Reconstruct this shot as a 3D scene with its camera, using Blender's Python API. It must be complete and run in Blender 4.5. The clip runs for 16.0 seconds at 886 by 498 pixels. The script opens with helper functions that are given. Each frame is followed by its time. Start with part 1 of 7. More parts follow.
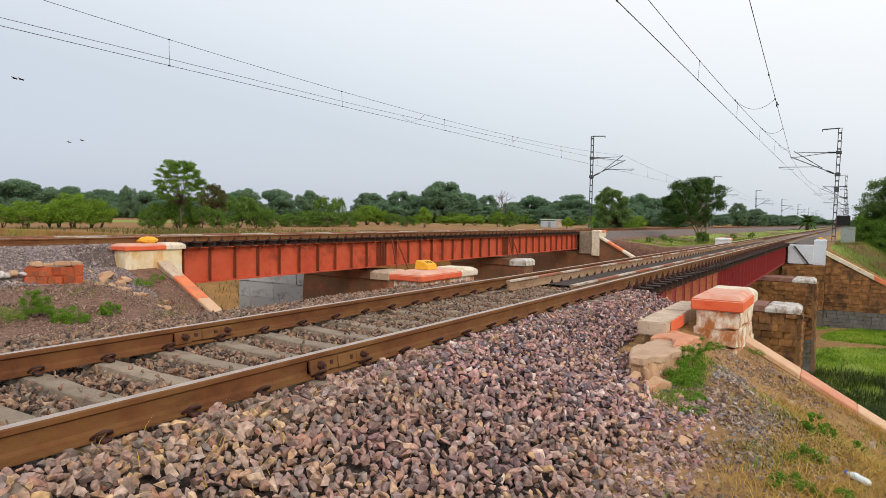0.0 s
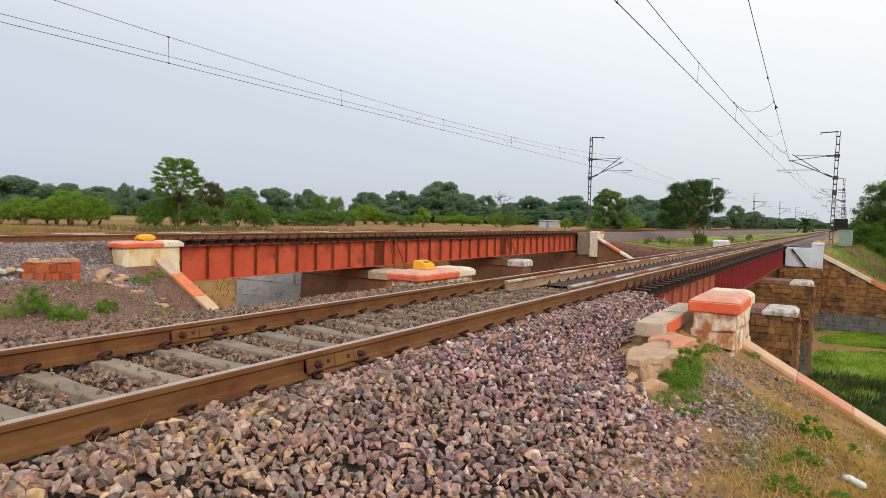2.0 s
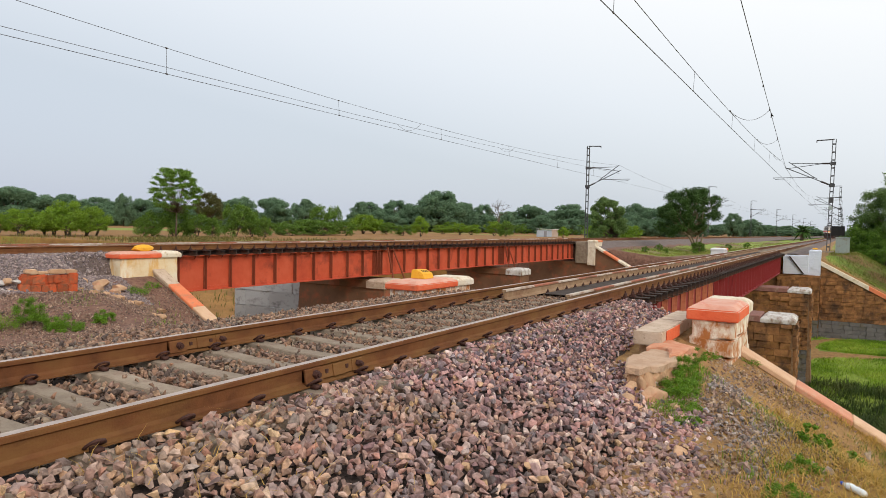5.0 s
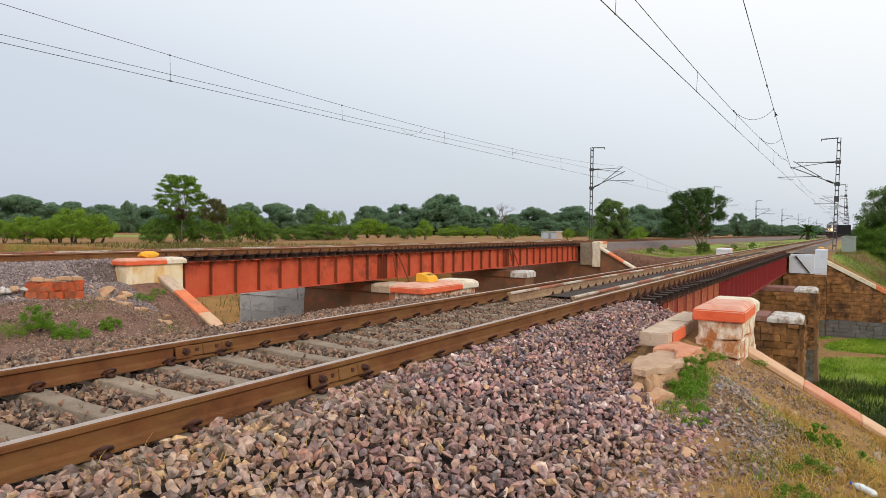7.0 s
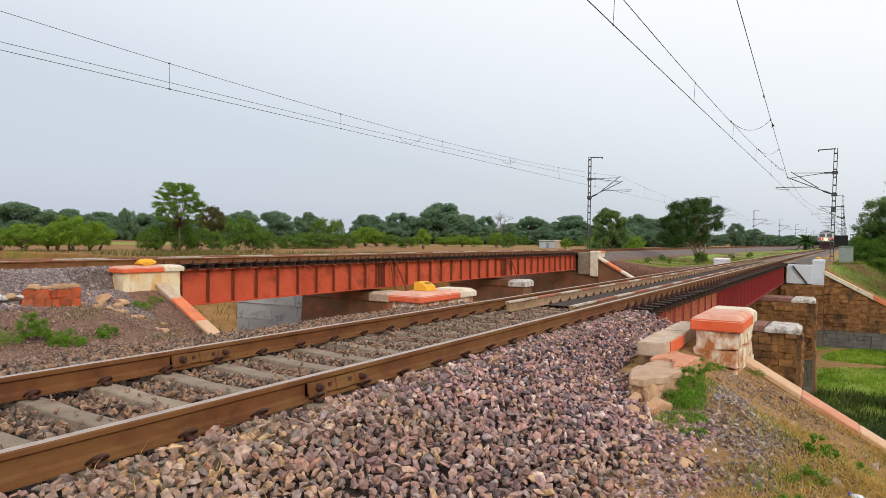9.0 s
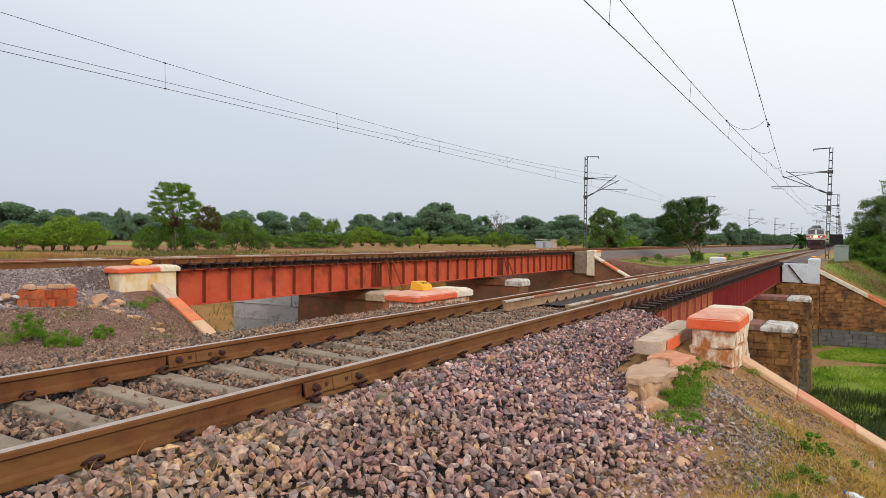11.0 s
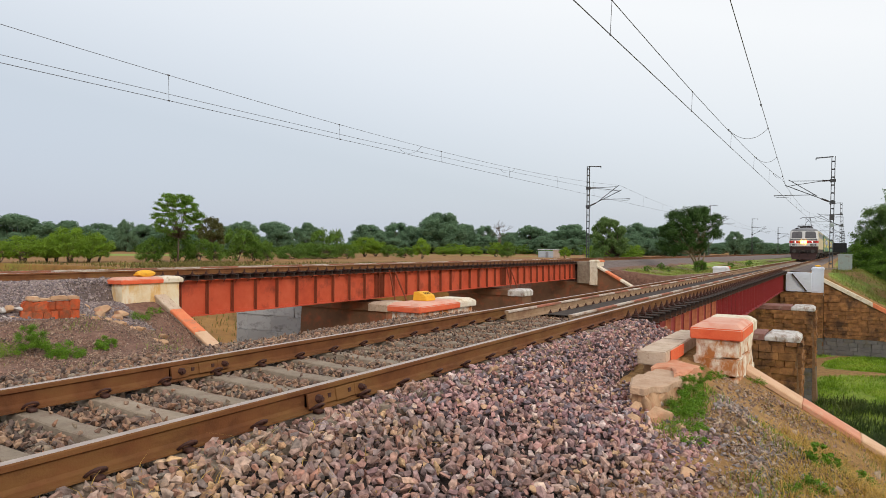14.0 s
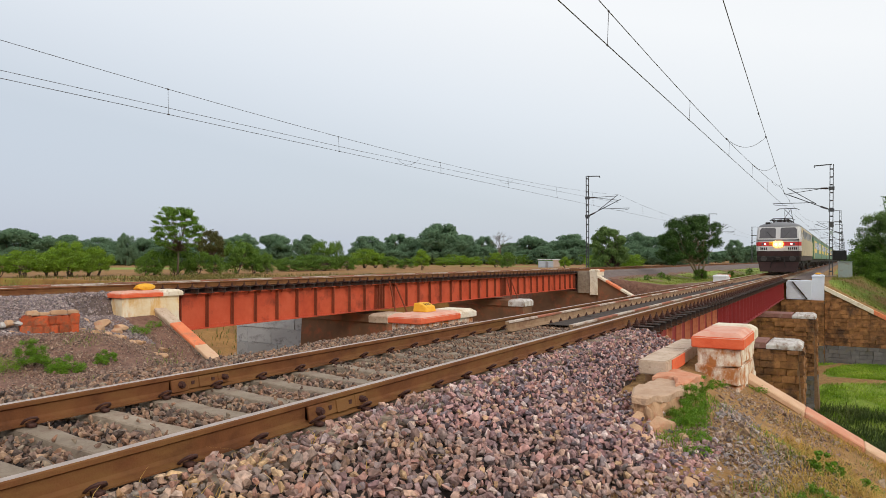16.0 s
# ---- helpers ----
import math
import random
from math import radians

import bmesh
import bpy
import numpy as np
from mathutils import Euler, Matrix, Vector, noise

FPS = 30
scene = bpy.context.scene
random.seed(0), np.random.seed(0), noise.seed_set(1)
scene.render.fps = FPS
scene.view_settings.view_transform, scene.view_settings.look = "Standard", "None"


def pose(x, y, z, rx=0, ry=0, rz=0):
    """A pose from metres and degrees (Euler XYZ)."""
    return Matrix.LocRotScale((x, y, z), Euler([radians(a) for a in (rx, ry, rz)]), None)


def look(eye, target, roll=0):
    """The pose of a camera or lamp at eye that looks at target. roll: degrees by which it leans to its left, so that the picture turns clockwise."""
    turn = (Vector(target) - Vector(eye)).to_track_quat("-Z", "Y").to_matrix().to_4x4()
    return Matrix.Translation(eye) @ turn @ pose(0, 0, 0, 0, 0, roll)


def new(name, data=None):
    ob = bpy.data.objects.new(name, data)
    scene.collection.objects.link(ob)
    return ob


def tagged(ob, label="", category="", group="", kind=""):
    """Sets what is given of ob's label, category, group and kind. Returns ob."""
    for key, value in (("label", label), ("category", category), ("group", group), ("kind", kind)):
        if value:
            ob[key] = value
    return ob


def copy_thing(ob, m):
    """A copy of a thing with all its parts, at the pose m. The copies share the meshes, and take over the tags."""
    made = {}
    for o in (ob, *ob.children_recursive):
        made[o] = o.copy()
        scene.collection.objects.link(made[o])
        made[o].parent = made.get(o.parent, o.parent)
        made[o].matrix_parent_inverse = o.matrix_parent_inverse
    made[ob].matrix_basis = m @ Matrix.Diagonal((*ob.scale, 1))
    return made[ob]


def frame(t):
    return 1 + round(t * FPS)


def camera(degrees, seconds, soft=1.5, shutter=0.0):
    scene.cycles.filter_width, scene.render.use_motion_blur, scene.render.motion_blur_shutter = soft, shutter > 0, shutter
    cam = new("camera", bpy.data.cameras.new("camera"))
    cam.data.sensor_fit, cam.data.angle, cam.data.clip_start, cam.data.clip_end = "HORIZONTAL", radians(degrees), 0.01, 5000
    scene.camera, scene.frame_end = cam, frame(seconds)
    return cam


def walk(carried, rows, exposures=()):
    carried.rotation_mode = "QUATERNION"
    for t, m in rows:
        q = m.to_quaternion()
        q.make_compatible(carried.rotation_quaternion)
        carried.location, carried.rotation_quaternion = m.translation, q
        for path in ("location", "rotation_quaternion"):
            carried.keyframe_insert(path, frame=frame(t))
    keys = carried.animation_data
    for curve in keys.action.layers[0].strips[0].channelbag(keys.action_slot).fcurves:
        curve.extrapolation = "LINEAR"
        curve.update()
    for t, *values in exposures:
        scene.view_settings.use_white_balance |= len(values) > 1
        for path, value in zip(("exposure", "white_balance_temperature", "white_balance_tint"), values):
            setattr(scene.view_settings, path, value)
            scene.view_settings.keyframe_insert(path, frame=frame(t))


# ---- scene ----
# camera: stands beside the near track and is only turned by the hand
cam = camera(68.02, 16.0, soft=0.6)
EYE = (4.24, 0.0, 1.03)
TURNS = [
    (0.0, 31.48, -2.73, 1.00), (0.5, 31.63, -3.03, 1.19), (1.0, 31.49, -2.76, 1.32), (1.5, 31.42, -2.80, 1.47),
    (2.0, 31.31, -2.73, 1.48), (2.5, 31.12, -2.56, 1.42), (3.0, 30.99, -2.50, 1.36), (3.5, 31.18, -2.58, 1.33),
    (4.0, 31.03, -2.38, 1.46), (6.5, 31.57, -1.60, 0.64), (7.0, 31.56, -1.65, 0.57), (7.5, 31.35, -1.10, 0.73),
    (8.0, 31.46, -1.05, 0.63), (8.5, 31.36, -0.96, 0.71), (9.0, 31.39, -0.88, 0.80), (9.2, 31.24, -0.86, 0.84), (11.5, 31.07, -0.92, 0.69),
    (12.0, 31.20, -0.86, 0.48), (12.5, 31.09, -1.08, 0.34), (13.0, 31.05, -0.34, 0.41), (13.5, 31.09, -0.06, 0.46),
    (14.0, 31.33, -0.03, 0.50), (14.5, 31.26, 0.01, 0.43), (15.0, 31.33, 0.57, 0.35), (15.5, 31.31, 0.68, 0.19),
    (16.0, 31.32, 0.92, 0.00),
]
walk(cam, [(t, pose(*EYE, 90 + p, 0, w) @ pose(0, 0, 0, 0, 0, r)) for t, w, p, r in TURNS], exposures=[(0, 0.04, 6520, 11.5), (9, 0.03, 6500, 11.5), (16, -0.04, 6480, 11.5)])

# hazy evening sky and a veiled sun, low on the camera's right
SUN_EL, SUN_AZ = 30.0, 120.0          # degrees; azimuth clockwise from +y
world = bpy.data.worlds.new("sky")
scene.world = world
world.use_nodes = True
wn, wl = world.node_tree.nodes, world.node_tree.links
sky = wn.new("ShaderNodeTexSky")
sky.sky_type, sky.sun_disc = "NISHITA", False
sky.sun_elevation, sky.sun_rotation = radians(SUN_EL), radians(SUN_AZ)
sky.air_density, sky.dust_density, sky.ozone_density = 1.2, 3.0, 1.5
veil = wn.new("ShaderNodeMix")
veil.data_type = "RGBA"
veil.inputs["Factor"].default_value = 0.85
wl.new(sky.outputs[0], veil.inputs["A"])
# the veil of haze: brightest high up towards the hidden sun, blue-grey low down
way, dot = wn.new("ShaderNodeTexCoord"), wn.new("ShaderNodeVectorMath")
dot.operation = "DOT_PRODUCT"
dot.inputs[1].default_value = (0.20, 0.07, 0.975)
wl.new(way.outputs["Generated"], dot.inputs[0])
tone = wn.new("ShaderNodeValToRGB")
span = wn.new("ShaderNodeMapRange")
span.inputs["From Min"].default_value, span.inputs["From Max"].default_value = -0.3, 1.0
wl.new(dot.outputs["Value"], span.inputs["Value"])
wl.new(span.outputs["Result"], tone.inputs["Fac"])
te = tone.color_ramp.elements
te[0].position, te[0].color = 0.15, (0.51, 0.565, 0.665, 1)
te[1].position, te[1].color = 1.0, (1.0, 1.0, 0.97, 1)
te.new(0.27).color = (0.57, 0.625, 0.685, 1)
te.new(0.377).color = (0.75, 0.795, 0.83, 1)
te.new(0.49).color = (0.92, 0.94, 0.935, 1)
lift = wn.new("ShaderNodeVectorMath")
lift.operation = "SCALE"
lift.inputs["Scale"].default_value = 9.6
wl.new(tone.outputs["Color"], lift.inputs[0])
wl.new(lift.outputs["Vector"], veil.inputs["B"])
wl.new(veil.outputs["Result"], wn["Background"].inputs["Color"])
wn["Background"].inputs["Strength"].default_value = 0.12
sun = new("sun", bpy.data.lights.new("sun", "SUN"))
sun.data.energy, sun.data.angle, sun.data.color = 1.3, radians(12), (1.0, 0.9, 0.76)
az, el = radians(SUN_AZ), radians(SUN_EL)
to_sun = Vector((math.sin(az) * math.cos(el), math.cos(az) * math.cos(el), math.sin(el)))
sun.matrix_world = look(to_sun * 100, (0, 0, 0))
# ---------- materials ----------
def mat(name, colours, rough=0.85, scale=4.0, detail=6.0, bump=0.3, bump_scale=40.0, metal=0.0, vary=0.0, island=False,
        stain=None, stain_scale=1.5, stain_at=0.55, emit=None, thin=0.0, contrast=0.25, run=1.0, across=False, gloss=.35):
    """A worn surface: two or three colours mixed by noise, a second stain at a larger scale, relief, and chance from piece to piece."""
    m = bpy.data.materials.new(name)
    m.use_nodes = True
    n, l = m.node_tree.nodes, m.node_tree.links
    b = n["Principled BSDF"]
    place = n.new("ShaderNodeNewGeometry").outputs["Position"] if across else n.new("ShaderNodeTexCoord").outputs["Object"]   # across: one pattern over many pieces
    tex = n.new("ShaderNodeTexNoise")
    tex.inputs["Scale"].default_value, tex.inputs["Detail"].default_value, tex.inputs["Roughness"].default_value = scale, detail, 0.62
    l.new(place, tex.inputs["Vector"])
    ramp = n.new("ShaderNodeValToRGB")
    l.new(tex.outputs["Fac"], ramp.inputs["Fac"])
    e = ramp.color_ramp.elements
    lo, hi = 0.5 - contrast, 0.5 + contrast
    e[0].position, e[1].position = lo, hi
    e[0].color, e[1].color = (*colours[0], 1), (*colours[-1], 1)
    for i, c in enumerate(colours[1:-1]):
        k = e.new(lo + (hi - lo) * (i + 1) / (len(colours) - 1))
        k.color = (*c, 1)
    out = ramp.outputs["Color"]
    if stain:
        t2 = n.new("ShaderNodeTexNoise")
        t2.inputs["Scale"].default_value, t2.inputs["Detail"].default_value, t2.inputs["Roughness"].default_value = stain_scale, 7, 0.7
        mp = n.new("ShaderNodeMapping")                      # run < 1 draws the stain down the wall
        mp.inputs["Scale"].default_value = (1, 1, run)
        l.new(place, mp.inputs["Vector"])
        l.new(mp.outputs["Vector"], t2.inputs["Vector"])
        r2 = n.new("ShaderNodeMapRange")
        r2.inputs["From Min"].default_value, r2.inputs["From Max"].default_value = stain_at - 0.04, stain_at + 0.12
        l.new(t2.outputs["Fac"], r2.inputs["Value"])
        mx = n.new("ShaderNodeMix")
        mx.data_type = "RGBA"
        l.new(r2.outputs["Result"], mx.inputs["Factor"])
        l.new(out, mx.inputs["A"])
        mx.inputs["B"].default_value = (*stain, 1)
        out = mx.outputs["Result"]
    if vary:
        hsv = n.new("ShaderNodeHueSaturation")
        src = n.new("ShaderNodeNewGeometry").outputs["Random Per Island"] if island else n.new("ShaderNodeObjectInfo").outputs["Random"]
        mr = n.new("ShaderNodeMapRange")
        mr.inputs["To Min"].default_value, mr.inputs["To Max"].default_value = 1 - vary, 1 + vary
        l.new(src, mr.inputs["Value"])
        l.new(mr.outputs["Result"], hsv.inputs["Value"])
        l.new(out, hsv.inputs["Color"])
        out = hsv.outputs["Color"]
    l.new(out, b.inputs["Base Color"])
    b.inputs["Roughness"].default_value, b.inputs["Metallic"].default_value = rough, metal
    b.inputs["Specular IOR Level"].default_value = gloss
    if bump:
        t3 = n.new("ShaderNodeTexNoise")
        t3.inputs["Scale"].default_value, t3.inputs["Detail"].default_value = bump_scale, 5
        l.new(place, t3.inputs["Vector"])
        bp = n.new("ShaderNodeBump")
        bp.inputs["Strength"].default_value, bp.inputs["Distance"].default_value = bump, 0.02
        l.new(t3.outputs["Fac"], bp.inputs["Height"])
        l.new(bp.outputs["Normal"], b.inputs["Normal"])
    if emit:
        b.inputs["Emission Color"].default_value, b.inputs["Emission Strength"].default_value = (*emit[0], 1), emit[1]
    if thin:
        tr = n.new("ShaderNodeBsdfTranslucent")
        l.new(out, tr.inputs["Color"])
        ms = n.new("ShaderNodeMixShader")
        ms.inputs[0].default_value = thin
        l.new(b.outputs[0], ms.inputs[1])
        l.new(tr.outputs[0], ms.inputs[2])
        l.new(ms.outputs[0], n["Material Output"].inputs["Surface"])
    return m


def stone_mat(name, palette, rough=0.85, dusty=None):
    """Broken stone: each piece takes its own colour from the palette, and from a second, dustier one near the rail's foot."""
    m = bpy.data.materials.new(name)
    m.use_nodes = True
    n, l = m.node_tree.nodes, m.node_tree.links
    b = n["Principled BSDF"]
    geo, co = n.new("ShaderNodeNewGeometry"), n.new("ShaderNodeTexCoord")

    def pick(colours):
        ramp = n.new("ShaderNodeValToRGB")
        ramp.color_ramp.interpolation = "CONSTANT"
        e = ramp.color_ramp.elements
        e[0].color = (*colours[0], 1)
        e[1].position, e[1].color = 1 / len(colours), (*colours[1], 1)
        for i, c in enumerate(colours[2:]):
            k = e.new((i + 2) / len(colours))
            k.color = (*c, 1)
        l.new(geo.outputs["Random Per Island"], ramp.inputs["Fac"])
        return ramp.outputs["Color"]

    colour = pick(palette)
    if dusty:
        sep = n.new("ShaderNodeSeparateXYZ")
        l.new(co.outputs["Object"], sep.inputs[0])
        reach = n.new("ShaderNodeMapRange")                  # dust thins out along the bank
        reach.inputs["From Min"].default_value, reach.inputs["From Max"].default_value = 5.6, 2.0
        reach.inputs["To Min"].default_value, reach.inputs["To Max"].default_value = -0.1, 0.75
        l.new(sep.outputs["Y"], reach.inputs["Value"])
        patch = n.new("ShaderNodeTexNoise")
        patch.inputs["Scale"].default_value, patch.inputs["Detail"].default_value = 1.1, 4
        l.new(co.outputs["Object"], patch.inputs["Vector"])
        spread = n.new("ShaderNodeMapRange")
        spread.clamp = False
        spread.inputs["From Min"].default_value, spread.inputs["From Max"].default_value = 0.3, 0.7
        spread.inputs["To Min"].default_value, spread.inputs["To Max"].default_value = -0.35, 0.45
        l.new(patch.outputs["Fac"], spread.inputs["Value"])
        add = n.new("ShaderNodeMath")
        add.operation, add.use_clamp = "ADD", True
        l.new(reach.outputs["Result"], add.inputs[0]), l.new(spread.outputs["Result"], add.inputs[1])
        mx = n.new("ShaderNodeMix")
        mx.data_type = "RGBA"
        l.new(add.outputs[0], mx.inputs["Factor"]), l.new(colour, mx.inputs["A"]), l.new(pick(dusty), mx.inputs["B"])
        colour = mx.outputs["Result"]
    tex = n.new("ShaderNodeTexNoise")
    tex.inputs["Scale"].default_value, tex.inputs["Detail"].default_value = 28, 6
    l.new(co.outputs["Object"], tex.inputs["Vector"])
    mr = n.new("ShaderNodeMapRange")
    mr.inputs["From Min"].default_value, mr.inputs["From Max"].default_value = 0.3, 0.7
    mr.inputs["To Min"].default_value, mr.inputs["To Max"].default_value = 0.5, 1.42
    l.new(tex.outputs["Fac"], mr.inputs["Value"])
    hsv = n.new("ShaderNodeHueSaturation")
    l.new(colour, hsv.inputs["Color"])
    l.new(mr.outputs["Result"], hsv.inputs["Value"])
    l.new(hsv.outputs["Color"], b.inputs["Base Color"])
    b.inputs["Roughness"].default_value = rough
    bp = n.new("ShaderNodeBump")
    bp.inputs["Strength"].default_value, bp.inputs["Distance"].default_value = 0.5, 0.01
    t2 = n.new("ShaderNodeTexNoise")
    t2.inputs["Scale"].default_value = 90
    l.new(co.outputs["Object"], t2.inputs["Vector"])
    l.new(t2.outputs["Fac"], bp.inputs["Height"])
    l.new(bp.outputs["Normal"], b.inputs["Normal"])
    return m


BALLAST = stone_mat("ballast stone", [(0.374, 0.197, 0.180), (0.154, 0.096, 0.103), (0.492, 0.292, 0.244), (0.267, 0.156, 0.158), (0.356, 0.239, 0.227), (0.105, 0.078, 0.089), (0.536, 0.355, 0.287), (0.327, 0.178, 0.181), (0.252, 0.196, 0.213), (0.421, 0.217, 0.180),
                                      (0.335, 0.205, 0.199), (0.495, 0.307, 0.247), (0.267, 0.151, 0.162), (0.175, 0.132, 0.153), (0.469, 0.276, 0.265), (0.615, 0.479, 0.446), (0.460, 0.292, 0.180), (0.397, 0.256, 0.259), (0.343, 0.289, 0.308), (0.486, 0.265, 0.244), (0.198, 0.125, 0.124)],
                    dusty=[(0.397, 0.253, 0.168), (0.269, 0.195, 0.145), (0.229, 0.192, 0.158), (0.483, 0.294, 0.160), (0.348, 0.176, 0.116), (0.464, 0.339, 0.261), (0.169, 0.129, 0.108), (0.322, 0.244, 0.194), (0.527, 0.349, 0.178), (0.337, 0.215, 0.162), (0.241, 0.160, 0.119)])
BALLAST_GRIMY = stone_mat("grimy ballast stone", [(0.264, 0.156, 0.103), (0.150, 0.097, 0.075), (0.317, 0.198, 0.130), (0.202, 0.127, 0.095), (0.282, 0.186, 0.130), (0.114, 0.080, 0.067), (0.343, 0.219, 0.141), (0.229, 0.139, 0.103), (0.194, 0.148, 0.119), (0.299, 0.164, 0.103), (0.264, 0.206, 0.150)])
# near-black: the shade in the gaps between stones is put into this colour
BALLAST_GAPS = mat("ballast gap shade", [(.014, .01, .009), (.04, .028, .024), (.09, .064, .054)], scale=22, bump=1.0, bump_scale=26, contrast=.18)
BALLAST_FAR = stone_mat("mauve-grey ballast stone", [(0.277, 0.218, 0.218), (0.185, 0.147, 0.151), (0.336, 0.260, 0.244), (0.227, 0.185, 0.197), (0.302, 0.244, 0.227), (0.143, 0.118, 0.126), (0.260, 0.197, 0.189), (0.361, 0.302, 0.286)])
FAR_BED = mat("mauve-grey far ballast", [(.075, .056, .05), (.145, .11, .1), (.215, .17, .155)], scale=7, bump=1.0, bump_scale=16, contrast=.2)
GRAVEL_RED = stone_mat("reddish soil gravel", [(.21, .125, .09), (.27, .165, .12), (.15, .095, .075), (.32, .21, .15), (.12, .085, .07), (.24, .16, .125), (.36, .26, .19)])
GRAVEL_GREY = stone_mat("grey-mauve gravel", [(.30, .24, .22), (.22, .18, .17), (.36, .28, .24), (.17, .14, .135), (.28, .21, .17), (.40, .34, .30), (.24, .205, .2)])
SOILSTONE = stone_mat("tan soil stones", [(0.28, 0.18, 0.11), (0.35, 0.24, 0.16), (0.23, 0.14, 0.10), (0.41, 0.30, 0.20), (0.30, 0.20, 0.16), (0.20, 0.13, 0.10), (0.33, 0.25, 0.18)])
RAIL = mat("rusty rail steel", [(.085, .033, .015), (.155, .06, .023), (.21, .088, .033)], rough=.72, scale=4, bump=.15, bump_scale=80, gloss=.2, stain=(.19, .092, .032), stain_scale=1.3, stain_at=.5, run=3.0)
RAIL_TOP = mat("polished rail head", [(.34, .26, .22), (.52, .43, .38)], rough=.42, metal=.35, scale=12, bump=.03)
RAIL_PAINT_R = mat("faded red rail paint", [(.34, .1, .055), (.42, .15, .09)], rough=.7, scale=9, stain=(.2, .1, .06), stain_scale=3, stain_at=.47)
RAIL_PAINT_W = mat("faded white rail paint", [(.46, .39, .33), (.6, .54, .47)], rough=.7, scale=9, stain=(.3, .17, .11), stain_scale=3, stain_at=.5)
RAIL_TAN = mat("tan guard rail steel", [(.2, .115, .06), (.32, .21, .125), (.42, .3, .2)], rough=.85, scale=5, bump=.15, bump_scale=60, stain=(.16, .07, .035), stain_scale=2.5, stain_at=.55)
# stiffener paint with the sunlight on it put into the colour
SUNLIT_STIFF = mat("salmon primer paint", [(.5, .17, .09), (.62, .26, .15)], rough=.75, scale=4, bump=.15, stain=(.4, .1, .06), stain_scale=3)
CLIP = mat("dark rusted spring steel", [(.035, .014, .012), (.085, .034, .024)], rough=.7, scale=30, bump=.1)
SLEEPER = mat("weathered concrete sleeper", [(.2, .155, .115), (.29, .232, .175), (.35, .292, .23)], rough=.9, scale=5, bump=.35, bump_scale=70, stain=(.22, .15, .11), stain_scale=4, vary=.12)
STEEL_BLK = mat("dark painted steel sleeper", [(.022, .018, .018), (.06, .045, .04)], gloss=.15, rough=.75, scale=9, bump=.15, stain=(.12, .06, .04), stain_scale=5)
GIRDER = mat("red oxide girder paint", [(.42, .056, .024), (.53, .085, .036), (.6, .115, .055)], rough=.62, scale=1.4, bump=.12, bump_scale=25, stain=(.24, .045, .025), stain_scale=1.1, stain_at=.57)
GIRDER_D = mat("dusky maroon girder paint", [(.24, .03, .034), (.34, .046, .046)], rough=.6, scale=2, bump=.12, bump_scale=25, stain=(.2, .035, .03), stain_scale=1.3)
STIFF = mat("rust red stiffener", [(.17, .04, .02), (.27, .07, .035)], rough=.7, scale=5, bump=.15, vary=.1)
PLATE = mat("worn chequered steel plate", [(.05, .042, .04), (.10, .082, .072)], gloss=.06, rough=.9, scale=5, bump=.2, bump_scale=60)
ORANGE = mat("orange painted masonry", [(.68, .095, .035), (.76, .14, .055), (.78, .2, .09)], rough=.75, scale=3, bump=.35, bump_scale=30, stain=(.5, .1, .05), stain_scale=4, stain_at=.62)
# paler orange: dust, and the skylight on top faces put into the colour
ORANGE_TOP = mat("dusty faded orange paint", [(.6, .25, .17), (.67, .36, .27), (.7, .45, .36)], rough=.85, scale=2.2, bump=.25, bump_scale=30, stain=(.62, .16, .08), stain_scale=3, stain_at=.58)
WHITE = mat("rust-streaked whitewash", [(.62, .5, .37), (.76, .7, .6), (.8, .76, .68)], rough=.9, scale=3.5, bump=.4, bump_scale=22, stain=(.46, .18, .06), stain_scale=6, stain_at=.475, run=.55)
CREAM = mat("stained cream paint", [(.7, .48, .22), (.78, .65, .45), (.8, .75, .66)], rough=.9, scale=2.0, bump=.3, bump_scale=25, stain=(.68, .38, .1), stain_scale=3.4, stain_at=.52, run=.25)
COPING_W = mat("dusty white coping", [(.66, .56, .42), (.78, .72, .62)], rough=.9, scale=4, bump=.25, stain=(.5, .36, .22), stain_scale=5)
COPING_S = mat("pale salmon and cream coping", [(.55, .32, .2), (.64, .43, .28), (.7, .53, .38)], rough=.9, scale=3, bump=.25, stain=(.6, .34, .22), stain_scale=3)
COPING_P = mat("faded salmon coping", [(.56, .23, .14), (.64, .32, .21)], rough=.9, scale=4, bump=.25, stain=(.56, .4, .28), stain_scale=5)
COPING_R = mat("red coping paint", [(.7, .17, .07), (.75, .26, .12)], rough=.85, scale=4, bump=.2, stain=(.45, .2, .12), stain_scale=5)
BLUEWHITE = mat("chalky blue-white whitewash", [(.56, .6, .7), (.72, .75, .83)], rough=.9, scale=2.5, bump=.3, stain=(.42, .42, .48), stain_scale=3, stain_at=.6, run=3.0)
YELLOW = mat("chrome yellow paint", [(.75, .36, .02), (.82, .45, .04)], rough=.7, scale=5, bump=.2, stain=(.6, .25, .03), stain_scale=7, stain_at=.6)
COPING_M = mat("faded maroon cap", [(.2, .09, .075), (.3, .15, .125)], rough=.9, scale=3, bump=.3, stain=(.33, .22, .18), stain_scale=4)
DIRTYWHITE = mat("grimy whitewash", [(.42, .39, .37), (.6, .58, .56), (.7, .69, .68)], rough=.9, scale=3.5, bump=.3, stain=(.25, .17, .12), stain_scale=4, stain_at=.52, run=.5)
MORTAR = mat("brown joint mortar", [(.13, .075, .04), (.25, .15, .08)], scale=10, bump=.4)
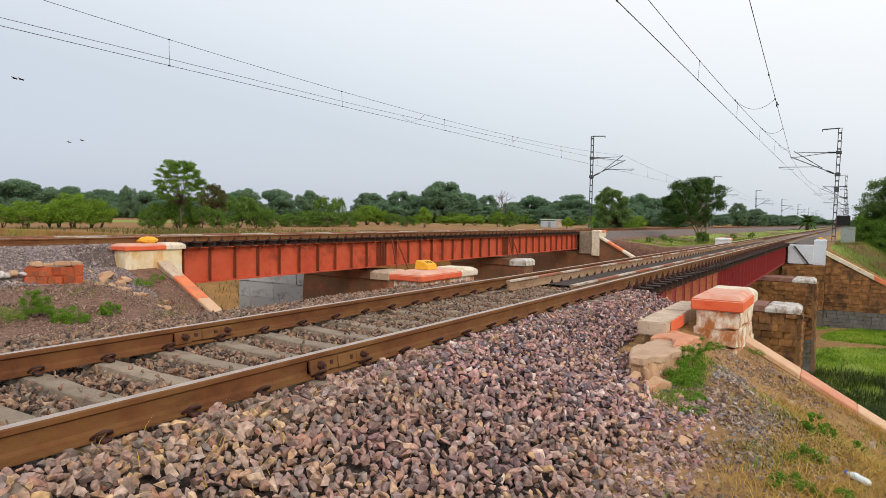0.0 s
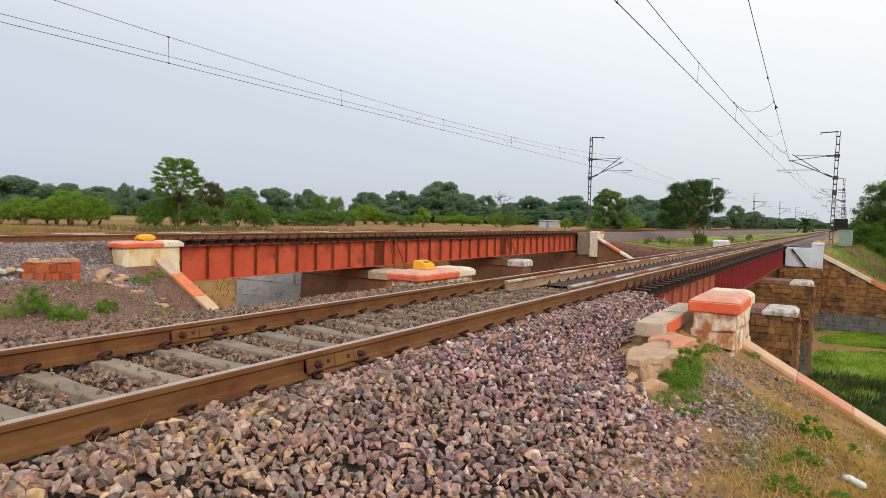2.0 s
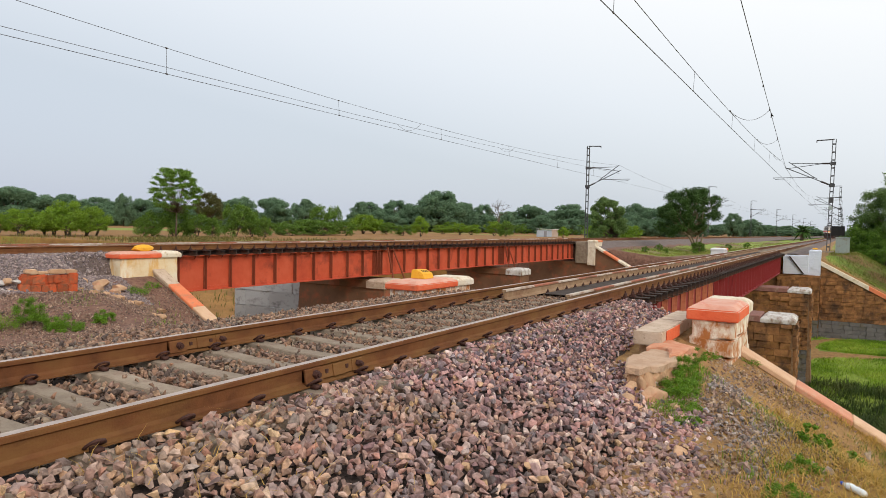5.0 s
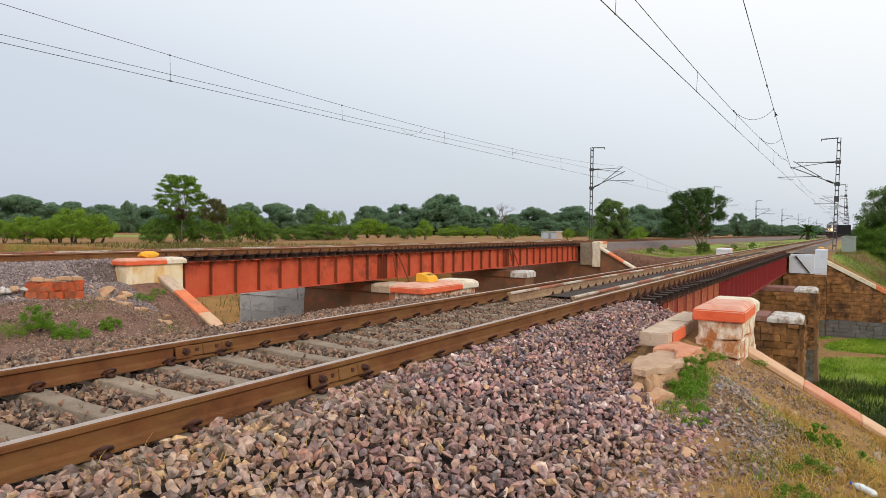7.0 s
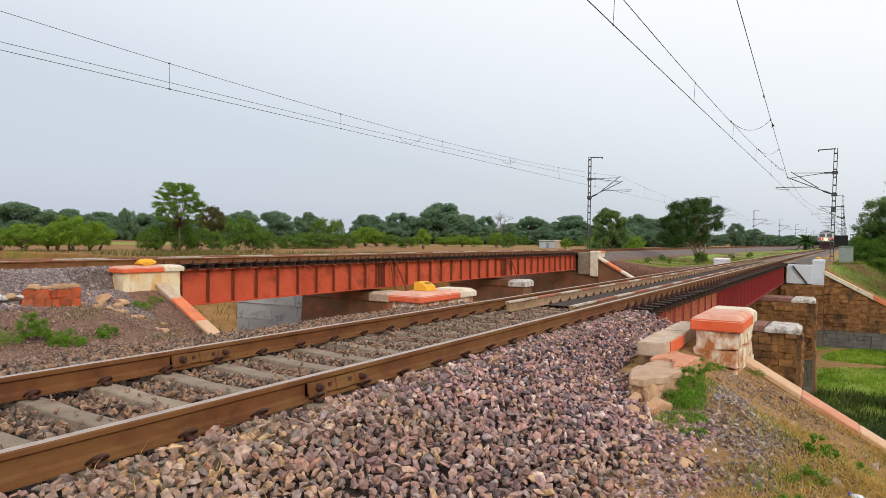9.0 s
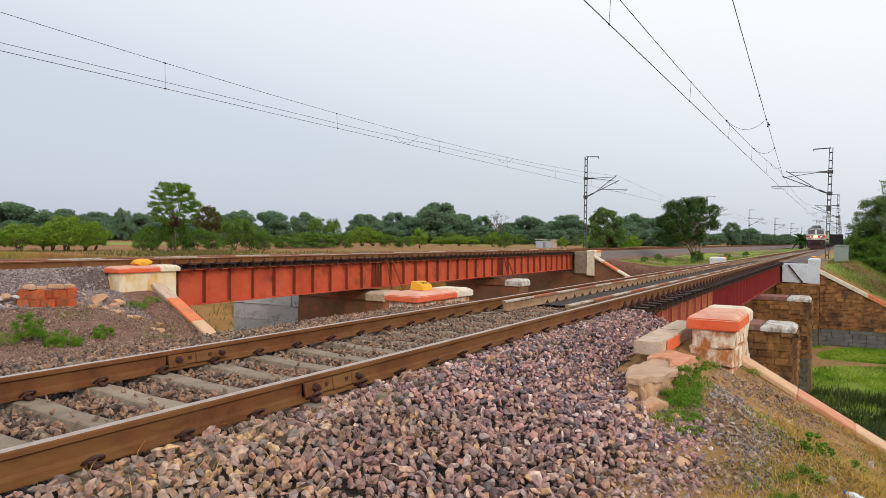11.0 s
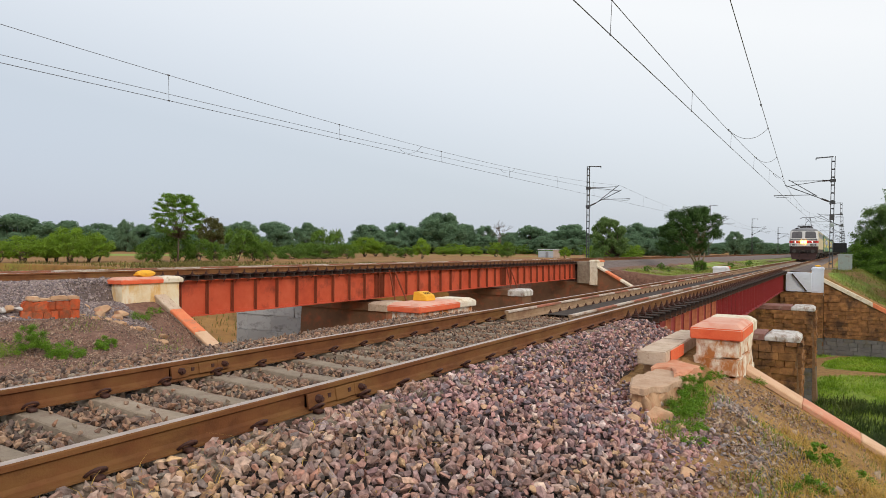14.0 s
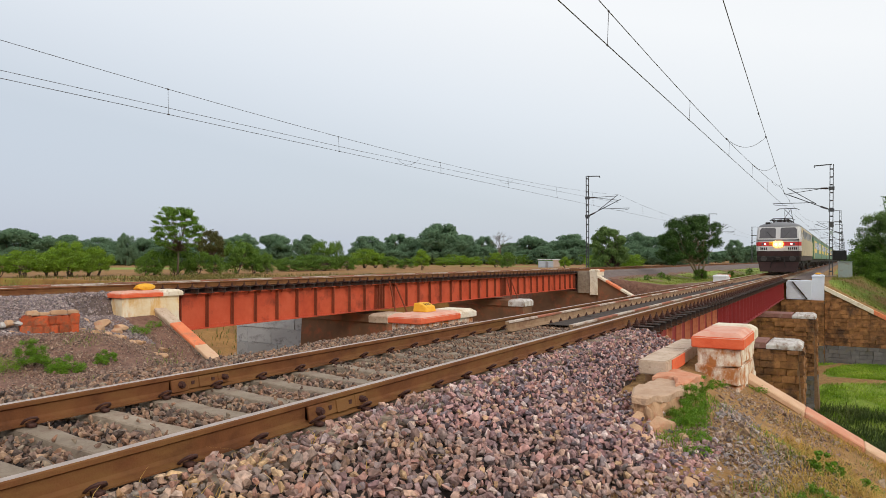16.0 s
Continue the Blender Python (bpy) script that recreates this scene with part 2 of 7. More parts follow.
BROWNSTONE = mat("brown sandstone block", [(.11, .053, .025), (.26, .12, .047), (.43, .215, .08)], rough=.95, scale=3.2, detail=10, bump=1.0, bump_scale=9, vary=.22, stain=(.085, .045, .026), stain_scale=1.5, stain_at=.52, run=.7, across=True)
GREYSTONE = mat("grey water-stained block", [(.10, .095, .095), (.19, .175, .165)], rough=.9, scale=3, bump=.8, bump_scale=9, vary=.15, stain=(.12, .10, .06), stain_scale=1.5, across=True)
CONCRETE = mat("grey concrete block", [(.34, .34, .35), (.46, .46, .46)], rough=.9, scale=1.5, bump=.3, vary=.1, stain=(.16, .15, .15), stain_scale=1.5)
DARKBROWN = mat("brown weathered pier plaster", [(.13, .07, .04), (.22, .11, .06)], rough=.9, scale=1.2, bump=.3, stain=(.32, .1, .05), stain_scale=1.5)
ROCK = mat("broken mortared rubble", [(.4, .23, .13), (.52, .33, .2), (.58, .43, .3)], rough=.95, scale=4, bump=.7, bump_scale=14, stain=(.55, .24, .13), stain_scale=1.6, vary=.15)
REDBRICK = mat("red painted rubble", [(.42, .07, .025), (.58, .12, .04)], rough=.95, scale=5, bump=.8, bump_scale=16, vary=.25, stain=(.28, .1, .05), stain_scale=7, stain_at=.48)
# mast steel darkened in colour to read as a silhouette against the sky
GALV = mat("silhouette-dark galvanised mast steel", [(.05, .052, .058), (.10, .104, .112)], rough=.65, metal=.15, scale=8, bump=.05, stain=(.2, .13, .09), stain_scale=4, stain_at=.62)
WIRE = mat("dark copper wire", [(.05, .045, .045), (.08, .07, .07)], rough=.6, bump=0)
INSUL = mat("dark brown porcelain insulator", [(.03, .02, .018), (.055, .038, .033)], rough=.3, bump=0)
CABINET = mat("grey-green cabinet paint", [(.32, .38, .37), (.42, .48, .46)], rough=.6, scale=3, bump=.05, stain=(.3, .27, .22), stain_scale=3)
BLACK = mat("matt black board", [(.008, .008, .009), (.018, .018, .02)], rough=.6, bump=.05)
SLABSTONE = mat("warm grey slab stone", [(.42, .3, .22), (.54, .42, .32), (.62, .5, .4)], rough=.9, scale=4, bump=.4, bump_scale=30, stain=(.24, .14, .09), stain_scale=11, stain_at=.6)
# ---------- helpers of this scene ----------
def link_bm(name, bm, material, smooth=False):
    me = bpy.data.meshes.new(name)
    bm.to_mesh(me)
    bm.free()
    for k in (material if isinstance(material, (list, tuple)) else [material]):
        me.materials.append(k)
    if smooth:
        me.polygons.foreach_set("use_smooth", [True] * len(me.polygons))
    return me


def part(name, bm, material, parent=None, label="", smooth=False, at=None):
    """One bmesh as one mesh object, under a thing or a part."""
    ob = new(name, bm if isinstance(bm, bpy.types.Mesh) else link_bm(name, bm, material, smooth))
    ob.parent = parent
    if at is not None:
        ob.matrix_basis = at
    if label:
        tagged(ob, label)
    return ob


def thing(name, label, category, at=(0, 0, 0), group="", kind=""):
    ob = new(name)
    ob.empty_display_size = 0.2
    ob.location = at
    return tagged(ob, label, category, group, kind)


def box(bm, x0, x1, y0, y1, z0, z1, mi=0):
    v = [bm.verts.new((x, y, z)) for z in (z0, z1) for y in (y0, y1) for x in (x0, x1)]
    for a in ((0, 2, 3, 1), (4, 5, 7, 6), (0, 1, 5, 4), (2, 6, 7, 3), (0, 4, 6, 2), (1, 3, 7, 5)):
        bm.faces.new([v[i] for i in a]).material_index = mi
    return v


def bevelled(bm, w, seg=1):
    bmesh.ops.bevel(bm, geom=bm.edges[:], offset=w, segments=seg, affect="EDGES", clamp_overlap=True)
    return bm


def boxbm(x0, x1, y0, y1, z0, z1, bev=0.0, seg=1):
    bm = bmesh.new()
    box(bm, x0, x1, y0, y1, z0, z1)
    return bevelled(bm, bev, seg) if bev else bm


def prism(bm, outline, y0, y1, mats=None, caps=True):
    """An outline in x and z, drawn out along y."""
    a = [bm.verts.new((x, y0, z)) for x, z in outline]
    b = [bm.verts.new((x, y1, z)) for x, z in outline]
    n = len(outline)
    for i in range(n):
        f = bm.faces.new((a[i], a[(i + 1) % n], b[(i + 1) % n], b[i]))
        if mats:
            f.material_index = mats[i]
    if caps:
        bm.faces.new(a[::-1]), bm.faces.new(b)
    bmesh.ops.recalc_face_normals(bm, faces=bm.faces[:])
    return bm


def tube(bm, pts, radii, sides=8, cap=True):
    """A round bar along the points."""
    rings, pts = [], [Vector(p) for p in pts]
    radii = radii if isinstance(radii, (list, tuple)) else [radii] * len(pts)
    for i, p in enumerate(pts):
        d = (pts[min(i + 1, len(pts) - 1)] - pts[max(i - 1, 0)]).normalized()
        u = d.cross(Vector((0, 0, 1)) if abs(d.z) < 0.9 else Vector((1, 0, 0))).normalized()
        w = d.cross(u)
        rings.append([bm.verts.new(p + (u * math.cos(a) + w * math.sin(a)) * radii[i]) for a in (2 * math.pi * k / sides for k in range(sides))])
    for r, s in zip(rings, rings[1:]):
        for k in range(sides):
            bm.faces.new((r[k], r[(k + 1) % sides], s[(k + 1) % sides], s[k]))
    if cap:
        bm.faces.new(rings[0][::-1]), bm.faces.new(rings[-1])
    return bm


def bar(bm, a, b, w, h=None):
    """A square bar from a to b."""
    a, b = Vector(a), Vector(b)
    d = (b - a).normalized()
    u = d.cross(Vector((0, 0, 1)) if abs(d.z) < 0.95 else Vector((0, 1, 0))).normalized() * w / 2
    v = d.cross(u).normalized() * (h or w) / 2
    q = [bm.verts.new(p + s * u + t * v) for p in (a, b) for s, t in ((-1, -1), (1, -1), (1, 1), (-1, 1))]
    for f in ((0, 1, 2, 3), (7, 6, 5, 4), (0, 4, 5, 1), (1, 5, 6, 2), (2, 6, 7, 3), (3, 7, 4, 0)):
        bm.faces.new([q[i] for i in f])
    return bm


def rough_up(bm, amount, seed=0, freq=3.0):
    """Uneven, worn masonry."""
    for v in bm.verts:
        v.co += Vector(noise.noise_vector(v.co * freq + Vector((seed, seed * 2.3, 0)))) * amount
    return bm


def mottle(x, y, s, seed=0.0):
    """Uneven patches: rolling noise at three scales and turns."""
    return 0.55 * lumps(x, y, s, seed) + 0.45 * lumps(x * .8 + y * .6, y * .8 - x * .6, s * .41, seed + 1.3) + 0.35 * lumps(x * .35 - y * .94, y * .35 + x * .94, s * .19, seed + 2.9)


def smooth_step(a, b, x):
    t = np.clip((x - a) / (b - a), 0, 1)
    return t * t * (3 - 2 * t)


def lumps(x, y, s, seed=0.0):
    """Cheap rolling noise, about -1 to 1."""
    x, y = x / s + seed, y / s - seed * 1.7
    return (np.sin(x * 1.7 + 1.3 * np.sin(y * 1.1 + seed)) + np.sin(y * 2.1 + 1.7 * np.sin(x * 0.9)) + np.sin((x + y) * 1.3 + 2.0 * np.sin((x - y) * 0.7))) / 3
# ---------- ground ----------
BED, FIELD = -6.2, -1.6
FARX = -13.4                                   # centre of the far track


def near_bend(y):
    """Beyond the bridge the near track is bent a little right to fit the camera's view."""
    return 0.0055 * np.maximum(np.asarray(y, float) - 50, 0)


def far_bend(y):
    return 0.015 * np.maximum(np.asarray(y, float) - 55, 0)


B0, B1 = 10.15, 47.4                          # where the embankments end at the bridge


def floor_z(y):
    """The stream bed rises towards the far abutment."""
    return -6.1 + 0.85 * smooth_step(28, 45, y)


def ground_z(x, y):
    x, y = np.asarray(x, float), np.asarray(y, float)
    # embankment that carries both tracks
    xr = 4.75 - 2.15 * smooth_step(4.0, 9.0, y) + 0.6 * smooth_step(20, 40, y) + 2.3 * smooth_step(48, 57, y)
    top = -0.58 + 0.1 * smooth_step(6, 9, y) + 0.13 * smooth_step(8.0, 9.6, y) * (y < 30) + 0.12 * smooth_step(46, 50, y)
    right = np.maximum(top - 0.56 * np.maximum(x - xr, 0), floor_z(y) + 0.22 * lumps(x, y, 6.0, 2.0))
    mid = np.interp(x, [-22.5, -17.6, -16.2, -11.6, -9.4, -7.4, -5.2, -3.6, -2.4], [FIELD, -0.5, -0.35, -0.4, -0.57, -0.92, -1.0, -0.75, -0.58])
    mid_far = np.interp(x, [-22.5, -17.6, -16.2, -10.6, -9.0, -6.5, -4.6, -3.4, -2.4], [FIELD, -0.4, -0.25, -0.25, -0.5, -0.75, -0.65, -0.45, -0.4])
    left = mid + (mid_far - mid) * smooth_step(40, 50, y) + 0.07 * lumps(x, y, 1.6) * (x < -4) * (x > -10.4)
    wingline = -0.4 - 0.53 * (x + 11.3)                   # the soil runs down to the far wing wall's coping
    w = smooth_step(8.0, 10.6, y) * (y < 20) * (x > -11.3)
    left = np.where(wingline < left, left * (1 - w) + np.maximum(wingline, floor_z(y)) * w, left)
    bank = np.where(x > -2.4, right, left)
    bed = floor_z(y) + 0.22 * lumps(x, y, 6.0, 2.0)
    side = smooth_step(-44, -24, x)                       # the stream bed is shallow away from the line
    bed = np.where(x < -24, FIELD + (bed - FIELD) * (0.35 + 0.65 * side), bed)
    b0 = B0 + 0.8 * (x < -3.3)
    spread = np.clip((x - 6.5) / 12, 0, 1) * 6
    edge = np.minimum(smooth_step(b0 - 0.05 - spread, b0 + 0.35 + spread * 0.6, y), 1 - smooth_step(B1 - 0.35 - spread * 0.6, B1 + 0.05 + spread, y))
    z = bank * (1 - edge) + np.minimum(bed, bank) * edge
    far = smooth_step(60, 260, np.hypot(x, y))
    return z + 0.35 * far * lumps(x, y, 60, 4.0) * (np.abs(x + 6) > 26)


def axis(*spans):
    out = []
    for a, b, step in spans:
        out += list(np.arange(a, b - 1e-6, step))
    return np.array(out + [spans[-1][1]])


def build_ground():
    xs = axis((-3000, -400, 260), (-400, -120, 28), (-120, -40, 6), (-40, -18, 1.2), (-18, 8, 0.22), (8, 30, 1.3), (30, 120, 10), (120, 400, 40), (400, 3000, 260))
    ys = axis((-600, -60, 60), (-60, -6, 6), (-6, 0, 0.6), (0, 9.8, 0.22), (9.8, 11.6, 0.08), (11.6, 46.8, 0.7), (46.8, 47.6, 0.08), (47.6, 75, 0.6), (75, 130, 4), (130, 400, 18), (400, 3000, 200))
    gx, gy = np.meshgrid(xs, ys)
    gz = ground_z(gx, gy) + 0.02 * lumps(gx, gy, 0.35) * (np.abs(gx) < 20) * (gy < 60)
    nx, ny = len(xs), len(ys)
    co = np.stack([gx, gy, gz], -1).reshape(-1, 3)
    i = np.arange(nx * ny).reshape(ny, nx)
    quads = np.stack([i[:-1, :-1], i[:-1, 1:], i[1:, 1:], i[1:, :-1]], -1).reshape(-1, 4)
    me = bpy.data.meshes.new("ground")
    me.from_pydata(co.tolist(), [], quads.tolist())
    x, y, z = co.T
    # what covers the ground: bare soil, green grass, dry stubble
    n1, n2 = lumps(x, y, 2.3, 1.0), lumps(x, y, 18, 3.0)
    bedgreen = smooth_step(-2.6, -3.8, z) * (y > 2) * (x > -6) * np.where(np.abs(lumps(x, y, 7, 2.5) + 0.15) < 0.05, 0.1, 1.0)
    farbank = smooth_step(46.5, 49, y) * (np.abs(x + 6) < 24) * np.where((x > 3.35) & (y > 47), np.clip(.55 + .6 * mottle(x, y, 3.0, 1.0), .1, 1), np.where((x > -9.5) & (x < -2.6), np.clip(.68 + .6 * mottle(x, y, 3.4, 5.0), 0, 1), 0.0))
    nearbank = 0.25 * np.clip(n1, 0, 1) * (y < 12)
    field = smooth_step(-20, -24, x) + smooth_step(14, 20, x)
    green = np.clip(np.maximum(np.maximum(bedgreen, farbank), nearbank) + field * (y > 50) * np.clip(0.1 + 0.9 * lumps(x, y, 45, 8.0), 0, 1) * 0.9, 0, 1)
    reach = np.hypot(x - 4, y)
    verge = smooth_step(60, 80, reach) * (1 - smooth_step(108, 122, reach)) * (x < -20) * np.clip(0.75 + 0.5 * lumps(x, y, 9, 4.0), 0, 1)
    green = np.maximum(green, 0.6 * verge)                # rough olive verge along the field
    dry = np.clip(field * (0.85 + 0.3 * n2) + (np.abs(x + 6) < 18) * np.clip(0.25 + 0.5 * lumps(x, y, 1.4, 6.0), 0, 1) * 0.7, 0, 1)
    between = ((x < -2.6) & (x > -20) & ((y < 12) | (y > 47))).astype(float)          # reddish gravelly soil between the tracks
    colour = me.color_attributes.new("cover", "FLOAT_COLOR", "POINT")
    colour.data.foreach_set("color", np.stack([green, dry * (1 - between * 0.6), between, np.ones_like(dry)], -1).ravel())
    me.polygons.foreach_set("use_smooth", [True] * len(me.polygons))
    m = bpy.data.materials.new("soil, grass and stubble")
    m.use_nodes = True
    n, l = m.node_tree.nodes, m.node_tree.links
    b, co_, at = n["Principled BSDF"], n.new("ShaderNodeTexCoord"), n.new("ShaderNodeAttribute")
    at.attribute_name = "cover"
    sep = n.new("ShaderNodeSeparateColor")
    l.new(at.outputs["Color"], sep.inputs[0])

    def tone(scale, cols, lo=0.3, hi=0.7):
        t = n.new("ShaderNodeTexNoise")
        t.inputs["Scale"].default_value, t.inputs["Detail"].default_value, t.inputs["Roughness"].default_value = scale, 8, 0.7
        l.new(co_.outputs["Object"], t.inputs["Vector"])
        r = n.new("ShaderNodeValToRGB")
        l.new(t.outputs["Fac"], r.inputs["Fac"])
        r.color_ramp.elements[0].position, r.color_ramp.elements[1].position = lo, hi
        r.color_ramp.elements[0].color, r.color_ramp.elements[1].color = (*cols[0], 1), (*cols[-1], 1)
        for i, c in enumerate(cols[1:-1]):
            r.color_ramp.elements.new(lo + (hi - lo) * (i + 1) / (len(cols) - 1)).color = (*c, 1)
        return t.outputs["Fac"], r.outputs["Color"]

    _, soil = tone(5, [(.165, .088, .032), (.295, .165, .06), (.41, .247, .093)])
    _, grass = tone(1.6, [(.11, .165, .018), (.2, .285, .03), (.3, .335, .055)])
    _, stub = tone(0.35, [(.15, .072, .018), (.25, .122, .03), (.35, .185, .052)])
    _, red = tone(6, [(.1, .05, .035), (.18, .092, .064), (.27, .15, .105)])
    edge, _ = tone(3.0, [(0, 0, 0), (1, 1, 1)])

    def over(base, top, mask):
        add = n.new("ShaderNodeMath")
        add.operation = "ADD"
        l.new(mask, add.inputs[0]), l.new(edge, add.inputs[1])
        mr = n.new("ShaderNodeMapRange")
        mr.inputs["From Min"].default_value, mr.inputs["From Max"].default_value = 0.85, 1.15
        l.new(add.outputs[0], mr.inputs["Value"])
        mx = n.new("ShaderNodeMix")
        mx.data_type = "RGBA"
        l.new(mr.outputs["Result"], mx.inputs["Factor"]), l.new(base, mx.inputs["A"]), l.new(top, mx.inputs["B"])
        return mx.outputs["Result"]

    l.new(over(over(over(soil, red, sep.outputs[2]), stub, sep.outputs[1]), grass, sep.outputs[0]), b.inputs["Base Color"])
    b.inputs["Roughness"].default_value = 0.95
    t = n.new("ShaderNodeTexNoise")
    t.inputs["Scale"].default_value, t.inputs["Detail"].default_value = 30, 6
    l.new(co_.outputs["Object"], t.inputs["Vector"])
    bp = n.new("ShaderNodeBump")
    bp.inputs["Strength"].default_value, bp.inputs["Distance"].default_value = 0.7, 0.03
    l.new(t.outputs["Fac"], bp.inputs["Height"]), l.new(bp.outputs["Normal"], b.inputs["Normal"])
    me.materials.append(m)
    tagged(new("ground", me), "dry soil embankment, stubble fields and a grassy stream bed", "ground", kind="structure")


build_ground()


# ---------- ballast ----------
def bed_z(x, y):
    """Top of the near track's ballast at y < 12."""
    toe = 3.38 - 0.95 * smooth_step(5.2, 7.4, y)
    z = np.interp(x, [-3.75, -3.05, -2.7, -1.35, -0.95, 0.95, 1.3], [-0.95, -0.42, -0.25, -0.175, -0.19, -0.19, -0.175])
    return np.where(x > 1.3, -0.175 - 0.44 * np.clip((x - 1.3) / (toe - 1.3), 0, 1.4) ** 1.15, z) + 0.02 * lumps(x, y, 0.5)


def strip(name, xs, ys, zf, label, bend=None, material=None):
    gx, gy = np.meshgrid(np.array(xs), np.array(ys))
    gz = zf(gx, gy)
    if bend:
        gx = gx + bend(gy)
    nx, ny = len(xs), len(ys)
    i = np.arange(nx * ny).reshape(ny, nx)
    quads = np.stack([i[:-1, :-1], i[:-1, 1:], i[1:, 1:], i[1:, :-1]], -1).reshape(-1, 4)
    me = bpy.data.meshes.new(name)
    me.from_pydata(np.stack([gx, gy, gz], -1).reshape(-1, 3).tolist(), [], quads.tolist())
    me.materials.append(material or BALLAST_GAPS)
    return tagged(new(name, me), label, "ballast", kind="stuff")


def far_bed(cx, base):
    return lambda x, y: base + np.interp(np.abs(x - cx), [1.0, 1.6, 2.0, 3.5], [-0.21, -0.2, -0.22, -0.92]) + 0.03 * lumps(x, y, 0.7)


def far_slip(x, y):
    """The far track's shoulder falls away before the pillar."""
    return 0.8 * smooth_step(8.2, 9.7, y) * smooth_step(-11.95, -11.5, x) + 0.5 * smooth_step(8.6, 9.2, y) * smooth_step(-11.4, -10.6, x)


strip("ballast_bed", np.arange(-3.7, 3.65, 0.12), np.arange(-6, 11.3, 0.14), lambda x, y: np.where((x > 3.5 - 0.95 * smooth_step(5.2, 7.4, y)) | (x > 2.2) & (y > 7.6), -3.0, bed_z(x, y) - 0.075), "near-black sheet standing for shade between the near track's stones")
strip("ballast_bed", np.arange(-3.3, 3.35, 0.2), np.concatenate([np.arange(47, 80, 0.8), np.arange(80, 700, 12)]), far_bed(0, 0), "grey ballast beyond the near bridge", near_bend, FAR_BED)
strip("ballast_bed", np.arange(FARX - 3.6, FARX + 3.65, 0.15), np.arange(-8, 10.3, 0.2), lambda x, y: far_bed(FARX, 0.35)(x, y) - far_slip(x, y), "grey ballast under the far track", None, FAR_BED)
strip("ballast_bed", np.arange(FARX - 3.3, FARX + 3.35, 0.2), np.concatenate([np.arange(46.5, 80, 0.8), np.arange(80, 700, 12)]), far_bed(FARX, 0.35), "grey ballast beyond the far bridge", far_bend, FAR_BED)


def stone_shapes(count, rng):
    """Angular broken stones: hulls of a few scattered points."""
    shapes = []
    for k in range(count):
        bm = bmesh.new()
        d = rng.normal(size=(11, 3))
        d /= np.linalg.norm(d, axis=1, keepdims=True)
        d *= rng.uniform(0.8, 1.12, (11, 1)) * np.array([1.12, rng.uniform(0.6, 0.95), rng.uniform(0.45, 0.78)])
        for p in d:
            bm.verts.new(p)
        bmesh.ops.convex_hull(bm, input=bm.verts[:])
        bmesh.ops.delete(bm, geom=[v for v in bm.verts if not v.link_faces], context="VERTS")
        bmesh.ops.triangulate(bm, faces=bm.faces[:])
        bm.verts.index_update()
        shapes.append((np.array([v.co[:] for v in bm.verts]), np.array([[v.index for v in f.verts] for f in bm.faces])))
        bm.free()
    return shapes


def turn_matrices(rng, n):
    q = rng.normal(size=(n, 4))
    q /= np.linalg.norm(q, axis=1, keepdims=True)
    w, x, y, z = q.T
    return np.stack([np.stack([1 - 2 * (y * y + z * z), 2 * (x * y - z * w), 2 * (x * z + y * w)], -1),
                     np.stack([2 * (x * y + z * w), 1 - 2 * (x * x + z * z), 2 * (y * z - x * w)], -1),
                     np.stack([2 * (x * z - y * w), 2 * (y * z + x * w), 1 - 2 * (x * x + y * y)], -1)], -2)


def scatter_stones(name, xy, z, sizes, label, material=None, seed=1):
    rng = np.random.default_rng(seed)
    shapes = stone_shapes(40, rng)
    pick = rng.integers(0, len(shapes), len(xy))
    verts, faces, off = [], [], 0
    for k, (sv, sf) in enumerate(shapes):
        idx = np.nonzero(pick == k)[0]
        if not len(idx):
            continue
        r = turn_matrices(rng, len(idx))
        p = np.einsum("nij,vj->nvi", r, sv) * sizes[idx, None, None]
        p += np.stack([xy[idx, 0], xy[idx, 1], z[idx]], -1)[:, None]
        verts.append(p.reshape(-1, 3))
        faces.append((sf[None] + (np.arange(len(idx)) * len(sv))[:, None, None] + off).reshape(-1, 3))
        off += len(idx) * len(sv)
    v, f = np.concatenate(verts), np.concatenate(faces)
    me = bpy.data.meshes.new(name)
    me.vertices.add(len(v))
    me.vertices.foreach_set("co", v.ravel())
    me.loops.add(f.size)
    me.loops.foreach_set("vertex_index", f.ravel().astype(np.int32))
    me.polygons.add(len(f))
    me.polygons.foreach_set("loop_start", np.arange(0, f.size, 3, dtype=np.int32))
    me.polygons.foreach_set("use_smooth", np.zeros(len(f), dtype=bool))
    me.update(calc_edges=True)
    me.materials.append(material or BALLAST)
    return tagged(new(name, me), label, "ballast", kind="stuff")


SLEEPER_Y = [1.965 + 0.553 * k for k in range(-12, 17)]      # concrete sleepers of the near track


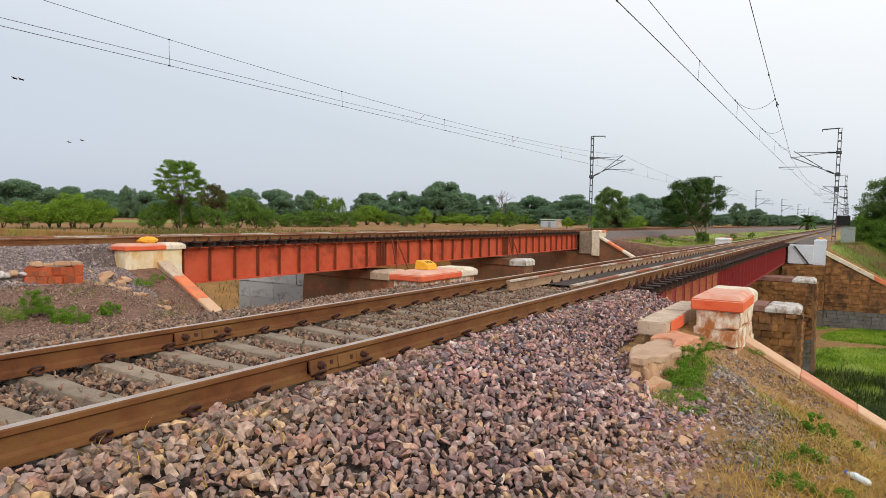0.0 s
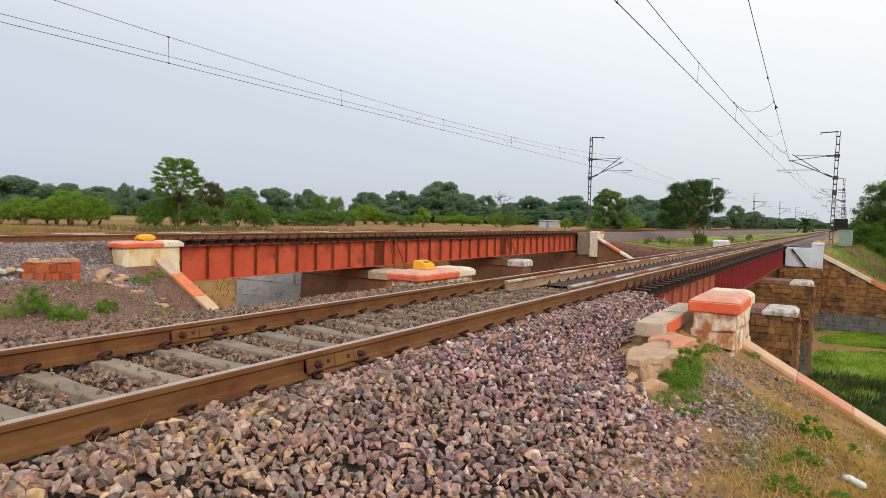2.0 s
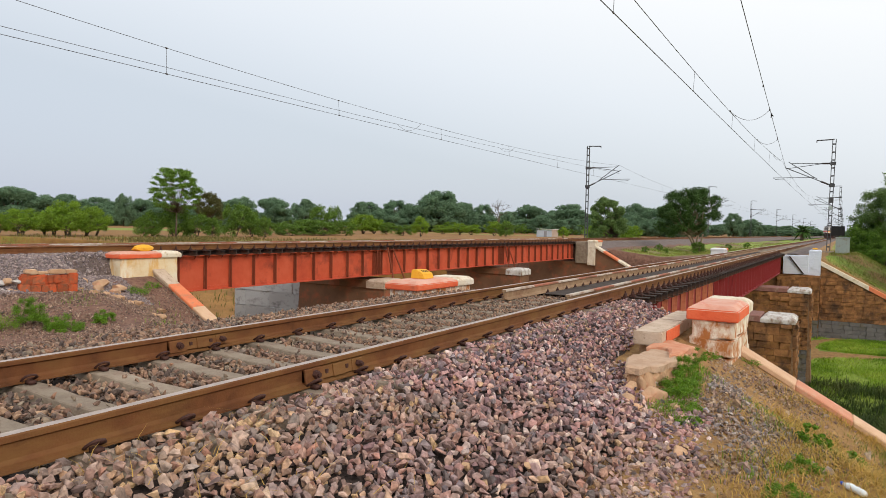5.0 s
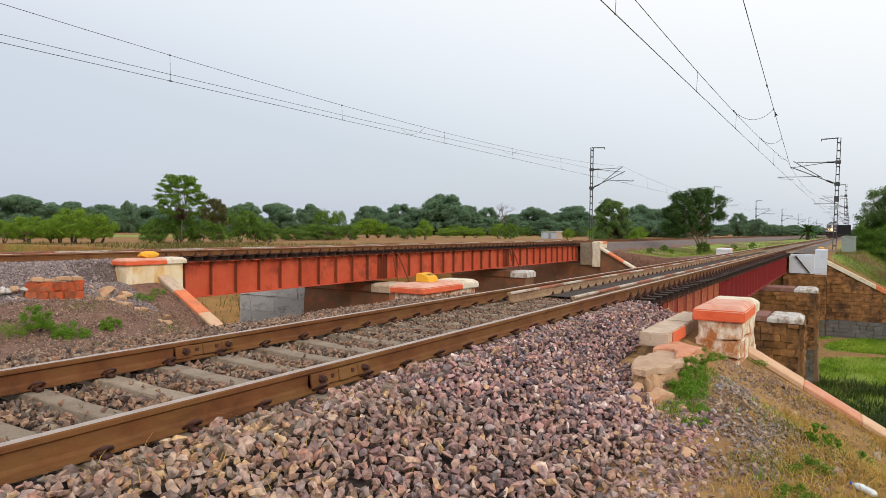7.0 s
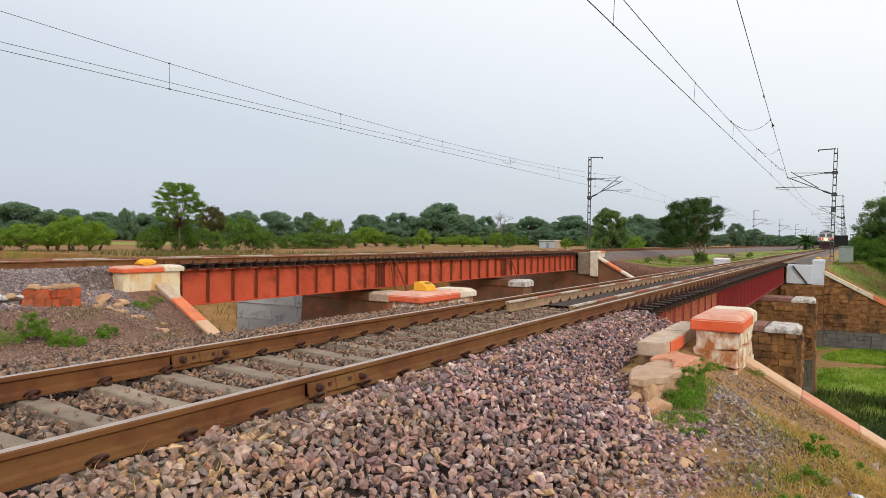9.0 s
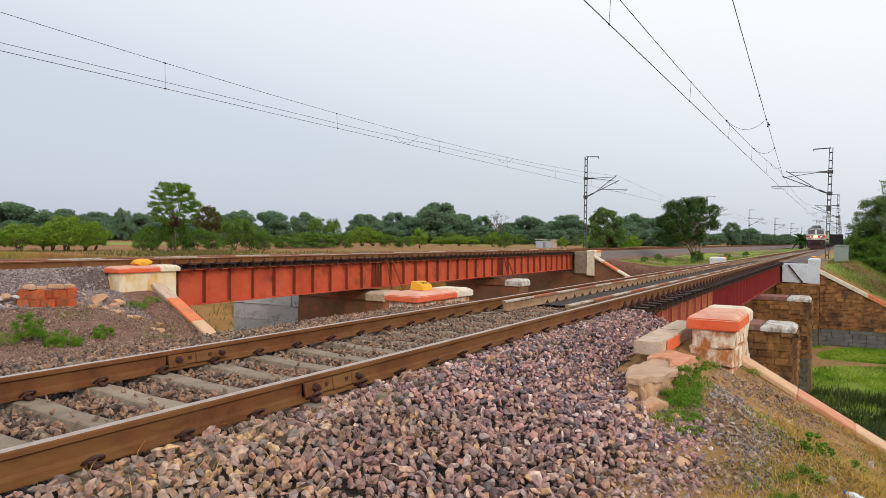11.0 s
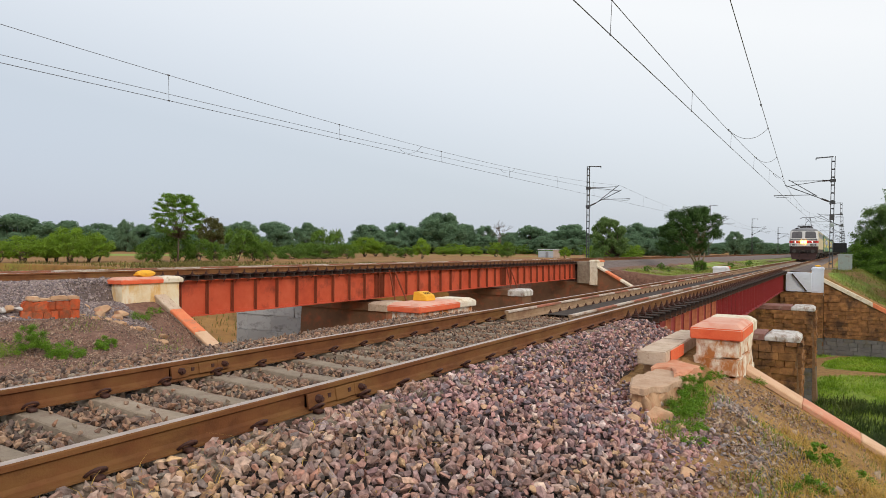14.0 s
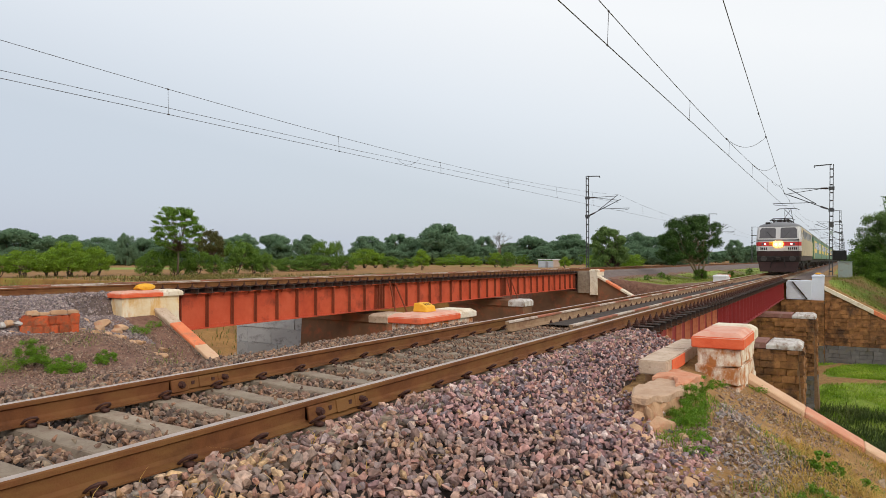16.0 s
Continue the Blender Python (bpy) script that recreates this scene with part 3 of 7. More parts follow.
def near_ballast():
    rng = np.random.default_rng(11)
    # a packed upper layer on a jittered grid, and loose stones in the gaps below it
    gx, gy = np.meshgrid(np.arange(-3.4, 3.6, 0.061), np.arange(-3.0, 11.6, 0.054))
    gx = gx + 0.0305 * (np.arange(len(gy)) % 2)[:, None]
    x = np.concatenate([gx.ravel() + rng.normal(0, 0.012, gx.size), rng.uniform(-3.4, 3.6, 30000)])
    y = np.concatenate([gy.ravel() + rng.normal(0, 0.012, gx.size), rng.uniform(-3.0, 11.6, 30000)])
    n, upper = len(x), np.arange(len(x)) < gx.size
    keep = rng.random(n) < np.where(y < 0.4, 0.6, 0.97) * np.where(x < -2.9, 0.8, 1)
    keep &= ~((np.abs(np.abs(x) - 0.873) < 0.088))
    sl = np.min(np.abs(y[:, None] - np.array(SLEEPER_Y)[None]), axis=1)
    keep &= ~((np.abs(x) < 0.86) & (sl < 0.12) & (rng.random(n) > 0.035 + 0.5 * smooth_step(4.8, 7.5, y)))
    keep &= ~((np.abs(np.abs(x) - 0.98) < 0.06) & (sl < 0.085))     # the clips stay clear
    toe = 3.38 - 0.95 * smooth_step(5.2, 7.4, y)
    keep &= (x < toe + 0.08 + 0.16 * lumps(x, y, 0.6) + 0.1 * rng.random(n) ** 3)
    keep &= ~((x > 2.0) & (y > 7.6))
    x, y, sl, upper = x[keep], y[keep], sl[keep], upper[keep]
    inner = np.abs(x) < 0.86
    size = np.where(upper, 0.0345, 0.03) * np.exp(rng.normal(0, 0.2, len(x))) * np.where(inner, 0.92, 1) * (1 - 0.12 * smooth_step(4.5, 7.5, y))
    z = bed_z(x, y) + np.where(upper, rng.normal(-0.008, 0.011, len(x)), -0.045) - np.where(inner, 0.016, 0)
    z += 0.028 * (x > 1.03) * (sl < 0.14) * (x < 1.5)               # stones lie over the sleeper ends
    size = np.where(inner & (sl < 0.12), np.minimum(size, 0.026), size)
    z = np.where(inner & (sl < 0.12), -0.182 + rng.uniform(-0.006, 0.012, len(x)), z)              # strewn on the sleepers
    z = np.where(x > 1.3, np.maximum(z, ground_z(x, y) + rng.uniform(-0.008, 0.016, len(x))), z)   # the toe lies on the soil
    xy = np.stack([x, y], -1)
    inner |= x < 0                                                  # the far shoulder is as grimy as the middle
    scatter_stones("ballast_stones", xy[~inner], z[~inner], size[~inner], "broken pinkish-grey granite ballast stones beside the near track")
    scatter_stones("ballast_stones", xy[inner], z[inner], size[inner], "grimy brown-grey ballast stones between the near rails", BALLAST_GRIMY, seed=2)


near_ballast()
# ---------- rails and tracks ----------
def rail_outline(cx, h=0.172, top=0.0):
    """A flat-footed rail's section; the first face is the running surface."""
    half = [(0.030, 0), (0.036, -0.008), (0.036, -0.034), (0.010, -0.048), (0.009, -0.125), (0.020, -0.148), (0.075, -0.160), (0.075, -h)]
    pts = [(cx + a, top + b) for a, b in half] + [(cx - a, top + b) for a, b in reversed(half)]
    return pts


RAIL_MATS = [0] * 16
RAIL_MATS[15] = 1


def add_rail(parent, cx, y0, y1, top=0.0, label="", bend=None):
    bm = prism(bmesh.new(), rail_outline(cx, top=top), y0, y1, RAIL_MATS)
    if bend:
        for v in bm.verts:
            v.co.x += float(bend(v.co.y))
    return part("rail", bm, [RAIL, RAIL_TOP], parent, label)


def clip_mesh():
    """The bent spring clip that holds a rail foot."""
    bm = bmesh.new()
    pts = [(-.035, -.045, 0), (.0, -.055, .02), (.035, -.05, .045), (.055, -.02, .058), (.05, .02, .05), (.02, .045, .03), (-.02, .05, .012), (-.05, .035, .004), (-.055, .005, .0)]
    tube(bm, pts, 0.0105, 6)
    box(bm, -.02, .05, -.025, .025, -.02, .008)
    return link_bm("rail_clip", bm, CLIP, True)


CLIP_ME = clip_mesh()



def sleeper_mesh():
    bm = bmesh.new()
    sec = [(-.125, -.2), (.125, -.2), (.085, 0), (-.085, 0)]
    a = []
    for x, dz in ((-1.37, 0), (-0.6, 0.0), (-0.3, -0.02), (0.3, -0.02), (0.6, 0.0), (1.37, 0)):
        a.append([bm.verts.new((x, s, z + (dz if z > -0.1 else 0))) for s, z in sec])
    for p, q in zip(a, a[1:]):
        for i in range(4):
            bm.faces.new((p[i], p[(i + 1) % 4], q[(i + 1) % 4], q[i]))
    bm.faces.new(a[0][::-1]), bm.faces.new(a[-1])
    bmesh.ops.recalc_face_normals(bm, faces=bm.faces[:])
    return link_bm("sleeper", bevelled(bm, .008), SLEEPER)


SLEEPER_ME = sleeper_mesh()


def fishplate(parent, cx, y0, y1, side):
    """Two thick end plates and a raised strap on a long bar, with dark blocks for the shade in square bolt holes
    between the bolts.
    """
    x, ln = cx + side * 0.013, y1 - y0

    def slab(a, b, out, lo=-.142, hi=-.046):
        sec = [(x - side * .004, hi), (x + side * (out - .006), hi - .004), (x + side * out, (lo + hi) / 2), (x + side * (out + .012), lo), (x - side * .004, lo)]
        return bevelled(prism(bmesh.new(), sec, y0 + ln * a, y0 + ln * b), .004)

    fp = part("fishplate", slab(0, 1, .022), RAIL, parent, "rusted bolted fishplate joining two rail lengths")
    part("end_plate", slab(.0, .27, .036, -.15, -.04), RAIL, fp)
    part("strap", slab(.46, .66, .034), RAIL, fp)
    part("end_plate", slab(.8, 1.0, .03), RAIL, fp)
    # solid dark blocks stand in for the shade inside square holes
    for k in (.36, .71):
        part("bolt_hole", boxbm(*sorted((x + side * .018, x + side * .0275)), y0 + ln * k - .016, y0 + ln * k + .016, -.108, -.076), CLIP, fp, "dark block standing for a square hole's shade")
    for k, big in ((.15, .036), (.9, .03)):
        m = Matrix.Translation((x + side * .045, y0 + ln * k, -.09)) @ Matrix.Rotation(radians(90), 4, "Y")
        nut = bmesh.new()
        bmesh.ops.create_cone(nut, cap_ends=True, segments=6, radius1=big, radius2=big * .8, depth=.05, matrix=m)
        bmesh.ops.create_cone(nut, cap_ends=True, segments=10, radius1=big * .5, radius2=big * .5, depth=.085, matrix=m)
        part("bolt", nut, CLIP, fp)
    return fp


def near_track():
    tr = thing("railway_track", "broad-gauge track with rusty rails on concrete sleepers in ballast", "railway track")
    for s in (-1, 1):
        add_rail(tr, s * 0.874, -40, 50)
        add_rail(tr, s * 0.874, 50, 700, bend=near_bend)
    for y in SLEEPER_Y + [46.9 + 0.6 * k for k in range(70)]:
        if 10.9 < y < 46.8:
            continue
        sl = part("sleeper", SLEEPER_ME, None, tr, at=pose(float(near_bend(y)), y, -0.182))
        if y < 12:
            for s in (-1, 1):
                for o in (-1, 1):
                    part("rail_clip", CLIP_ME, None, sl, at=pose(s * 0.874 + o * 0.092, 0, 0.024, 0, 0, 0 if o > 0 else 180) @ Matrix.Diagonal((.95, .95, .95, 1)))
    fishplate(tr, 0.874, 3.58, 4.26, 1)
    fishplate(tr, -0.874, 3.72, 4.36, 1)
    return tr


near_track()
ft = thing("railway_track", "second parallel track with rusty rails across the far bridge", "railway track")
for s in (-1, 1):
    add_rail(ft, FARX + s * 0.874, -40, 55, 0.35)
    add_rail(ft, FARX + s * 0.874, 55, 700, 0.35, bend=far_bend)
for y in [0.3 + 0.6 * k for k in range(-14, 17)] + [46.9 + 0.6 * k for k in range(40)]:
    part("sleeper", SLEEPER_ME, None, ft, at=pose(FARX + float(far_bend(y)), y, 0.168))


# ---------- bridges ----------
def rail_pieces(parent, cx, y0, y1, top, length, first=0, until=99.0):
    """A guard rail with its head painted in red and white lengths."""
    g = part("guard_rail", prism(bmesh.new(), rail_outline(cx, top=top), y0, y1), RAIL_TAN, parent)
    k, y = first, y0
    sec = [(cx + a, top + b) for a, b in ((.0375, -.03), (.0375, -.006), (.031, .002), (-.031, .002), (-.0375, -.006), (-.0375, -.03))]
    while y < y1 - 0.05:
        e = min(y + length, y1)
        if y < until:
            part("painted_head", prism(bmesh.new(), sec, y + .004, e - .004), RAIL_PAINT_W if k % 2 else RAIL_PAINT_R, g)
        y, k = e, k + 1


STIFF_ME = {}


def girder(parent, x, y0, y1, ztop, depth, face, paint):
    """One plate girder of a span: web, flanges, and stiffeners on both faces."""
    bm = bmesh.new()
    box(bm, x - .007, x + .007, y0, y1, ztop - depth + .02, ztop - .02)
    g = part("girder", bm, paint, parent)
    part("flange", boxbm(x - .16, x + .16, y0, y1, ztop - .022, ztop), paint, g)
    part("flange", boxbm(x - .16, x + .16, y0, y1, ztop - depth, ztop - depth + .022), paint, g)
    for s in (-1, 1):                                           # flange angles
        for zz, up in ((ztop - .023, -1), (ztop - depth + .023, 1)):
            sec = [(x + s * .008, zz), (x + s * .1, zz), (x + s * .1, zz + up * .012), (x + s * .02, zz + up * .012), (x + s * .02, zz + up * .1), (x + s * .008, zz + up * .1)]
            part("flange_angle", prism(bmesh.new(), sec, y0, y1), paint, g)
    key = paint.name
    if key not in STIFF_ME:
        b2 = bmesh.new()
        for s in (-1, 1):
            box(b2, *sorted((s * .021, s * .034)), -.04, .04, -depth / 2 + .036, depth / 2 - .036)
            box(b2, *sorted((s * .034, s * .13)), -.008, .008, -depth / 2 + .036, depth / 2 - .036)
        STIFF_ME[key] = link_bm("stiffener", b2, STIFF if paint is GIRDER else paint)
        STIFF_ME["salmon"] = STIFF_ME[key].copy()
        STIFF_ME["salmon"].materials[0] = SUNLIT_STIFF
    n = 12
    ys = [y0 + .06, y0 + .22] + [y0 + (y1 - y0) * k / n for k in range(1, n)] + [y1 - .22, y1 - .06]
    for y in ys:
        bright = key != GIRDER.name and x > 0 and 13.9 < y < 20.7      # lighter colour stands for sun on these plates
        part("stiffener", STIFF_ME["salmon" if bright else key], None, g, at=pose(x, y, ztop - depth / 2))
    return g


def bridge_sleeper_mesh():
    """A steel sleeper of I section."""
    bm = bmesh.new()
    sec = [(.1, 0), (.1, -.014), (.014, -.014), (.014, -.136), (.1, -.136), (.1, -.15), (-.1, -.15), (-.1, -.136), (-.014, -.136), (-.014, -.014), (-.1, -.014), (-.1, 0)]
    prism(bm, [(u, z) for u, z in sec], -1.3, 1.3)
    bm.transform(Matrix.Rotation(radians(90), 4, "Z"))
    return link_bm("bridge_sleeper", bm, STEEL_BLK)


def fastener_mesh():
    """Rail seat with a clamp, nut and bolt end on each side."""
    bm = bmesh.new()
    box(bm, -.2, .2, -.08, .08, 0, .008)
    for o in (-.13, .13):
        box(bm, o - .05, o + .05, -.06, .06, .008, .034)
        for r, z0, z1, n in ((.042, .034, .062, 8), (.03, .062, .1, 6), (.015, .1, .145, 6)):
            bmesh.ops.create_cone(bm, cap_ends=True, segments=n, radius1=r, radius2=r * .92, depth=z1 - z0, matrix=Matrix.Translation((o, 0, (z0 + z1) / 2)))
    return link_bm("rail_fastener", bm, CLIP)


def hook_mesh():
    bm = bmesh.new()
    tube(bm, [(0, 0, .04), (0, 0, -.2), (-.06, 0, -.24)], .013, 6)
    return link_bm("hook_bolt", bm, CLIP)


BRIDGE_SLEEPER_ME, FASTENER_ME, HOOK_ME = bridge_sleeper_mesh(), fastener_mesh(), hook_mesh()


def bridge(label, cx, zr, joints, paint, guard_from, guard_first, plank, until=99.0):
    br = thing("girder_bridge", label, "railway bridge", (0, 0, 0))
    ztop, depth = zr - .335, 1.08
    for a, b in zip(joints, joints[1:]):
        for s in (-1, 1):
            girder(br, cx + s * .95, a + .04, b - .04, ztop, depth, s, paint)
        for y in np.linspace(a + .3, b - .3, 4):                # cross frames
            bm = bmesh.new()
            bar(bm, (cx - .93, y, ztop - .1), (cx + .93, y, ztop - depth + .1), .07)
            bar(bm, (cx + .93, y, ztop - .1), (cx - .93, y, ztop - depth + .1), .07)
            part("cross_frame", bm, STIFF, br)
    y = joints[0] + .9
    while y < joints[-1] - .1:
        bs = part("bridge_sleeper", BRIDGE_SLEEPER_ME, None, br, at=pose(cx, y, zr - .182))
        for s in (-1, 1):
            part("rail_fastener", FASTENER_ME, None, bs, at=pose(s * .874, 0, 0))
            if y < 36 and cx > -5:
                part("guard_fastener", FASTENER_ME, None, bs, at=pose(s * .56, 0, 0) @ Matrix.Diagonal((.75, .75, .55, 1)))
        part("hook_bolt", HOOK_ME, None, bs, at=pose(1.15, .07, 0))
        y += 0.5
    for s in (-1, 1):
        rail_pieces(br, cx + s * .56, guard_from, joints[-1] + 3.0, zr - .005, plank, guard_first, until)
    y = joints[0] + .6
    while y < joints[-1] - .5:
        part("walkway_plate", boxbm(cx - .42, cx + .42, y, y + 1.94, zr - .172, zr - .16), PLATE, br)
        y += 2.0
    return br


NEAR_J = [10.75, 22.6, 34.5, 46.4]
FAR_J = [10.5, 22.2, 33.95, 45.75]
near_bridge = bridge("red steel plate girder bridge carrying the near track", 0, 0, NEAR_J, GIRDER_D, 9.95, 1, 1.2, 34.0)
far_bridge = bridge("red steel plate girder bridge carrying the far track", FARX, 0.35, FAR_J, GIRDER, -8, 0, 1.6)


def ladder_stay(parent, x, y, z):
    """The raking angle bars at a pier on the girder's face."""
    bm = bmesh.new()
    bar(bm, (x, y, z), (x + .25, y + .12, z - 1.35), .05)
    bar(bm, (x, y + .35, z), (x + .25, y + .95, z - 1.35), .05)
    return part("stay", bm, STIFF, parent)


ladder_stay(far_bridge, FARX + 1.12, 22.75, .1)
ladder_stay(far_bridge, FARX + 1.12, 34.2, .1)
# ---------- masonry ----------
def chamfer_cap(x0, x1, y0, y1, z0, z1, cut=.09, rise=.06):
    bm = bmesh.new()
    rings = []
    for inset, z in ((0, z0), (0, z1 - rise), (cut, z1)):
        rings.append([bm.verts.new(p + (z,)) for p in ((x0 + inset, y0 + inset), (x1 - inset, y0 + inset), (x1 - inset, y1 - inset), (x0 + inset, y1 - inset))])
    for r, s in zip(rings, rings[1:]):
        for i in range(4):
            bm.faces.new((r[i], r[(i + 1) % 4], s[(i + 1) % 4], s[i]))
    bm.faces.new(rings[0][::-1]), bm.faces.new(rings[-1])
    bevelled(bm, .012, 2)
    return bm


def grid_block(x0, x1, y0, y1, z0, z1, step, amount, seed, bev=.03):
    """A masonry block with an uneven face."""
    bm = bmesh.new()
    box(bm, x0, x1, y0, y1, z0, z1)
    bevelled(bm, bev, 2)
    cuts = max(2, int(max(x1 - x0, y1 - y0, z1 - z0) / step))
    bmesh.ops.subdivide_edges(bm, edges=[e for e in bm.edges if e.calc_length() > step * 1.2], cuts=min(cuts, 8), use_grid_fill=True)
    return rough_up(bm, amount, seed, 4.0)


def pale_top(bm):
    """The cap's upper faces take the second paint, paled for skylight as well as dust."""
    bm.normal_update()
    for f in bm.faces:
        if f.normal.z > .8:
            f.material_index = 1
    return bm


def pillar(label, x0, x1, y0, y1, zbase, ztop, split, body, cap_a, cap_b, cap_h=.17, over=.07, rough=.02, seed=1, courses=1):
    """A parapet pillar: a body and a cap painted in two colours, changing at y = split."""
    p = thing("parapet_pillar", label, "pillar", ((x0 + x1) / 2, (y0 + y1) / 2, zbase), "bridge pillars")
    inv = Matrix.Translation(-Vector(p.location))
    foot = -.82 if courses > 1 else zbase
    if courses > 1:
        part("footing", grid_block(x0 - .02, x1 + .02, y0 - .02, y1 + .02, zbase, foot, .12, rough, seed), body, p, at=inv)
    step = (ztop - cap_h + .01 - foot) / courses
    for k in range(courses):                               # rough courses, each a little in or out
        o = .006 * math.sin(seed + 2.4 * k)
        part("body", grid_block(x0 + o, x1 - o * .6, y0 + o, y1 - o, foot + step * k - .005, foot + step * (k + 1), .1, rough, seed + k, .016), body, p, at=inv)
    c = part("cap", pale_top(chamfer_cap(x0 - over, x1 + over, y0 - over, split, ztop - cap_h, ztop)), cap_a, p, "orange painted cap" if cap_a is ORANGE else "whitewashed cap", at=inv)
    c.data.materials.append(ORANGE_TOP if cap_a is ORANGE else cap_a)
    part("cap", chamfer_cap(x0 - over, x1 + over, split, y1 + over, ztop - cap_h, ztop), cap_b, p, "whitewashed cap end", at=inv)
    return p


def wing(label, x0, z0, x1, z1, y, thick, paints, bottom, lengths, body, rim=.09):
    """A wing wall that runs down the bank, with a painted coping."""
    w = thing("wing_wall", label, "wall", (x0, y, bottom), "wing walls")
    inv = Matrix.Translation(-Vector(w.location))
    bm = bmesh.new()
    prism(bm, [(x0, z0 - .1), (x1, z1 - .1), (x1, bottom), (x0, bottom)], y, y + thick)
    part("wall_face", bm, body, w, at=inv)
    d = (Vector((x1, 0, z1)) - Vector((x0, 0, z0)))
    length, a = d.length, 0.0
    for k, ln in enumerate(lengths):
        e = min(a + ln, length)
        p, q = Vector((x0, 0, z0)) + d * (a / length), Vector((x0, 0, z0)) + d * (e / length)
        bm = bmesh.new()
        prism(bm, [(p.x, p.z), (q.x, q.z), (q.x, q.z - rim), (p.x, p.z - rim)], y - (.04 if rim < .1 else .14), y + thick + .04)
        part("coping", bevelled(bm, .015), paints[k % len(paints)], w, at=inv)
        a = e
        if a >= length:
            break
    return w


LIMEWASH = mat("fresh limewash", [(.62, .63, .66), (.78, .78, .8)], rough=.9, scale=3, bump=.25)
# near bridge, near end
pillar("chipped whitewashed stone pillar with an orange and white cap", 2.59, 3.13, 9.05, 10.6, -1.2, 0.09, 10.15, WHITE, ORANGE, COPING_W, cap_h=.2, over=.045, rough=.045, seed=3, courses=3)
pillar("low whitewashed pillar with orange and white cap beside the track", -2.95, -2.35, 10.0, 12.0, -1.2, 0.02, 11.4, WHITE, ORANGE, COPING_W, seed=5)
wing("sloping wing wall with salmon and cream coping down the bank", 3.08, -.53, 8.6, -3.65, 9.78, .32, [COPING_S, COPING_P], BED - .3, [.83, .75, 1.4, 1.2, 1.4], SLABSTONE)
# far bridge, near end
pillar("rust-streaked cream pillar with an orange and white cap", -11.8, -11.3, 9.97, 11.65, -.95, 0.22, 11.1, CREAM, ORANGE, COPING_W, cap_h=.17, seed=7)
wing("sloping wing wall with orange and cream coping beside the far bridge", -11.3, -.25, -4.3, -3.96, 10.9, .28, [SLABSTONE, COPING_R, COPING_S], BED - .3, [.75, 1.1, 1.6], SLABSTONE)
# far ends
pillar("whitewashed brick pillar at the far end of the near bridge", 2.6, 3.25, 46.9, 48.4, -1.7, 0.08, 47.7, BLUEWHITE, BLUEWHITE, BLUEWHITE, over=.02, seed=9)
pillar("low white pillar between the tracks beyond the bridge", -3.2, -2.4, 47.2, 49.0, -1.2, 0.0, 48.4, LIMEWASH, LIMEWASH, COPING_R, over=.04, seed=10)
wing("far wing wall of brown stone with white and red coping", 3.26, -.6, 9.5, -4.0, 47.0, .5, [COPING_W, COPING_R], BED - .3, [2.9, 1.1, 2.5, 1.2], MORTAR, .27)
pillar("cream pillar at the far end of the far bridge", -11.35, -10.8, 46.0, 47.6, -1.5, 0.32, 46.6, COPING_W, COPING_W, COPING_R, over=.03, seed=12)
wing("far wing wall with white and red coping by the far bridge", -10.8, -.1, -6.0, -2.75, 46.1, .5, [COPING_W, COPING_R], BED - .3, [.7, 1.2, .9, 1.3, 1.3], DARKBROWN, .15)


def abutment(label, x0, x1, y0, y1, top, body, paint=None):
    a = thing("abutment", label, "abutment", ((x0 + x1) / 2, (y0 + y1) / 2, BED - .3))
    inv = Matrix.Translation(-Vector(a.location))
    part("wall_face", boxbm(x0, x1, y0, y1, BED - .3, top, .02), body, a, at=inv)
    return a, inv


abutment("brown stone abutment under the near bridge's near end", -2.9, 3.05, 10.2, 11.2, -1.5, MORTAR)
abutment("stone abutment under the far bridge's near end", -16.0, -11.3, 10.3, 11.0, -1.1, MORTAR)
fa, inv = abutment("brown stone abutment with whitewashed head under the near bridge", -3.0, 3.25, 46.45, 47.6, -1.5, BROWNSTONE)
part("parapet_face", boxbm(1.2, 2.6, 46.5, 47.2, -1.45, -.27, .02), BLUEWHITE, fa, "blue-white washed wall head", at=inv)
b = bmesh.new()
bar(b, (1.55, 46.44, -.35), (2.35, 46.44, -1.42), .07)
part("stay", b, STEEL_BLK, fa, "dark raking bar", at=inv)
fb, inv = abutment("dark plastered abutment at the far bridge's far end", -16.0, -10.8, 46.2, 47.0, -1.3, DARKBROWN)
part("parapet_face", boxbm(-12.3, -11.36, 46.05, 46.9, -1.4, .2, .02), SLEEPER, fb, "grey-brown concrete parapet", at=inv)


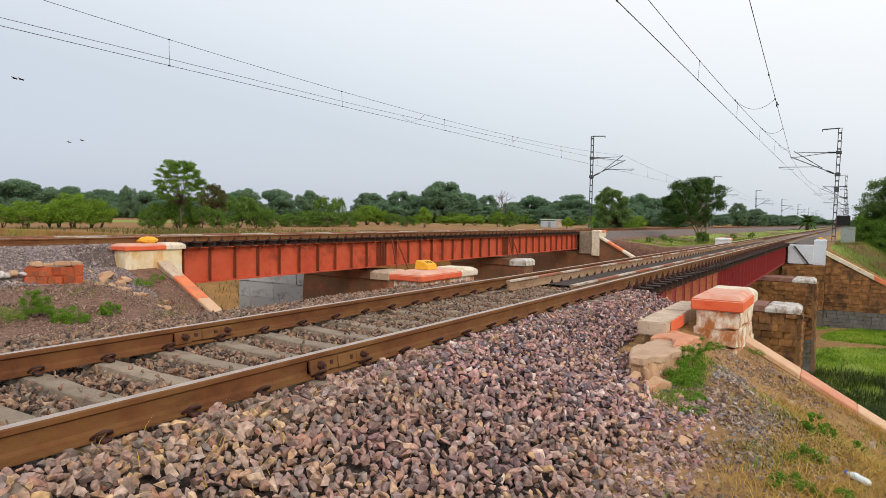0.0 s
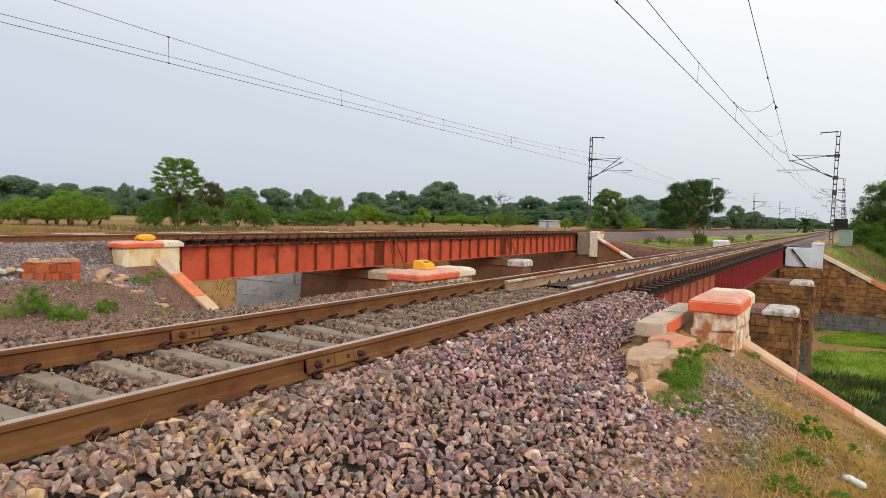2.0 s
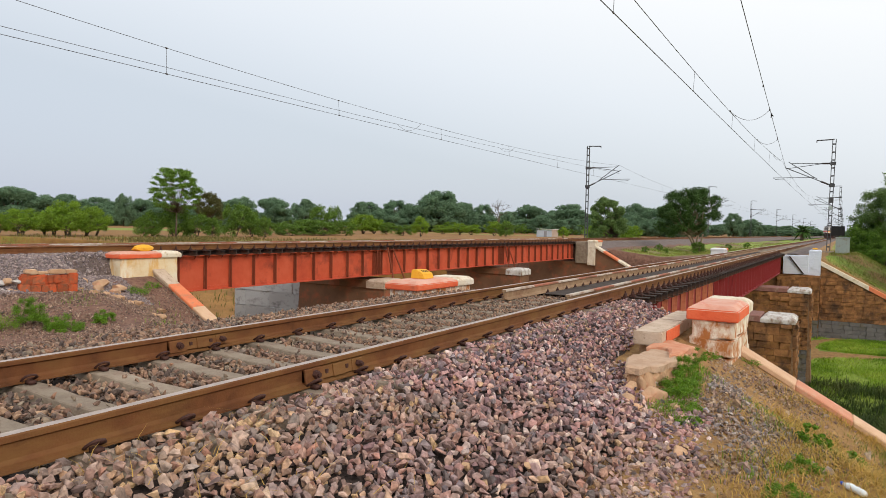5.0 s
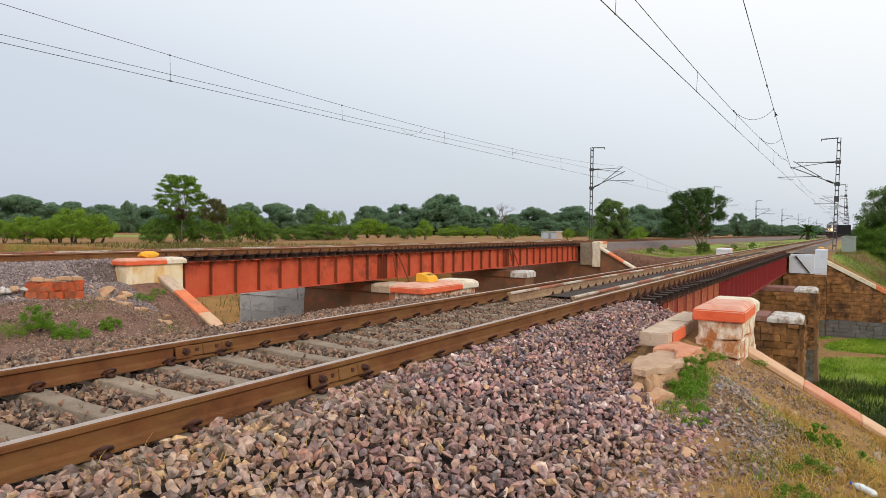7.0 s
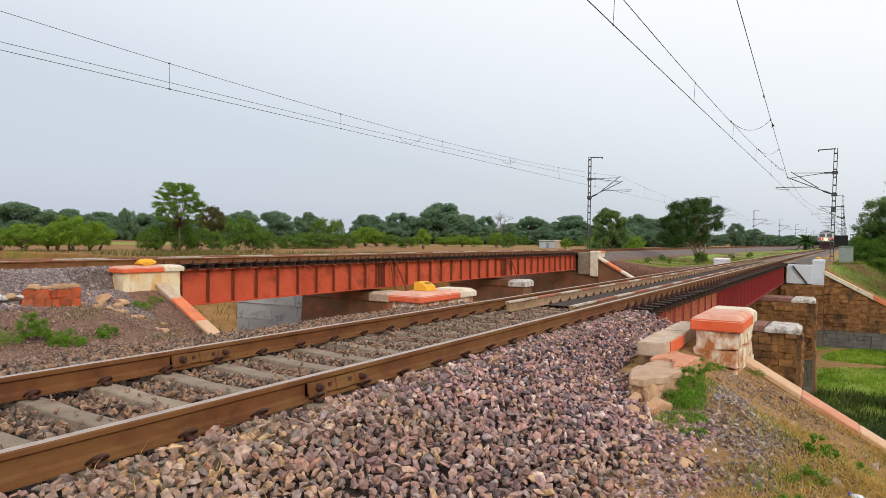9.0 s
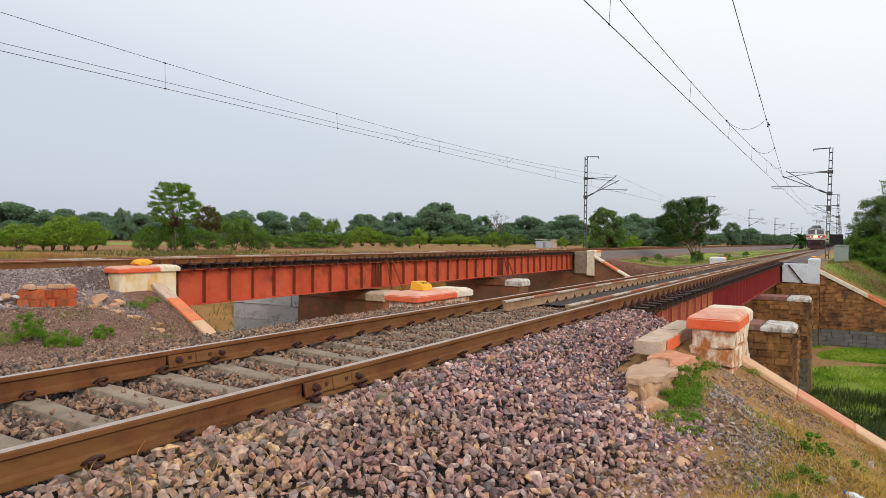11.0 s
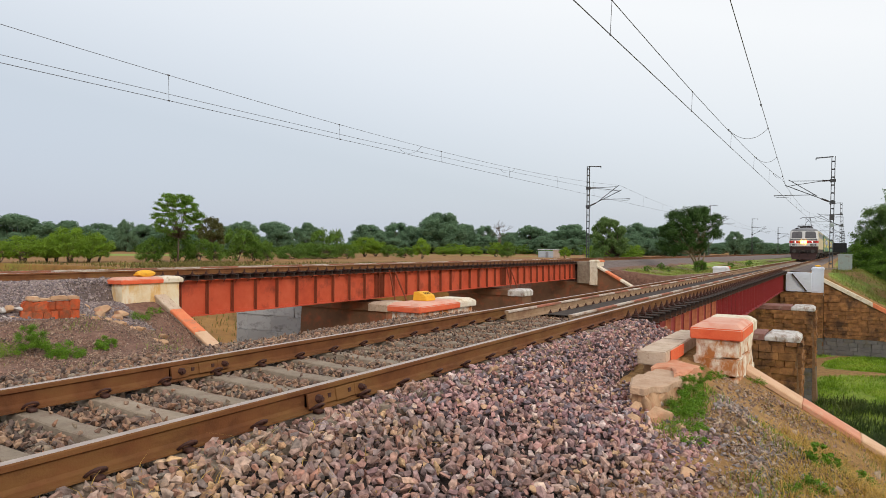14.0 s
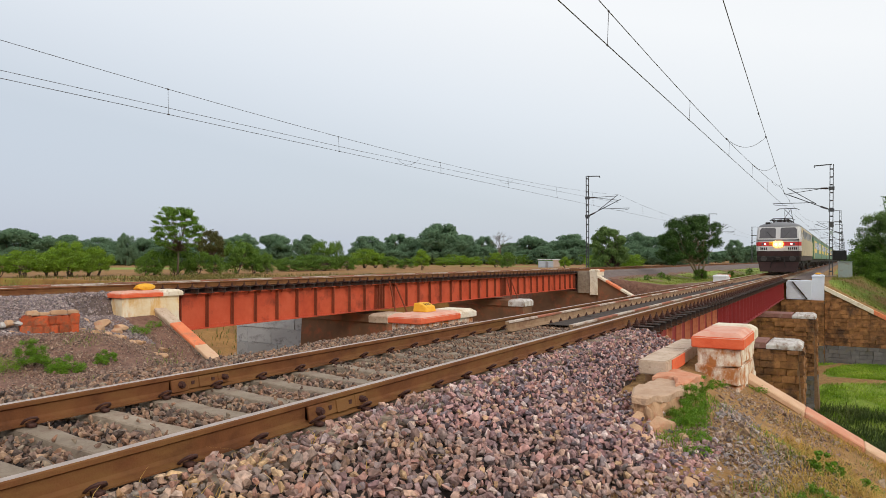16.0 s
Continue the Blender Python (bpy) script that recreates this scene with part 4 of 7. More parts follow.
def pier(label, x0, x1, yc, half, top, cap_paint, nose_paint, shaft, deep=.2):
    p = thing("pier", label, "bridge pier", ((x0 + x1) / 2, yc, BED - .3), "bridge piers")
    inv = Matrix.Translation(-Vector(p.location))
    bm = bmesh.new()
    a = [bm.verts.new(v) for v in ((x0 - .25, yc - half - .1, BED - .3), (x1 + .25, yc - half - .1, BED - .3), (x1 + .25, yc + half + .1, BED - .3), (x0 - .25, yc + half + .1, BED - .3))]
    b = [bm.verts.new(v) for v in ((x0, yc - half, top - .2), (x1, yc - half, top - .2), (x1, yc + half, top - .2), (x0, yc + half, top - .2))]
    for i in range(4):
        bm.faces.new((a[i], a[(i + 1) % 4], b[(i + 1) % 4], b[i]))
    bm.faces.new(a[::-1]), bm.faces.new(b)
    part("shaft", bm, shaft, p, at=inv)
    part("cap", boxbm(x0 - .08, x1 - .85, yc - half - .08, yc + half + .08, top - deep, top, .02), cap_paint, p, at=inv)
    part("cap_end", chamfer_cap(x1 - .85, x1 + .1, yc - half - .08, yc + half + .08, top - deep, top + .02, .12, .1), nose_paint, p, "whitewashed cap end", at=inv)
    return p


pier("brown stone pier with maroon and white cap, near bridge", -2.6, 3.1, NEAR_J[1], .62, -1.45, COPING_M, DIRTYWHITE, MORTAR)
pier("brown stone pier with maroon and white cap, near bridge", -2.6, 3.1, NEAR_J[2], .62, -1.45, COPING_M, DIRTYWHITE, MORTAR)
pier("brown plastered pier with a cream cap, far bridge", -16.2, -11.6, FAR_J[1], .6, -1.2, DARKBROWN, SLABSTONE, DARKBROWN, .36)
pier("brown plastered pier with a cream cap, far bridge", -15.6, -10.9, FAR_J[2], .6, -1.22, DARKBROWN, DIRTYWHITE, DARKBROWN, .36)
bw = thing("block_wall", "grey concrete block retaining wall beyond the far bridge", "wall", (-18, 22, BED - .3))
part("wall_face", boxbm(-2.7, 2.2, 0, .5, 0, 3.4, .02), CONCRETE, bw)

# ---------- overhead line ----------
BOXGREY = mat("dark grey box paint", [(.05, .05, .055), (.1, .1, .1)], rough=.6, scale=4, bump=.05)


def mast_mesh(h, w=.28):
    """Two channels joined by battens."""
    bm = bmesh.new()
    for s in (-1, 1):
        box(bm, *sorted((s * w / 2, s * (w / 2 - .055))), -.06, .06, 0, h)
    z = .35
    while z < h - .1:
        box(bm, -w / 2, w / 2, -.065, -.058, z, z + .1), box(bm, -w / 2, w / 2, .058, .065, z, z + .1)
        z += .62
    return bm


def mast(label, x, y, zbase, zrail, side, reach, lean=0.0, h=None):
    """An overhead-line mast; side is the way its arm points along x."""
    h = h or 8.75
    m = thing("overhead_line_mast", label, "mast", (x, y, zbase), "overhead line masts")
    m.rotation_euler = (0, radians(lean), 0)
    part("mast_column", mast_mesh(h), GALV, m)
    part("foundation", boxbm(-.4, .4, -.4, .4, -.3, .08, .03), SLEEPER, m)
    z = zrail - zbase
    bm = bmesh.new()
    bar(bm, (0, 0, h - .03), (side * 1.2, 0, h - .09), .08)
    bar(bm, (side * 1.2, 0, h - .05), (side * 1.2, 0, h - .25), .06)
    part("top_bracket", bm, GALV, m)
    for zz in (7.0, 5.28):                                  # clamps that hold the arms
        part("arm_clamp", boxbm(-.2, .2, -.1, .1, z + zz - .13, z + zz + .13, .015), GALV, m)
    bm = bmesh.new()
    tube(bm, [(side * .1, 0, z + 7.0), (side * (reach - .45), 0, z + 7.04)], .026, 6)
    tube(bm, [(side * .72, 0, z + 6.99), (side * (reach - .1), 0, z + 6.63)], .026, 6)
    tube(bm, [(side * .1, 0, z + 5.3), (side * (reach + .05), 0, z + 6.72)], .036, 6)
    tube(bm, [(side * 1.06, 0, z + 5.8), (side * (reach - .2), 0, z + 7.15)], .034, 6)
    tube(bm, [(side * 1.25, 0, z + 5.9), (side * (reach + .85), 0, z + 5.89)], .028, 6)
    tube(bm, [(side * (reach + .85), 0, z + 5.89), (side * (reach + .7), 0, z + 5.76), (side * (reach - .25), 0, z + 5.7)], .016, 6)
    part("cantilever_arm", bm, GALV, m)
    for p, q in (((side * .22, 0, z + 7.0), (side * .75, 0, z + 7.01)), ((side * .25, 0, z + 5.366), (side * .75, 0, z + 5.586))):
        p, q = Vector(p), Vector(q)
        bm = bmesh.new()
        tube(bm, [p.lerp(q, k / 14) for k in range(15)], [.085 if k % 2 else .05 for k in range(15)], 8)
        part("insulator", bm, INSUL, m)
    return m


mr = mast("lattice steel overhead-line mast beside the near track with a small box", 3.44, 60, -.3, -.35, -1, 3.3, .9, 8.86)
b = bmesh.new()
box(b, -.17, .17, -.28, -.08, 3.85, 4.3)
part("equipment_box", bevelled(b, .02), BOXGREY, mr, "dark grey box strapped to the mast")
b = bmesh.new()
box(b, -.12, .12, -.22, -.08, 3.3, 3.6)
part("equipment_box", bevelled(b, .02), CABINET, mr, "smaller pale box strapped to the mast")
for k, (x, y) in enumerate(((3.95, 115), (4.1, 160), (4.35, 215), (4.65, 270), (4.95, 325))):
    mast("distant steel overhead-line mast beside the near track", x, y, -.3, -.3, -1, 3.3, .5 if k < 2 else 0)
for k, (x, y) in enumerate(((-16.3, 60), (-15.3, 120), (-14.4, 174), (-13.5, 236), (-12.5, 300), (-11.5, 365), (-10.6, 430))):
    mast("steel overhead-line mast beside the far track" if k else "slender steel overhead-line mast by the far bridge", x, y, .2, -.15, 1, 3.1, h=8.72)


def wire(name, pts, r=.009, label="", group="overhead wires"):
    cu = bpy.data.curves.new(name, "CURVE")
    cu.dimensions, cu.bevel_depth, cu.bevel_resolution = "3D", r, 1
    sp = cu.splines.new("POLY")
    sp.points.add(len(pts) - 1)
    for q, p in zip(sp.points, pts):
        q.co = (*p, 1)
    cu.materials.append(WIRE)
    dg = bpy.data.objects.new("tmp", cu)
    scene.collection.objects.link(dg)
    me = bpy.data.meshes.new_from_object(dg.evaluated_get(bpy.context.evaluated_depsgraph_get()))
    bpy.data.objects.remove(dg)
    me.name = name
    return me


def sagged(a, b, sag, n=24):
    a, b = Vector(a), Vector(b)
    return [tuple(a.lerp(b, t) - Vector((0, 0, 4 * sag * t * (1 - t)))) for t in (k / n for k in range(n + 1))]


def line(label, spans, r=.011, first=9.0, step=8.8):
    """A line of contact and catenary wires with droppers. spans: y0, y1, x at both ends (contact, catenary), contact height, catenary height and sag."""
    th = thing("overhead_wires", label, "overhead wire", (0, 0, 5))
    inv = Matrix.Translation((0, 0, -5))
    for y0, y1, xc0, xc1, xm0, xm1, zc, zm, sag in spans:
        c = sagged((xc0, y0, zc), (xc1, y1, zc), .04)
        m = sagged((xm0, y0, zm), (xm1, y1, zm), sag)
        part("contact_wire", wire("contact_wire", c, r), None, th, at=inv)
        part("catenary_wire", wire("catenary_wire", m, r * .9), None, th, at=inv)
        y = y0 + first
        while y < y1 - 3:                                          # droppers eight or nine metres apart
            k = (y - y0) / (y1 - y0) * 24
            i, f = int(k), k - int(k)
            p, q = Vector(c[i]).lerp(Vector(c[i + 1]), f), Vector(m[i]).lerp(Vector(m[i + 1]), f)
            part("dropper", wire("dropper", [tuple(p), tuple(q)], .006 if y0 < 50 else .004), None, th, at=inv)
            for e in (p, q):
                part("wire_clamp", boxbm(e.x - .014, e.x + .014, e.y - .04, e.y + .04, e.z - .02, e.z + .02, .006), WIRE, th, at=inv)
            y += step


line("contact and catenary wires over the near track", [(-4, 60, -.03, -.03, 0, 0, 5.66, 6.9, .68), (60, 115, -.03, .3, 0, .36, 5.66, 6.9, .7), (115, 160, .3, .6, .36, .6, 5.66, 6.9, .7), (160, 215, .6, .9, .6, .9, 5.66, 6.9, .7), (215, 330, .9, 1.5, .9, 1.5, 5.66, 6.9, .7)])
line("contact and catenary wires over the far track", [(-3, 60, FARX, FARX + .2, FARX, FARX + .1, 5.5, 7.0, 1.0), (60, 120, FARX + .2, FARX + 1, FARX + .1, FARX + 1, 5.5, 7.0, .95), (120, 174, FARX + 1, FARX + 1.8, FARX + 1, FARX + 1.8, 5.5, 7.0, .95), (174, 300, FARX + 1.8, FARX + 3.7, FARX + 1.8, FARX + 3.7, 5.5, 7.0, .95)], .008, 7.79, 7.95)
cw = thing("crossing_wire", "third wire that crosses over the near track to the mast", "overhead wire", (0, 0, 5))
inv = Matrix.Translation((0, 0, -5))
part("catenary_wire", wire("catenary_wire", sagged((2.75, -4, 7.3), (.3, 60, 6.23), .12), .011), None, cw, at=inv)
for p, q, sag in (((1.34, 32.75, 6.56), (0, 30.57, 6.25), .42), ((.99, 41.85, 6.4), (0, 41.2, 6.35), .27), ((.63, 51.35, 6.28), (0, 52.1, 6.55), .2)):
    part("jumper", wire("jumper", sagged(p, q, sag, 12), .009), None, cw, at=inv)
    for e in (p, q):
        part("wire_clamp", boxbm(e[0] - .025, e[0] + .025, e[1] - .06, e[1] + .06, e[2] - .035, e[2] + .035, .01), WIRE, cw, at=inv)
part("wire_clamp", boxbm(1.505, 1.555, 27.7, 27.84, 6.6, 6.67, .01), WIRE, cw, at=inv)

tw = thing("twin_wire", "second thin wire that runs beside the far contact wire", "overhead wire", (FARX, 0, 5))
part("contact_wire", wire("contact_wire", [(-.05, -3, .7), (0, 12, .68), (0, 22, .68), (.05, 33, .78), (.08, 44.5, .97), (.1, 60, 1.25)], .007), None, tw)
part("jumper", wire("jumper", sagged((0, 24.9, .7), (.0, 26.85, 1.0), .3, 10), .006), None, tw)
part("jumper", wire("jumper", sagged((.05, 35.45, .82), (.05, 37.48, 1.08), .25, 10), .006), None, tw)

# signal cabinet and board
cb = thing("signal_cabinet", "grey-green steel equipment cabinet on a plinth beyond the bridge", "cabinet", (4.4, 58, -.4))
part("body", boxbm(-.46, .46, -.3, .3, .06, 1.22, .02), CABINET, cb)
part("lid", boxbm(-.5, .5, -.34, .34, 1.22, 1.28, .01), CABINET, cb)
part("plinth", boxbm(-.75, .75, -.45, .45, -.1, .06, .02), SLEEPER, cb)
bd = thing("signal_board", "black rectangular board on a post behind the mast", "sign board", (4.05, 60.6, -.4))
part("board", boxbm(-.47, .47, -.03, .03, 1.4, 2.15, .015), BLACK, bd)
part("post", boxbm(-.04, .04, .03, .11, 0, 2.1), GALV, bd)
# ---------- trees ----------
LEAF_D = mat("dark green leaves", [(.03, .075, .014), (.07, .14, .025)], rough=.6, scale=1.5, bump=0, vary=.45, island=True, thin=.25)
LEAF_M = mat("mid green leaves", [(.075, .155, .018), (.15, .26, .034)], rough=.6, scale=1.5, bump=0, vary=.45, island=True, thin=.3)
LEAF_L = mat("bright green leaves", [(.12, .23, .012), (.24, .37, .035)], rough=.6, scale=1.5, bump=0, vary=.4, island=True, thin=.3)
# the haze over the far woods is mixed into this leaf colour
LEAF_HAZE = mat("far leaves paled for haze", [(.135, .23, .135), (.19, .3, .175)], rough=.9, scale=.3, bump=0, vary=.15, island=True, thin=.5)
LEAF_B = mat("dull green leaves", [(.095, .17, .042), (.175, .275, .08)], rough=.6, scale=1.5, bump=0, vary=.45, island=True, thin=.3)
LEAF_T = mat("fresh green leaves", [(.085, .18, .018), (.17, .3, .038)], rough=.6, scale=1.5, bump=0, vary=.45, island=True, thin=.3)
BARK = mat("grey-brown bark", [(.08, .06, .045), (.16, .12, .085)], rough=.95, scale=6, bump=.6, bump_scale=25)
BARK_P = mat("pale bark", [(.2, .15, .1), (.32, .25, .17)], rough=.95, scale=6, bump=.6, bump_scale=25)


def leaf_mesh(name, centres, radii, count, size, material, seed, flat=0.8, hollow=.55, ruffle=.7):
    """A crown: many small leaves set round clump centres, thicker towards the outside of each clump."""
    rng = np.random.default_rng(seed)
    w = np.array(radii) ** 2
    k = rng.choice(len(centres), count, p=w / w.sum())
    d = rng.normal(size=(count, 3))
    d /= np.linalg.norm(d, axis=1, keepdims=True)
    r = (hollow + (1 - hollow) * rng.random(count)) * rng.uniform(.8, 1.12, count)
    p = np.array(centres)[k] + d * r[:, None] * np.array(radii)[k][:, None] * np.array([1, 1, flat])
    n = d + rng.normal(0, ruffle, (count, 3))
    n /= np.linalg.norm(n, axis=1, keepdims=True)
    u = np.cross(n, rng.normal(size=(count, 3)))
    u /= np.linalg.norm(u, axis=1, keepdims=True)
    v = np.cross(n, u)
    s = size * rng.uniform(.6, 1.35, count)[:, None]
    q = np.stack([p - u * s, p - v * s * .5 + n * s * .12, p + u * s, p + v * s * .5 + n * s * .12], 1).reshape(-1, 3)
    f = np.arange(count * 4).reshape(-1, 4)
    me = bpy.data.meshes.new(name)
    me.vertices.add(len(q))
    me.vertices.foreach_set("co", q.ravel())
    me.loops.add(f.size)
    me.loops.foreach_set("vertex_index", f.ravel().astype(np.int32))
    me.polygons.add(len(f))
    me.polygons.foreach_set("loop_start", np.arange(0, f.size, 4, dtype=np.int32))
    me.update(calc_edges=True)
    me.materials.append(material)
    return me


SIZES = {}


def tree_parts(seed, height, spread, fork, trunk_r, clumps, clump_r, leaves, leaf, leaf_mat, bark, low=.35, flat=.8, stems=1, hollow=.3, mid=.42, lobes=1.0, slant=0.0, ruffle=.7):
    """Trunk with limbs, and a crown of clumps that fill an uneven dome. Returns both meshes."""
    rng = np.random.default_rng(seed)
    bm = bmesh.new()
    centres, radii = [], []
    heads = []
    for st in range(stems):
        a0 = rng.uniform(0, 6.28)
        lean = rng.uniform(.01, .06) if stems == 1 else rng.uniform(.08, .2)
        foot = Vector((rng.normal(0, .1), rng.normal(0, .1), -.15)) if stems > 1 else Vector((0, 0, -.15))
        head = Vector((math.cos(a0) * lean * height, math.sin(a0) * lean * height, fork * height))
        kink = foot.lerp(head, .5) + Vector((rng.normal(0, .03), rng.normal(0, .03), 0)) * height
        tube(bm, [foot, kink, head], [trunk_r * 1.25, trunk_r * .9, trunk_r * .65], 8)
        heads.append(head)
    wob = rng.uniform(0, 6.28, 4)
    for i in range(clumps):
        a = i * 2.39996 + rng.uniform(-.3, .3)
        t = rng.random() ** .85
        up = low + (1 - low) * t
        prof = math.sqrt(max(.04, 1 - ((t - mid) / (1.04 - mid if t > mid else mid + .25)) ** 2))
        rr = (spread - clump_r * .6) * prof * math.sqrt(rng.uniform(.12, 1)) * (1 + lobes * (.18 * math.sin(2 * a + wob[0]) + .12 * math.sin(3 * a + wob[1] + 3 * t)))
        c = Vector((math.cos(a) * rr, math.sin(a) * rr, (height - clump_r * .6) * up))
        c += Vector((slant * (c.z - .6 * height) - slant * 5, 0, slant * .9 * c.x * (1 - t)))
        head = heads[i % stems]
        if i % 2 == 0:
            e = head.lerp(c, .5) + Vector((0, 0, -.04 * height))
            tube(bm, [head * .97, e, c], [trunk_r * .4, trunk_r * .22, trunk_r * .07], 5)
        centres.append(c[:])
        radii.append(clump_r * rng.uniform(.6, 1.3) * (.7 + .3 * prof))
    crown = leaf_mesh("crown", centres, radii, leaves, leaf, leaf_mat, seed + 5, flat, hollow, ruffle)
    co = np.empty(len(crown.vertices) * 3)
    crown.vertices.foreach_get("co", co)
    co = co.reshape(-1, 3)
    SIZES[crown.name] = (float(np.percentile(co[:, 2], 99.7)), float(np.percentile(np.hypot(co[:, 0], co[:, 1]), 96)) * 2)
    return link_bm("trunk", bm, bark, True), crown


def plant(name, label, meshes, x, y, z=None, turn=0.0, scale=1.0, category="tree", group="", wide=1.0):
    t = thing(name, label, category, (x, y, float(ground_z(x, y)) if z is None else z), group)
    t.rotation_euler = (0, 0, turn)
    t.scale = (scale * wide, scale * wide, scale)
    part("trunk", meshes[0], None, t)
    part("crown", meshes[1], None, t)
    return t


def at_px(u, depth):
    """A spot on the plan that many metres off along pixel column u, placed to fit the camera's opening view."""
    a = radians(31.48) - math.atan((u - 784) / 1162)
    return EYE[0] - math.sin(a) * depth, EYE[1] + math.cos(a) * depth


ROUND = [tree_parts(20 + i, 8, 4.3, .22, .26, 80, 1.15, 15000, .2, LEAF_HAZE, BARK, .08, hollow=.6, ruffle=.3) for i in range(4)]
SCRUB = [tree_parts(46 + i, 3.2, 2.2, .2, .08, 36, .55, 1300, .17, LEAF_M, BARK, .06, stems=2) for i in range(3)]
TALL = tree_parts(31, 9.2, 3.6, .36, .11, 150, .62, 19000, .1, LEAF_T, BARK, .38, .5, mid=.45, hollow=.05)
BUSH = [tree_parts(40 + i, 3.2, 2.2, .2, .08, 50, .55, 5000, .09, LEAF_M, BARK, .06, stems=3) for i in range(3)]
THORN = [tree_parts(50 + i, 4.6, 2.9, .26, .09, 70, .75, 8500, .1, LEAF_L, BARK, .22, .8, stems=5) for i in range(3)]
DARKTREE = tree_parts(63, 5.75, 2.6, .3, .11, 130, .5, 30000, .075, LEAF_D, BARK_P, .33, .85, stems=4, mid=.5, lobes=.7, slant=.2)
BIGTREE = [tree_parts(66 + i, 6.8, 2.8, .3, .17, 170, .6, 60000, .06, LEAF_B, BARK_P, .16, .8, stems=2, mid=.55, lobes=.7) for i in range(2)]

BANKBUSH = [tree_parts(91 + i, 3.0, 2.1, .2, .06, 70, .45, 15000, .05, LEAF_T, BARK, .05, stems=3) for i in range(2)]

plant("tree", "dark leafy tree with pale forked trunk beside the track", DARKTREE, -6.3, 60, -.85, .54, 1.0)
# ---------- cut stone faces ----------
def block_meshes(material, seed, n=5):
    out = []
    for k in range(n):
        bm = bmesh.new()
        box(bm, -.5, .5, -.06, .06, -.5, .5)
        bmesh.ops.bevel(bm, geom=[e for e in bm.edges if all(v.co.y < 0 for v in e.verts)], offset=.014, segments=1, affect="EDGES")
        rng = np.random.default_rng(seed + k)
        for v in bm.verts:
            if v.co.y < 0:
                v.co += Vector((rng.normal(0, .012), rng.normal(0, .02), rng.normal(0, .018)))
        out.append(link_bm("stone_block", bm, material))
    return out


BROWN_BLOCKS, GREY_BLOCKS, CONC_BLOCKS = block_meshes(BROWNSTONE, 100), block_meshes(GREYSTONE, 120), block_meshes(CONCRETE, 140)


def lay(parent, origin, along, width, z0, z1, course, long, grey_below, seed, top=None, kinds=None, joint=.007):
    """Courses of blocks on a vertical face. origin: the face's foot (x, y); along: its direction; top(u): height limit."""
    rng = random.Random(seed)
    d = Vector((along[0], along[1], 0)).normalized()
    rot = math.atan2(d.y, d.x)
    base = Vector(parent.location)
    z, row = z0, 0
    while z < z1 - .05:
        h = course * rng.uniform(.92, 1.08)
        u = -rng.uniform(0, long * .8)
        while u < width:
            w = long * rng.uniform(.6, 1.35)
            a, b = max(u, 0), min(u + w, width)
            limit = min(z1, top(b)) if top else z1
            if b - a > .08 and z + h * .35 < limit:
                hh = min(h, limit - z)
                c = Vector((origin[0], origin[1], 0)) + d * ((a + b) / 2)
                ms = kinds or (GREY_BLOCKS if z + h / 2 < grey_below else BROWN_BLOCKS)
                m = Matrix.LocRotScale(Vector((c.x, c.y, z + hh / 2)) - base, Euler((0, 0, rot)), Vector((b - a - joint, rng.uniform(.7, 1.1) if joint > .006 else rng.uniform(.22, .3), hh - joint)))
                part("stone_block", ms[rng.randrange(len(ms))], None, parent, at=m)
            u += w
        z += h
        row += 1


def named(name, y, x=None):
    return next(o for o in scene.objects if o.parent is None and o.name.startswith(name) and abs(o.location.y - y) < 1.2 and (x is None or abs(o.location.x - x) < 2.5))


for j, lo in ((1, -6.2), (2, -6.2)):
    p = named("pier", NEAR_J[j], 0)
    lay(p, (.4, NEAR_J[j] - .7), (1, 0), 2.72, lo, -1.66, .2, .4, -4.25, 30 + j)
    lay(p, (3.18, NEAR_J[j] - .6), (0, 1), 1.25, lo, -1.66, .2, .36, -4.25, 40 + j)
w = named("wing_wall", 47.0, 3.2)
lay(w, (3.27, 46.96), (1, 0), 6.1, -5.7, -.7, .24, .5, -4.15, 51, top=lambda u: -.74 - .545 * u)
a = named("abutment", 47.0, 0)
lay(a, (.9, 46.4), (1, 0), 2.35, -5.7, -1.5, .24, .48, -4.15, 53)
WHITE_BLOCKS = block_meshes(BLUEWHITE, 160)
lay(a, (1.2, 46.497), (1, 0), 1.4, -1.45, -.28, .16, .5, -99, 57, kinds=WHITE_BLOCKS, joint=.005)
wp = named("parapet_pillar", 47.65, 2.9)
lay(wp, (2.59, 46.897), (1, 0), .67, -1.4, -.08, .16, .3, -99, 58, kinds=WHITE_BLOCKS, joint=.005)
lay(named("block_wall", 22, -18), (-20.7, 21.95), (1, 0), 4.9, -5.9, -1.35, .75, 1.6, -9, 55, kinds=CONC_BLOCKS)
# ---------- rubble, slab and small things ----------
def rock(x, y, z, sx, sy, sz, seed, parent=None, material=None, name="rock", turn=0.0, cut=None):
    """An angular broken lump."""
    rng = np.random.default_rng(seed)
    bm = bmesh.new()
    bmesh.ops.create_icosphere(bm, subdivisions=3, radius=1)
    planes = []
    for _ in range(11):
        d = rng.normal(size=3)
        planes.append((Vector(d / np.linalg.norm(d)), rng.uniform(.5, .8)))
    for v in bm.verts:
        for d, h in planes:
            over = v.co.dot(d) - h
            if over > 0:
                v.co -= d * over
        v.co += Vector(noise.noise_vector(v.co * 2.5 + Vector((seed, 0, 0)))) * .05
        v.co = Vector((v.co.x * sx, v.co.y * sy, v.co.z * sz))
    bm.transform(Matrix.Rotation(turn, 4, "Z"))
    return part(name, bm, material or ROCK, parent, at=pose(x, y, z))


